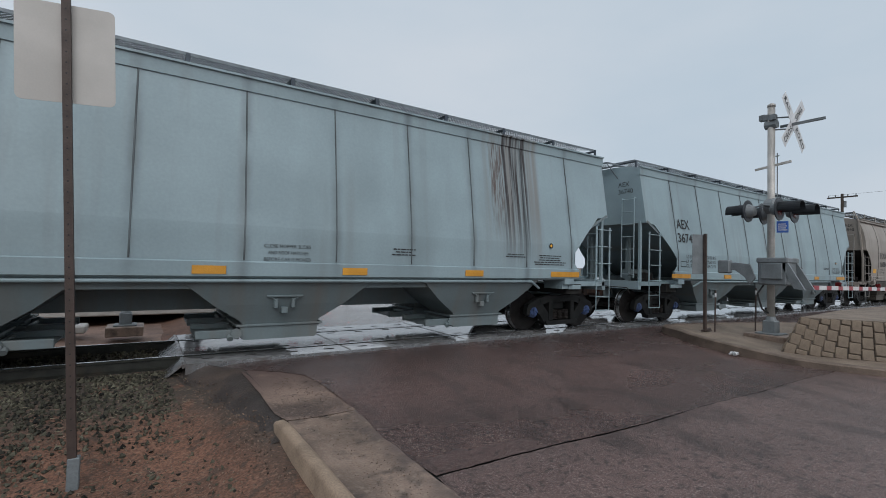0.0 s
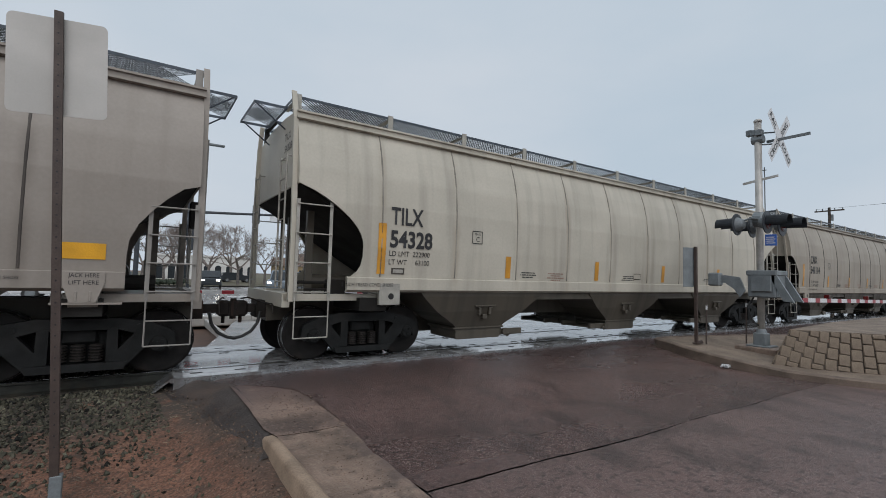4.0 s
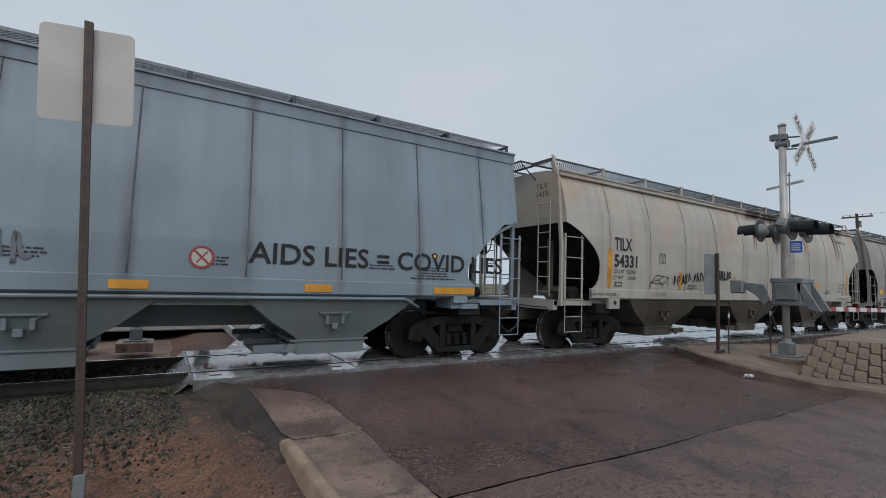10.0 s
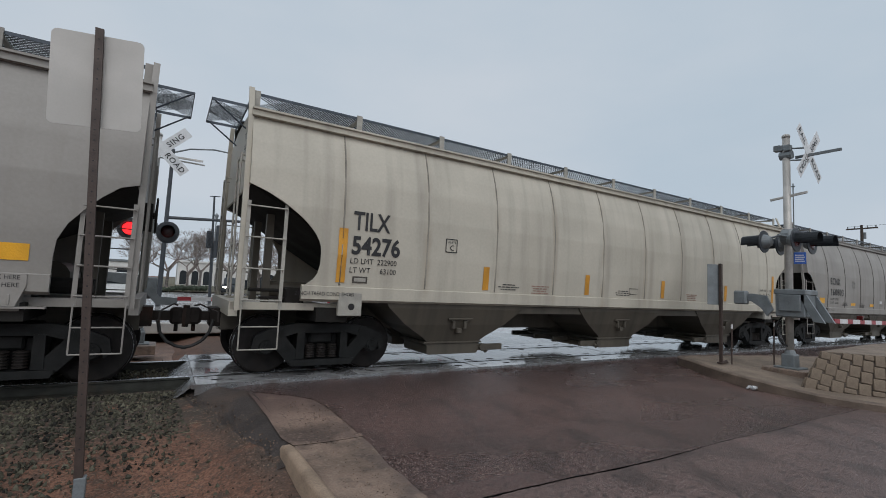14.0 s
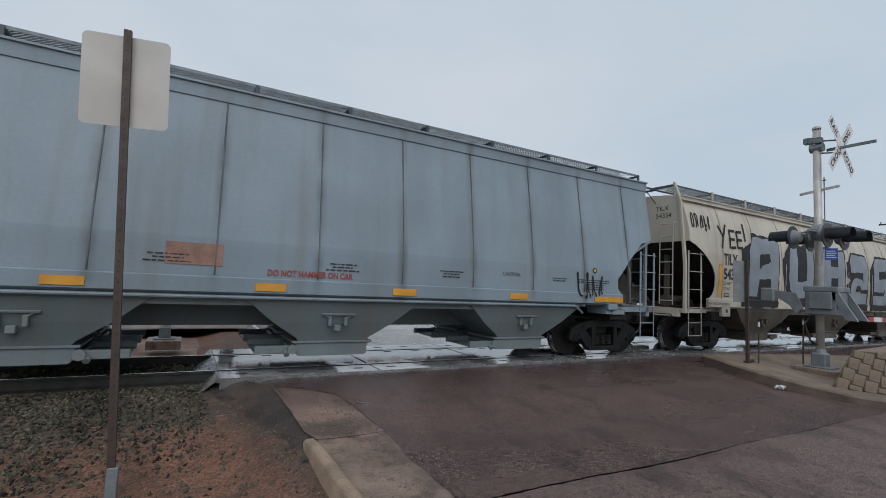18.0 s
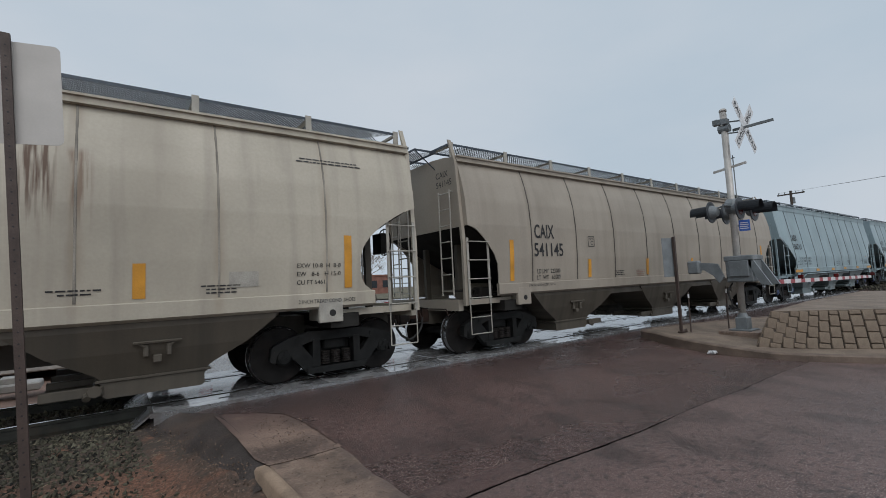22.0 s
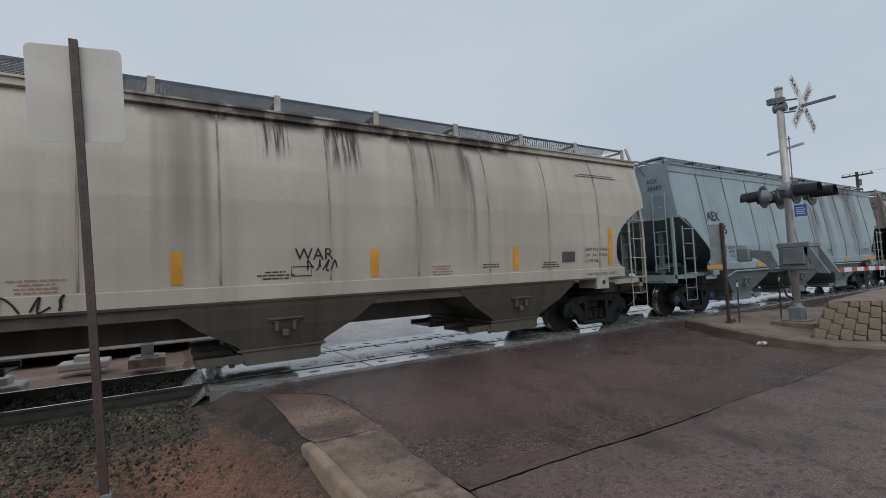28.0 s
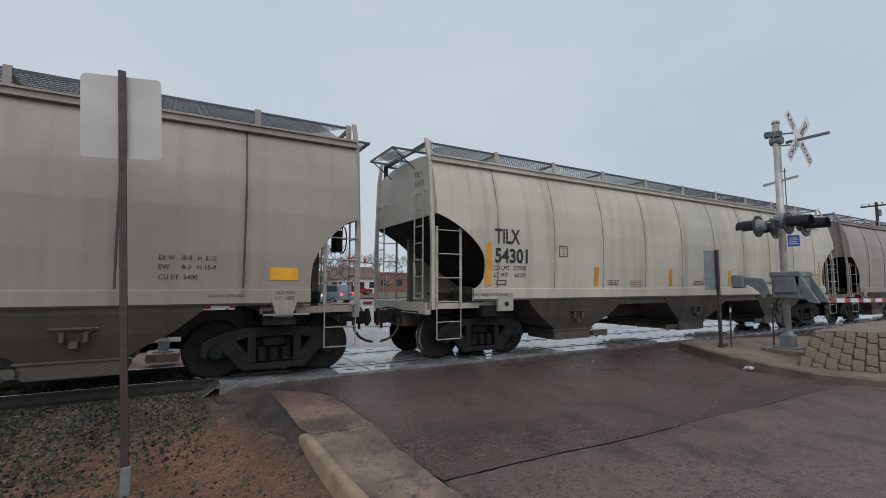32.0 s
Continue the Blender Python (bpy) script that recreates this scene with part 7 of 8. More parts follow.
def crossing_mast(name, x, y, z, face, height, words, lit, hood=0.42):
    m = empty(name, pose(x, y, z), words, "crossing signal", "crossing signals")
    bm = bmesh.new()
    rod(bm, (0, 0, 0.3), (0, 0, height), 0.075, 16)
    disc_stack(bm, (0, 0, height), (0, 0, 1), [(0, 0.085), (0.05, 0.085), (0.08, 0.05)], 14)
    smooth(part("mast", bm, M_ALU, m, "dull aluminium mast"))
    bm = bmesh.new()
    rbox(bm, -0.13, 0.13, -0.13, 0.13, 0.02, 0.34, 0.02)
    disc_stack(bm, (0, 0, 0.33), (0, 0, 1), [(0, 0.12), (0.06, 0.10), (0.10, 0.085)], 14)
    rbox(bm, -0.24, 0.24, -0.24, 0.24, 0.02, 0.06, 0.01)
    part("junction_base", bm, M_SIGGREY, m, "square grey junction box base")
    bm = bmesh.new()
    rbox(bm, -0.38, 0.38, -0.42, 0.42, -0.2, 0.025, 0.015)
    part("footing", bm, M_CONC, m, "concrete footing")
    bm = bmesh.new()
    rod(bm, (-0.48, 0, 2.98), (0.48, 0, 2.98), 0.03, 8)
    disc_stack(bm, (0, -0.11, 2.98), (0, 1, 0), [(0, 0.16), (0.03, 0.19), (0.19, 0.19), (0.22, 0.16)], 16)
    for s in (-1, 1):
        for e in (-0.40, 0.40):
            rod(bm, (e, 0, 2.98), (e, s * 0.17, 2.94), 0.022, 8)
    part("light_crossarm", bm, M_SIGGREY, m)
    for s in (-1, 1):
        for e in (-0.40, 0.40):
            signal_light(m, e, s * 0.30, 2.86, s, lit == e and s == face, hood)
    crossbuck(m, 0.30 if x > 5 else 0.10, face * 0.34, height - 0.40, face)
    bm = bmesh.new()
    for dz in (-0.14, 0.14):
        rod(bm, (0.0, 0.0, height - 0.40 + dz), (0.26 if x > 5 else 0.06, face * 0.33, height - 0.40 + dz), 0.018, 6)
    rod(bm, (0, -0.12, height - 0.42), (0, 0.12, height - 0.42), 0.10, 10)
    part("crossbuck_bracket", bm, M_SIGGREY, m)
    return m


mast = crossing_mast("crossing_signal", 12.25, -3.98, 0.05, -1, 5.32, "aluminium crossing signal mast with lights and crossbuck", None)
bm = bmesh.new()
box(bm, -0.02, 0.02, -0.40, 0.34, 3.90, 3.95)
bmesh.ops.rotate(bm, verts=bm.verts, cent=(0, 0, 3.92), matrix=Matrix.Rotation(radians(-7), 3, "X"))
part("cross_bar", bm, M_ALU, mast)
bm = bmesh.new()
box(bm, 0.20, 0.24, -0.95, -0.10, 4.84, 4.90)
for i in range(3):
    rbox(bm, -0.12 + 0.05 * i, 0.02 + 0.05 * i, -0.12 + 0.12 * i, 0.02 + 0.12 * i, 4.98 + 0.03 * i, 5.12 + 0.03 * i, 0.012)
part("bell_and_bracket", bm, M_SIGGREY, mast, "grey bell and clamp")
bm = bmesh.new()
rod(bm, (0.16, -0.06, 3.0), (0.16, -0.06, 4.25), 0.012, 6)
rod(bm, (0.16, -0.10, 4.18), (0.16, -0.02, 4.18), 0.012, 6)
part("conduit", bm, M_SIGGREY, mast)
bm = bmesh.new()
rbox(bm, 0.10, 0.32, -0.105, -0.095, 2.36, 2.62, 0.004)
bl = part("notice_plate", bm, M_SIGNBLUE, mast, "small blue notice plate", pose(0, 0, 0, 0, 0, -69))
bm = bmesh.new()
for i in range(4):
    box(bm, 0.125, 0.295 - 0.02 * (i % 2), -0.1085, -0.106, 2.41 + 0.045 * i, 2.43 + 0.045 * i)
part("fine_print", bm, M_SIGNWHITE, bl, "unreadable white lines")
# gate machine
bm = bmesh.new()
rbox(bm, -0.30, 0.28, -0.42, 0.16, 1.16, 1.74, 0.03)
rbox(bm, -0.32, 0.30, -0.44, 0.18, 1.66, 1.78, 0.02)
gm = part("gate_machine", bm, M_SIGGREY, mast, "grey cast gate machine case")
bm = bmesh.new()
rbox(bm, -0.36, -0.30, -0.34, 0.06, 1.30, 1.66, 0.01)
rod(bm, (-0.37, -0.1, 1.5), (-0.34, -0.1, 1.5), 0.05, 8)
part("access_door", bm, M_SIGGREY, gm)
bm = bmesh.new()
prism(bm, [(0.18, 1.30), (0.30, 1.62), (0.62, 1.66), (0.92, 1.62), (0.92, 1.48), (0.62, 1.48), (0.42, 1.34), (0.30, 1.16)], -0.36, -0.30, "x")
rbox(bm, -0.44, -0.26, 0.70, 0.98, 1.40, 1.72, 0.03)
part("counterweight_arm", bm, M_SIGGREY, gm, "grey counterweight arm")
bm = bmesh.new()
prism(bm, [(-0.40, 1.72), (-0.25, 1.74), (-0.55, 1.10), (-0.75, 1.08)], 0.20, 0.27, "x")
part("gate_yoke", bm, M_SIGGREY, gm, "grey arm carrier")
bm = bmesh.new()
prism(bm, [(-0.40, 1.72), (-0.25, 1.74), (-0.55, 1.10), (-0.75, 1.08)], -0.30, -0.24, "x")
part("gate_yoke", bm, M_SIGGREY, gm, "grey arm carrier")
bm = bmesh.new()
tube(bm, [(-0.08, 0.12, 1.15), (-0.2, 0.2, 0.95), (-0.16, 0.12, 0.6), (-0.05, 0.02, 0.5)], 0.02, 6)
part("conduit", bm, M_RUBBER, mast)


def gate_arm(parent, p, q, stripes, depth=0.10):
    """A lowered gate arm of alternating red and white pieces."""
    p, q = Vector(p), Vector(q)
    for i in range(stripes):
        c0, c1 = (i, i + 0.8) if i % 2 == 0 else (i - 0.2, i + 1)
        a, b = p + (q - p) * c0 / stripes, p + (q - p) * c1 / stripes
        bm = bmesh.new()
        v = []
        for c in (a, b):
            for dy, dz in ((-0.02, -depth / 2), (0.02, -depth / 2), (0.02, depth / 2), (-0.02, depth / 2)):
                v.append(bm.verts.new((c.x, c.y + dy, c.z + dz)))
        for f in ((0, 1, 2, 3), (7, 6, 5, 4), (0, 4, 5, 1), (1, 5, 6, 2), (2, 6, 7, 3), (3, 7, 4, 0)):
            bm.faces.new([v[k] for k in f])
        part("arm_stripe", bm, M_RED if i % 2 == 0 else M_SIGNWHITE, parent, "red reflective stripe" if i % 2 == 0 else "white reflective stripe")


gate_arm(mast, (0.75, -0.55, 1.12), (10.5, -0.35, 0.98), 24)
bm = bmesh.new()
for f in (0.18, 0.5, 0.95):
    x = 0.75 + 9.75 * f
    rbox(bm, x - 0.04, x + 0.04, -0.56, -0.44, 1.16 - 0.14 * f, 1.27 - 0.14 * f, 0.01)
part("arm_lamp", bm, M_REDDARK, mast, "small red gate arm lamps")

# the far crossing signal, facing the other way but with its back lights to us
far = crossing_mast("crossing_signal", -0.30, 5.0, -0.25, -1, 5.35, "white crossing signal mast beyond the train, one lamp lit red", -0.40, 0.34)
bm = bmesh.new()
rbox(bm, -0.28, 0.28, -0.20, 0.40, 1.16, 1.70, 0.03)
gm = part("gate_machine", bm, M_SIGGREY, far, "grey cast gate machine case")
bm = bmesh.new()
prism(bm, [(-0.95, 1.60), (-0.85, 1.78), (-0.2, 1.76), (0.15, 1.55), (0.35, 1.22), (0.75, 1.20), (0.75, 1.02), (0.30, 1.02), (0.02, 1.36), (-0.3, 1.50)], -0.30, -0.22)
part("counterweight_arm", bm, M_SIGGREY, gm, "grey counterweight arm")
gate_arm(far, (0.75, -0.24, 1.18), (9.3, -0.24, 1.22), 22)
bm = bmesh.new()
rod(bm, (-0.4, -0.02, 4.80), (1.1, -0.02, 4.76), 0.02, 6)
box(bm, -0.35, 1.05, -0.10, -0.06, 4.82, 4.87)
part("cross_bar", bm, M_ALU, far)


# ---- beyond the tracks ----
grid_sheet("road_beyond", [[(x, y, -0.03 - 0.02 * max(0, y - 1.4) if y < 6 else -0.12) for x in row_x(1.3 + 0.25 * max(0, y - 1.45), 90, 50)] for y in [1.46] + steps(1.8, 8.0, 0.5)], M_WETCONC, "wet pale concrete roadway beyond the crossing")
grid_sheet("cross_street", [[(x, y, -0.13) for x in [-200, -60, -20] + steps(-10, 60, 5) + [120, 300]] for y in (8.3, 14, 22, 30, 45)], M_WETCONC, "broad wet street running alongside the railway")
bm = bmesh.new()
rbox(bm, -40, 4.0, 7.9, 8.3, -0.3, 0.03, 0.03)
tagged(part("far_kerb", bm, M_KERBPALE), "pale wet kerb of the street beyond", "kerb", kind="structure")
bm = bmesh.new()
rbox(bm, 1.97, 2.07, 2.6, 8.0, -0.3, -0.055, 0.02)
tagged(part("far_kerb_side", bm, M_KERBPALE), "pale concrete kerb beside the far roadway", "kerb", kind="structure")
bm = bmesh.new()
for k in range(9):
    box(bm, -6 + 5.5 * k, -3.2 + 5.5 * k, 24.0, 24.25, -0.128, -0.124)
tagged(part("lane_marks", bm, M_SIGNWHITE), "white dashes painted along the street", "road marking", kind="structure")
grid_sheet("far_lawn", [[(x, y, -0.02) for x in (-300, -60, 0, 60, 300)] for y in (45.3, 55, 80, 120, 400)], M_GRASS, "dull winter grass past the street", "ground")
for x, y, w in ((-1.6, 5.6, 0.5), (-2.6, 3.3, 0.35)):
    bm = bmesh.new()
    rbox(bm, x - w, x + w, y - 0.35, y + 0.35, -0.42, -0.24, 0.03)
    rbox(bm, x - w * 0.4, x + w * 0.4, y - 0.2, y + 0.2, -0.25, -0.10, 0.02)
    tagged(part("concrete_footing", bm, M_KERBPALE), "pale concrete footing in the dirt by the track", "footing", "footings beyond the track")

grid_sheet("far_dirt", [[(x, y, ground_z(min(x, 0.3), y) - 0.035) for x in [-60, -25, -14] + steps(-9, 1.2, 0.4)] for y in steps(1.7, 7.9, 0.4)], M_DIRTPALE, "pale trampled reddish dirt beyond the track", "ground")

# traffic signals
M_POLE = M_SIGBLK
sig = empty("traffic_signal", pose(-0.05, 20.0, -0.15), "dark traffic signal pole with a long mast arm and lamp", "traffic signal", "traffic signals")
bm = bmesh.new()
rod(bm, (0, 0, 0), (0, 0, 8.6), 0.13, 12, 0.09)
part("pole", bm, M_POLE, sig)
bm = bmesh.new()
rod(bm, (0, 0, 4.8), (8.6, 0, 5.25), 0.09, 10, 0.06)
part("mast_arm", bm, M_POLE, sig)
bm = bmesh.new()
tube(bm, [(0, 0, 8.4), (0.8, 0, 8.75), (2.0, 0, 8.95), (3.2, 0, 8.9)], 0.045, 8)
rbox(bm, 3.0, 3.9, -0.12, 0.12, 8.82, 8.94, 0.03)
rod(bm, (2.95, 0, 8.95), (2.95, 0, 9.3), 0.02, 6)
part("street_lamp_arm", bm, M_SIGGREY, sig)


def signal_head(parent, x, z, y=0.0, lit=None, turn=0):
    bm = bmesh.new()
    rbox(bm, -0.2, 0.2, -0.12, 0.12, -0.55, 0.55, 0.03)
    hd = part("signal_head", bm, M_SIGBLK, parent, "black three-lamp signal head", pose(x, y, z, 0, 0, turn))
    for k in range(3):
        bm = bmesh.new()
        disc_stack(bm, (0, -0.12, 0.34 - 0.34 * k), (0, -1, 0), [(0, 0.13), (0.12, 0.13), (0.12, 0.11), (0.02, 0.10)], 14)
        part("signal_lens", bm, M_TAILLAMP if lit == k else M_SIGBLK, hd)


signal_head(sig, 5.8, 5.1, 0.0, None, 180)
signal_head(sig, 7.9, 5.2, 0.0, None, 90)
bm = bmesh.new()
box(bm, 6.6, 7.5, -0.02, 0.02, 4.75, 5.1)
part("street_name_plate", bm, M_SIGNWHITE, sig, "small pale street plate")
sig2 = empty("traffic_signal", pose(2.7, 24.0, -0.15), "slim dark pole with side-mounted signal heads", "traffic signal", "traffic signals")
bm = bmesh.new()
rod(bm, (0, 0, 0), (-0.25, 0, 6.9), 0.10, 10, 0.06)
rod(bm, (-0.5, 0, 6.9), (0.1, 0, 6.95), 0.03, 6)
part("pole", bm, M_POLE, sig2)
signal_head(sig2, 0.15, 4.5, 0, None, 90)
signal_head(sig2, 0.12, 3.5, 0, None, 60)
signal_head(sig2, -0.3, 4.1, 0, None, 0)
sig3 = empty("traffic_signal", pose(27.0, 60.0, -0.15), "far traffic signal with red lamps on its arm", "traffic signal", "traffic signals")
bm = bmesh.new()
rod(bm, (0, 0, 0), (0, 0, 7.5), 0.12, 10, 0.09)
rod(bm, (0, 0, 5.2), (-9.5, 0, 5.9), 0.09, 8, 0.06)
part("pole", bm, M_POLE, sig3)
for x in (-9.0, -4.3, -1.8):
    signal_head(sig3, x, 5.75, -0.15, 0)


def lamp_post(x, y, h):
    ob = empty("street_lamp", pose(x, y, -0.1), "grey street lamp post beside the street", "street lamp", "street lamps")
    bm = bmesh.new()
    rod(bm, (0, 0, 0), (0, 0, h), 0.09, 10, 0.05)
    part("pole", bm, M_SIGGREY, ob)
    bm = bmesh.new()
    disc_stack(bm, (0, 0, h), (0, 0, 1), [(0, 0.10), (0.35, 0.22), (0.45, 0.18), (0.6, 0.05)], 10)
    part("lantern", bm, M_SIGGREY, ob)


lamp_post(4.4, 46.0, 8.0)
lamp_post(19.5, 66.0, 5.5)


# bare trees
def tree_meshes(seed, h):
    rng = random.Random(seed)
    tr, cr = bmesh.new(), bmesh.new()

    def grow(p, d, L, r, depth):
        q = p + d * L
        bm = tr if depth == 0 else cr
        rod(bm, p, q, r, 6 if depth < 2 else 4, r * 0.7)
        if depth >= 7:
            return
        n = 2 if depth in (1, 3) else 3
        for k in range(n + (1 if depth == 0 else 0)):
            ax = Vector((rng.uniform(-1, 1), rng.uniform(-1, 1), rng.uniform(-0.3, 0.6)))
            nd = (d * (0.75 if depth else 0.55) + ax.normalized() * rng.uniform(0.45, 0.85)).normalized()
            nd.z = nd.z * 0.85 + 0.10
            grow(p + d * L * rng.uniform(0.75, 1.0), nd.normalized(), L * rng.uniform(0.62, 0.85), max(0.0075, r * 0.60), depth + 1)

    grow(Vector((0, 0, 0)), Vector((rng.uniform(-0.1, 0.1), 0, 1)).normalized(), h * 0.24, h * 0.019, 0)
    return tr, cr


TREES = []
for s in (3, 8, 14):
    tr, cr = tree_meshes(s, 6.5)
    ob = empty("bare_tree", pose(0, 0, -10), "bare winter tree with a spreading twiggy crown", "tree", "bare trees")
    part("trunk", tr, M_BARK, ob)
    part("crown", cr, M_TWIG, ob, "fine bare twigs")
    TREES.append(ob)
spots = [(8.9, 68, 1.05), (3.2, 70, 0.95), (13.6, 72, 1.0), (18.2, 74, 0.9), (22.5, 71, 1.05), (28.5, 76, 0.95), (-3.0, 72, 1.0), (-8.5, 69, 1.1), (35, 74, 1.0), (-15, 71, 1.0), (44, 80, 1.1), (0.5, 88, 1.2), (6.0, 92, 1.2), (16, 95, 1.3)]
for i, (x, y, s) in enumerate(spots):
    x, y, s = 0.75 * x, 0.75 * (y + 8.7) - 8.7, 1.45 * s
    src = TREES[i % 3]
    if i < 3:
        src.matrix_basis = pose(x, y, -0.15, 0, 0, 40 * i) @ Matrix.Scale(s, 4)
        src.scale = (s, s, s)
    else:
        ob = copy_thing(src, pose(x, y, -0.15, 0, 0, 77 * i))
        ob.scale = (s, s, s)
stones("hedge", 2600, lambda r: (r.uniform(-30, 4), r.uniform(46, 47), True), 0.22, M_HEDGE, "low dark evergreen hedge", 15, 0.6)


# buildings across the street
def building(name, x0, x1, y0, y1, h, wall_m, roof_m, label, windows, roof_h=0.0, arches=False):
    ob = empty(name, pose((x0 + x1) / 2, (y0 + y1) / 2, -0.1), label, "building", "far buildings")
    cx, cy = (x0 + x1) / 2, (y0 + y1) / 2
    bm = bmesh.new()
    box(bm, x0 - cx, x1 - cx, y0 - cy, y1 - cy, 0, h)
    part("wall", bm, wall_m, ob)
    bm = bmesh.new()
    if roof_h:
        prism(bm, [(y0 - cy - 0.5, h), (y1 - cy + 0.5, h), (0, h + roof_h)], x0 - cx - 0.4, x1 - cx + 0.4, "x")
    else:
        box(bm, x0 - cx - 0.2, x1 - cx + 0.2, y0 - cy - 0.2, y1 - cy + 0.2, h, h + 0.35)
    part("roof", bm, roof_m, ob)
    for k in range(windows):
        xa = x0 - cx + (x1 - x0) * (k + 0.22) / windows
        xb = x0 - cx + (x1 - x0) * (k + 0.78) / windows
        bm = bmesh.new()
        if arches:
            r = (xb - xa) / 2
            pts = [(xa, 0.2), (xb, 0.2)] + [((xa + xb) / 2 + r * math.cos(math.pi * i / 8), h * 0.55 + r * 0.8 * math.sin(math.pi * i / 8)) for i in range(9)]
            prism(bm, pts, y0 - cy - 0.05, y0 - cy + 0.02)
        else:
            box(bm, xa, xb, y0 - cy - 0.05, y0 - cy + 0.02, h * 0.35, h * 0.75)
        part("window", bm, M_GLASSDARK, ob)
    return ob


building("white_building", 2.0, 19.0, 86, 98, 4.2, M_STUCCO, M_STUCCO, "long low white stucco building with arched openings", 9, 0, True)
building("white_shed", -24, -4, 82, 94, 3.6, M_STUCCO, M_SIGGREY, "plain white flat-roofed building", 6)
building("brown_house", 27, 37, 84, 93, 3.2, M_STUCCO, M_BROWNROOF, "pale house with a brown pitched roof", 4, 2.6)
building("brick_store", 31, 60, 96, 108, 4.6, M_BRICKFAR, M_BRICKFAR, "long red-brown brick store", 8)
building("yellow_shop", 21.5, 26.5, 78, 84, 3.0, M_BUFFFAR, M_BROWNROOF, "small buff shop with a brown roof", 3, 1.6)


# vehicles
def vehicle(name, m, body_m, label, L=4.7, W=1.85, H=1.7, lights=True, tails=False, pickup=False, group="waiting vehicles"):
    ob = empty(name, m, label, "car", group)
    h0 = 0.32
    bm = bmesh.new()
    low = [(-L / 2, h0 + 0.12), (-L / 2 + 0.1, h0), (L / 2 - 0.1, h0), (L / 2, h0 + 0.15), (L / 2, 0.85), (L / 2 - 0.15, 0.98), (L / 2 - 1.25, 1.06), (-L / 2 + 0.2, 1.06), (-L / 2, 0.95)]
    prism(bm, low, -W / 2, W / 2)
    bmesh.ops.bevel(bm, geom=bm.edges[:], offset=0.05, segments=2, affect="EDGES")
    part("body", bm, body_m, ob)
    bm = bmesh.new()
    back = -L / 2 + 0.25 if not pickup else -0.35
    pts = [(back, 1.05), (L / 2 - 1.2, 1.05), (L / 2 - 1.9, H - 0.05), (L / 2 - 2.1, H), (back + 0.25, H), (back + 0.1, H - 0.06)]
    prism(bm, pts, -W / 2 + 0.12, W / 2 - 0.12)
    bmesh.ops.bevel(bm, geom=bm.edges[:], offset=0.04, segments=2, affect="EDGES")
    part("cabin", bm, body_m, ob)
    for s in (-1, 1):
        bm = bmesh.new()
        prism(bm, [(back + 0.15, 1.10), (L / 2 - 1.42, 1.10), (L / 2 - 1.95, H - 0.10), (back + 0.28, H - 0.10)], s * (W / 2 - 0.115), s * (W / 2 - 0.10))
        part("side_glass", bm, M_GLASSDARK, ob)
    bm = bmesh.new()
    v = [bm.verts.new(p) for p in ((L / 2 - 1.17, -W / 2 + 0.2, 1.10), (L / 2 - 1.17, W / 2 - 0.2, 1.10), (L / 2 - 1.86, W / 2 - 0.25, H - 0.09), (L / 2 - 1.86, -W / 2 + 0.25, H - 0.09))]
    bm.faces.new(v)
    part("windscreen", bm, M_GLASSDARK, ob)
    for s in (-1, 1):
        for x in (-L / 2 + 0.85, L / 2 - 0.85):
            bm = bmesh.new()
            disc_stack(bm, (x, s * (W / 2 - 0.2), 0.34), (0, s, 0), [(0, 0.34), (0.19, 0.34), (0.22, 0.28), (0.22, 0.0)], 18)
            wh = part("wheel", bm, M_RUBBER, ob)
            bm = bmesh.new()
            disc_stack(bm, (x, s * (W / 2 + 0.02), 0.34), (0, s, 0), [(0, 0.20), (0.01, 0.20)], 12)
            part("rim", bm, M_SIGGREY, wh)
        bm = bmesh.new()
        rbox(bm, L / 2 - 0.02, L / 2 + 0.03, s * (W / 2 - 0.28) - 0.16, s * (W / 2 - 0.28) + 0.16, 0.72, 0.88, 0.02)
        part("headlight", bm, M_HEADLAMP if lights else M_GLASSDARK, ob)
        bm = bmesh.new()
        rbox(bm, -L / 2 - 0.03, -L / 2 + 0.02, s * (W / 2 - 0.2) - 0.12, s * (W / 2 - 0.2) + 0.12, 0.75, 1.0, 0.02)
        part("tail_light", bm, M_TAILLAMP if tails else M_REDDARK, ob)
    return ob


vehicle("dark_suv", pose(6.0, 41.0, -0.12, 0, 0, -98), M_CARDARK, "dark sport utility car facing us, headlights lit")
vehicle("white_suv", pose(-2.7, 21.5, -0.12, 0, 0, 180), M_CARWHITE, "white sport utility car stopped on the street", lights=False)
vehicle("silver_pickup", pose(10.8, 33.0, -0.12, 0, 0, -112), M_CARSILVER, "silver-blue pickup truck facing us, headlights lit", 5.4, 1.95, 1.85, pickup=True)
vehicle("grey_suv", pose(11.7, 32.5, -0.12, 0, 0, 120), M_CARSILVER, "grey sport utility car seen from behind, tail lights lit", 4.8, 1.9, 1.75, False, True)
vehicle("parked_car", pose(12.0, 64.5, -0.02, 0, 0, 5), M_CARDARK, "dark parked car near the far buildings", 4.4, 1.8, 1.45, False)
vehicle("parked_car", pose(20.0, 64.5, -0.02, 0, 0, -4), M_CARWHITE, "pale parked car near the far buildings", 4.5, 1.8, 1.5, False)
vehicle("parked_car", pose(26.0, 65.0, -0.02, 0, 0, 3), M_CARRED, "red parked car near the far buildings", 4.5, 1.8, 1.5, False, True)
passing = vehicle("passing_car", pose(-60, 29.0, -0.12), M_CARDARK, "dark sedan driving along the street beyond", 4.8, 1.85, 1.45, True, True, group="moving vehicles")
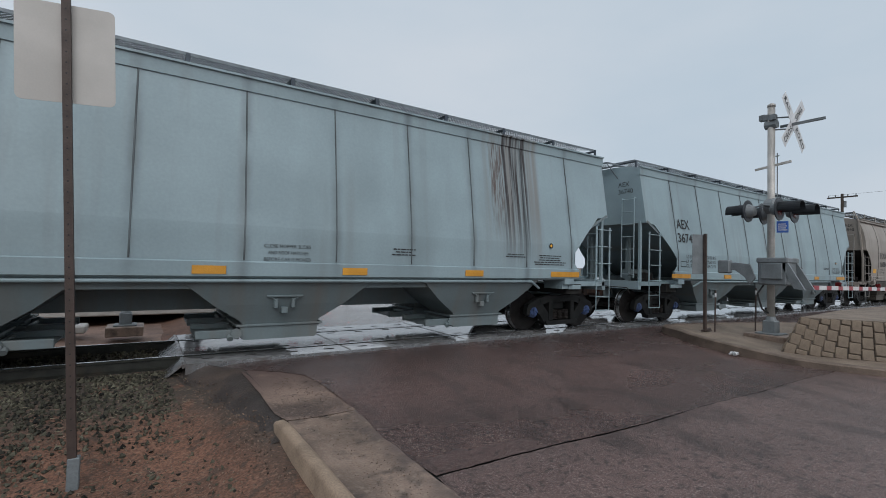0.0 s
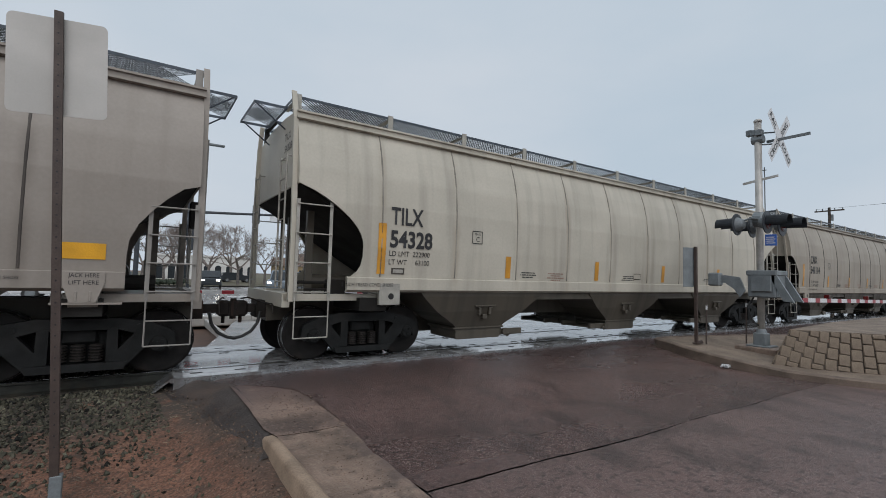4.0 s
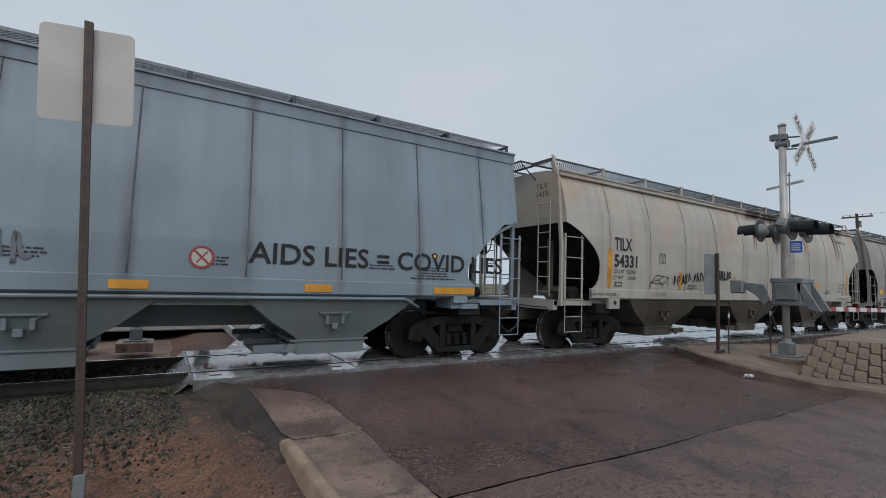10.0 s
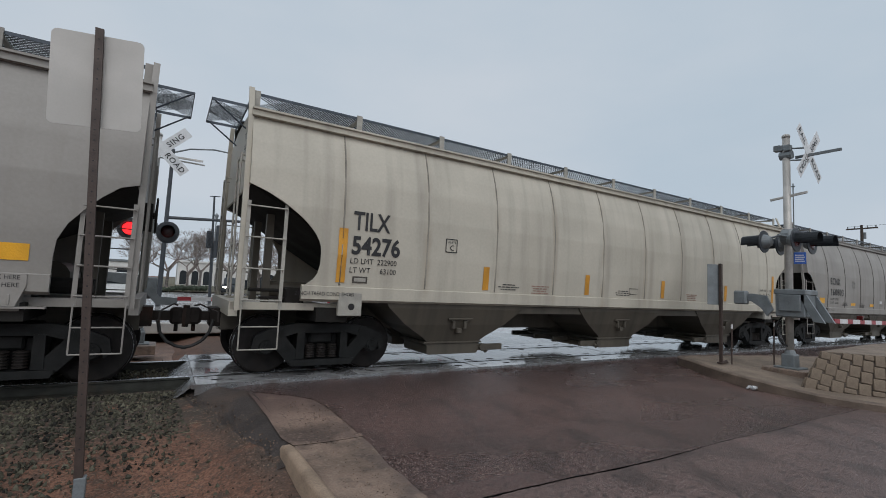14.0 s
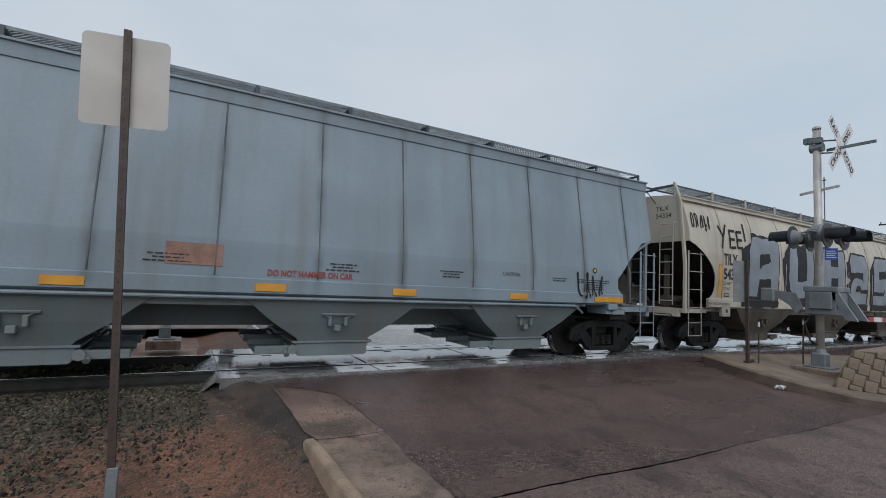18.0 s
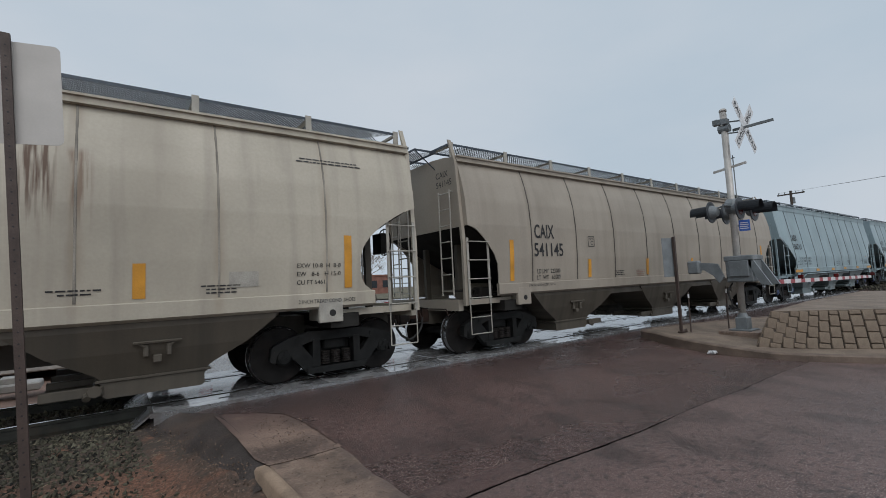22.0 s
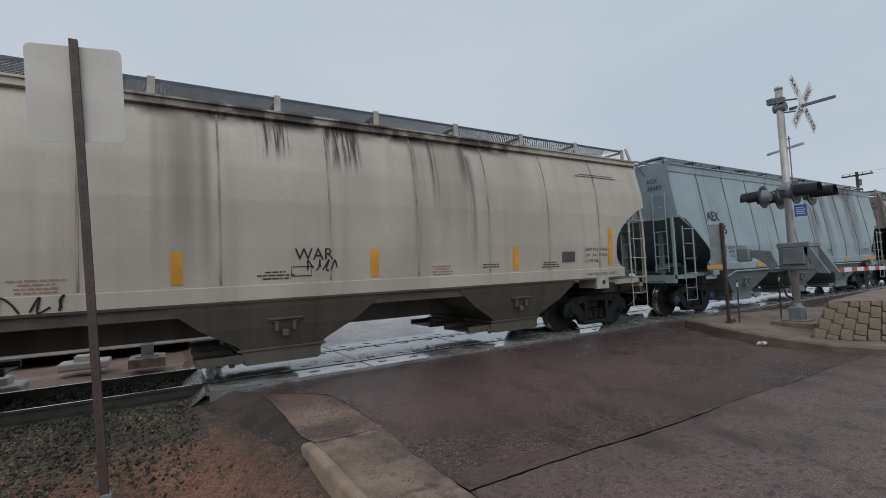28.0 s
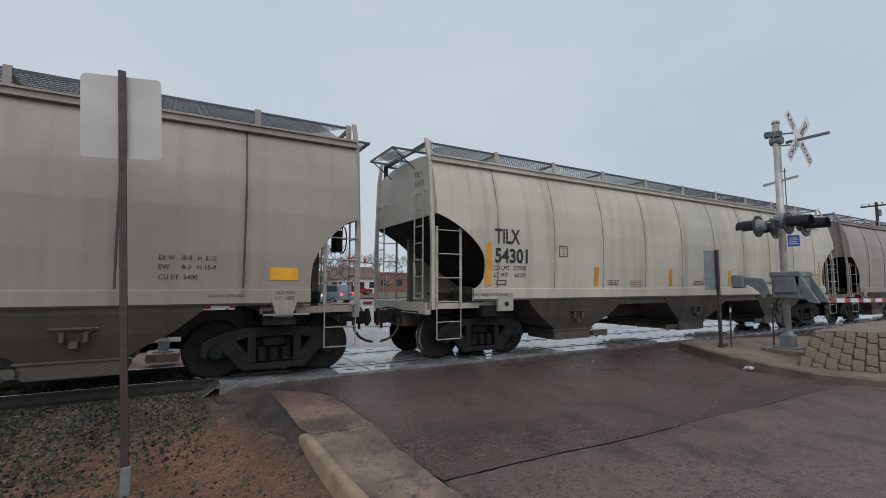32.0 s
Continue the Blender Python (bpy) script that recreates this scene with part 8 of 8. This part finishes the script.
passing2 = vehicle("passing_car", pose(60, 38.0, -0.12), M_CARWHITE, "white car driving along the street beyond", 4.7, 1.85, 1.5, True, True, group="moving vehicles")

# utility pole and wires
pole = empty("utility_pole", pose(65.5, 9.9, -0.3), "dark timber utility pole with one crossarm", "utility pole")
bm = bmesh.new()
rod(bm, (0, 0, 0), (0, 0, 10.9), 0.19, 10, 0.13)
part("pole", bm, M_WOOD, pole)
bm = bmesh.new()
box(bm, -0.06, 0.06, -1.35, 1.35, 10.45, 10.6)
part("crossarm", bm, M_WOOD, pole)
bm = bmesh.new()
rod(bm, (0.3, -0.1, 9.4), (0.3, -0.1, 10.1), 0.2, 10)
part("transformer", bm, M_SIGGREY, pole, "grey can transformer")
for y in (-1.2, -0.5, 0.6, 1.2):
    bm = bmesh.new()
    rod(bm, (0, y, 10.6), (0, y, 10.82), 0.05, 6)
    part("insulator", bm, M_SIGGREY, pole)
for k, y in enumerate((-1.2, -0.5, 0.6, 1.2)):
    bm = bmesh.new()
    a, b = Vector((65.5, 9.9 + y, 10.5)), Vector((44.0, -58.0 + y, 12.0))
    tube(bm, [tuple(a + (b - a) * i / 16 - Vector((0, 0, 1.2 * 4 * (i / 16) * (1 - i / 16)))) for i in range(17)], 0.012, 4)
    tagged(part("overhead_wire", bm, M_SIGBLK), "thin sagging overhead wire", "wire", "overhead wires")
pole2 = copy_thing(pole, pose(44.0, -58.0, 1.2))


# ---- what moves ----
def motions():
    """The train rolls by; its wheels turn."""
    times = [t / 2 for t in range(0, 65)]
    spin = [f / 30 for f in range(0, 960, 2)] + [32.0]
    turn = [(t, pose(0, 0, 0, 0, -math.degrees(rolled(t) / 0.457), 0)) for t in spin]
    for car, x0, *_ in CARS:
        walk(car, [(t, pose(x0 - rolled(t), 0, 0)) for t in times])
    # cars on the street beyond pass between the coupled wagons
    walk(passing, [(t, pose(3.5 + 7.0 * (t - 12.3), 29.0, -0.12)) for t in (0, 8, 16, 24, 32)])
    walk(passing2, [(t, pose(4.0 - 8.0 * (t - 20.5), 34.5, -0.12, 0, 0, 180)) for t in (0, 8, 16, 24, 32)])
    for car, *_ in CARS:
        for truck in car.children:
            if not truck.name.startswith("truck"):
                continue
            for ws in truck.children:
                if ws.name.startswith("wheelset"):
                    at = Matrix.Translation(ws.matrix_basis.translation)
                    walk(ws, [(t, at @ m) for t, m in turn])


motions()
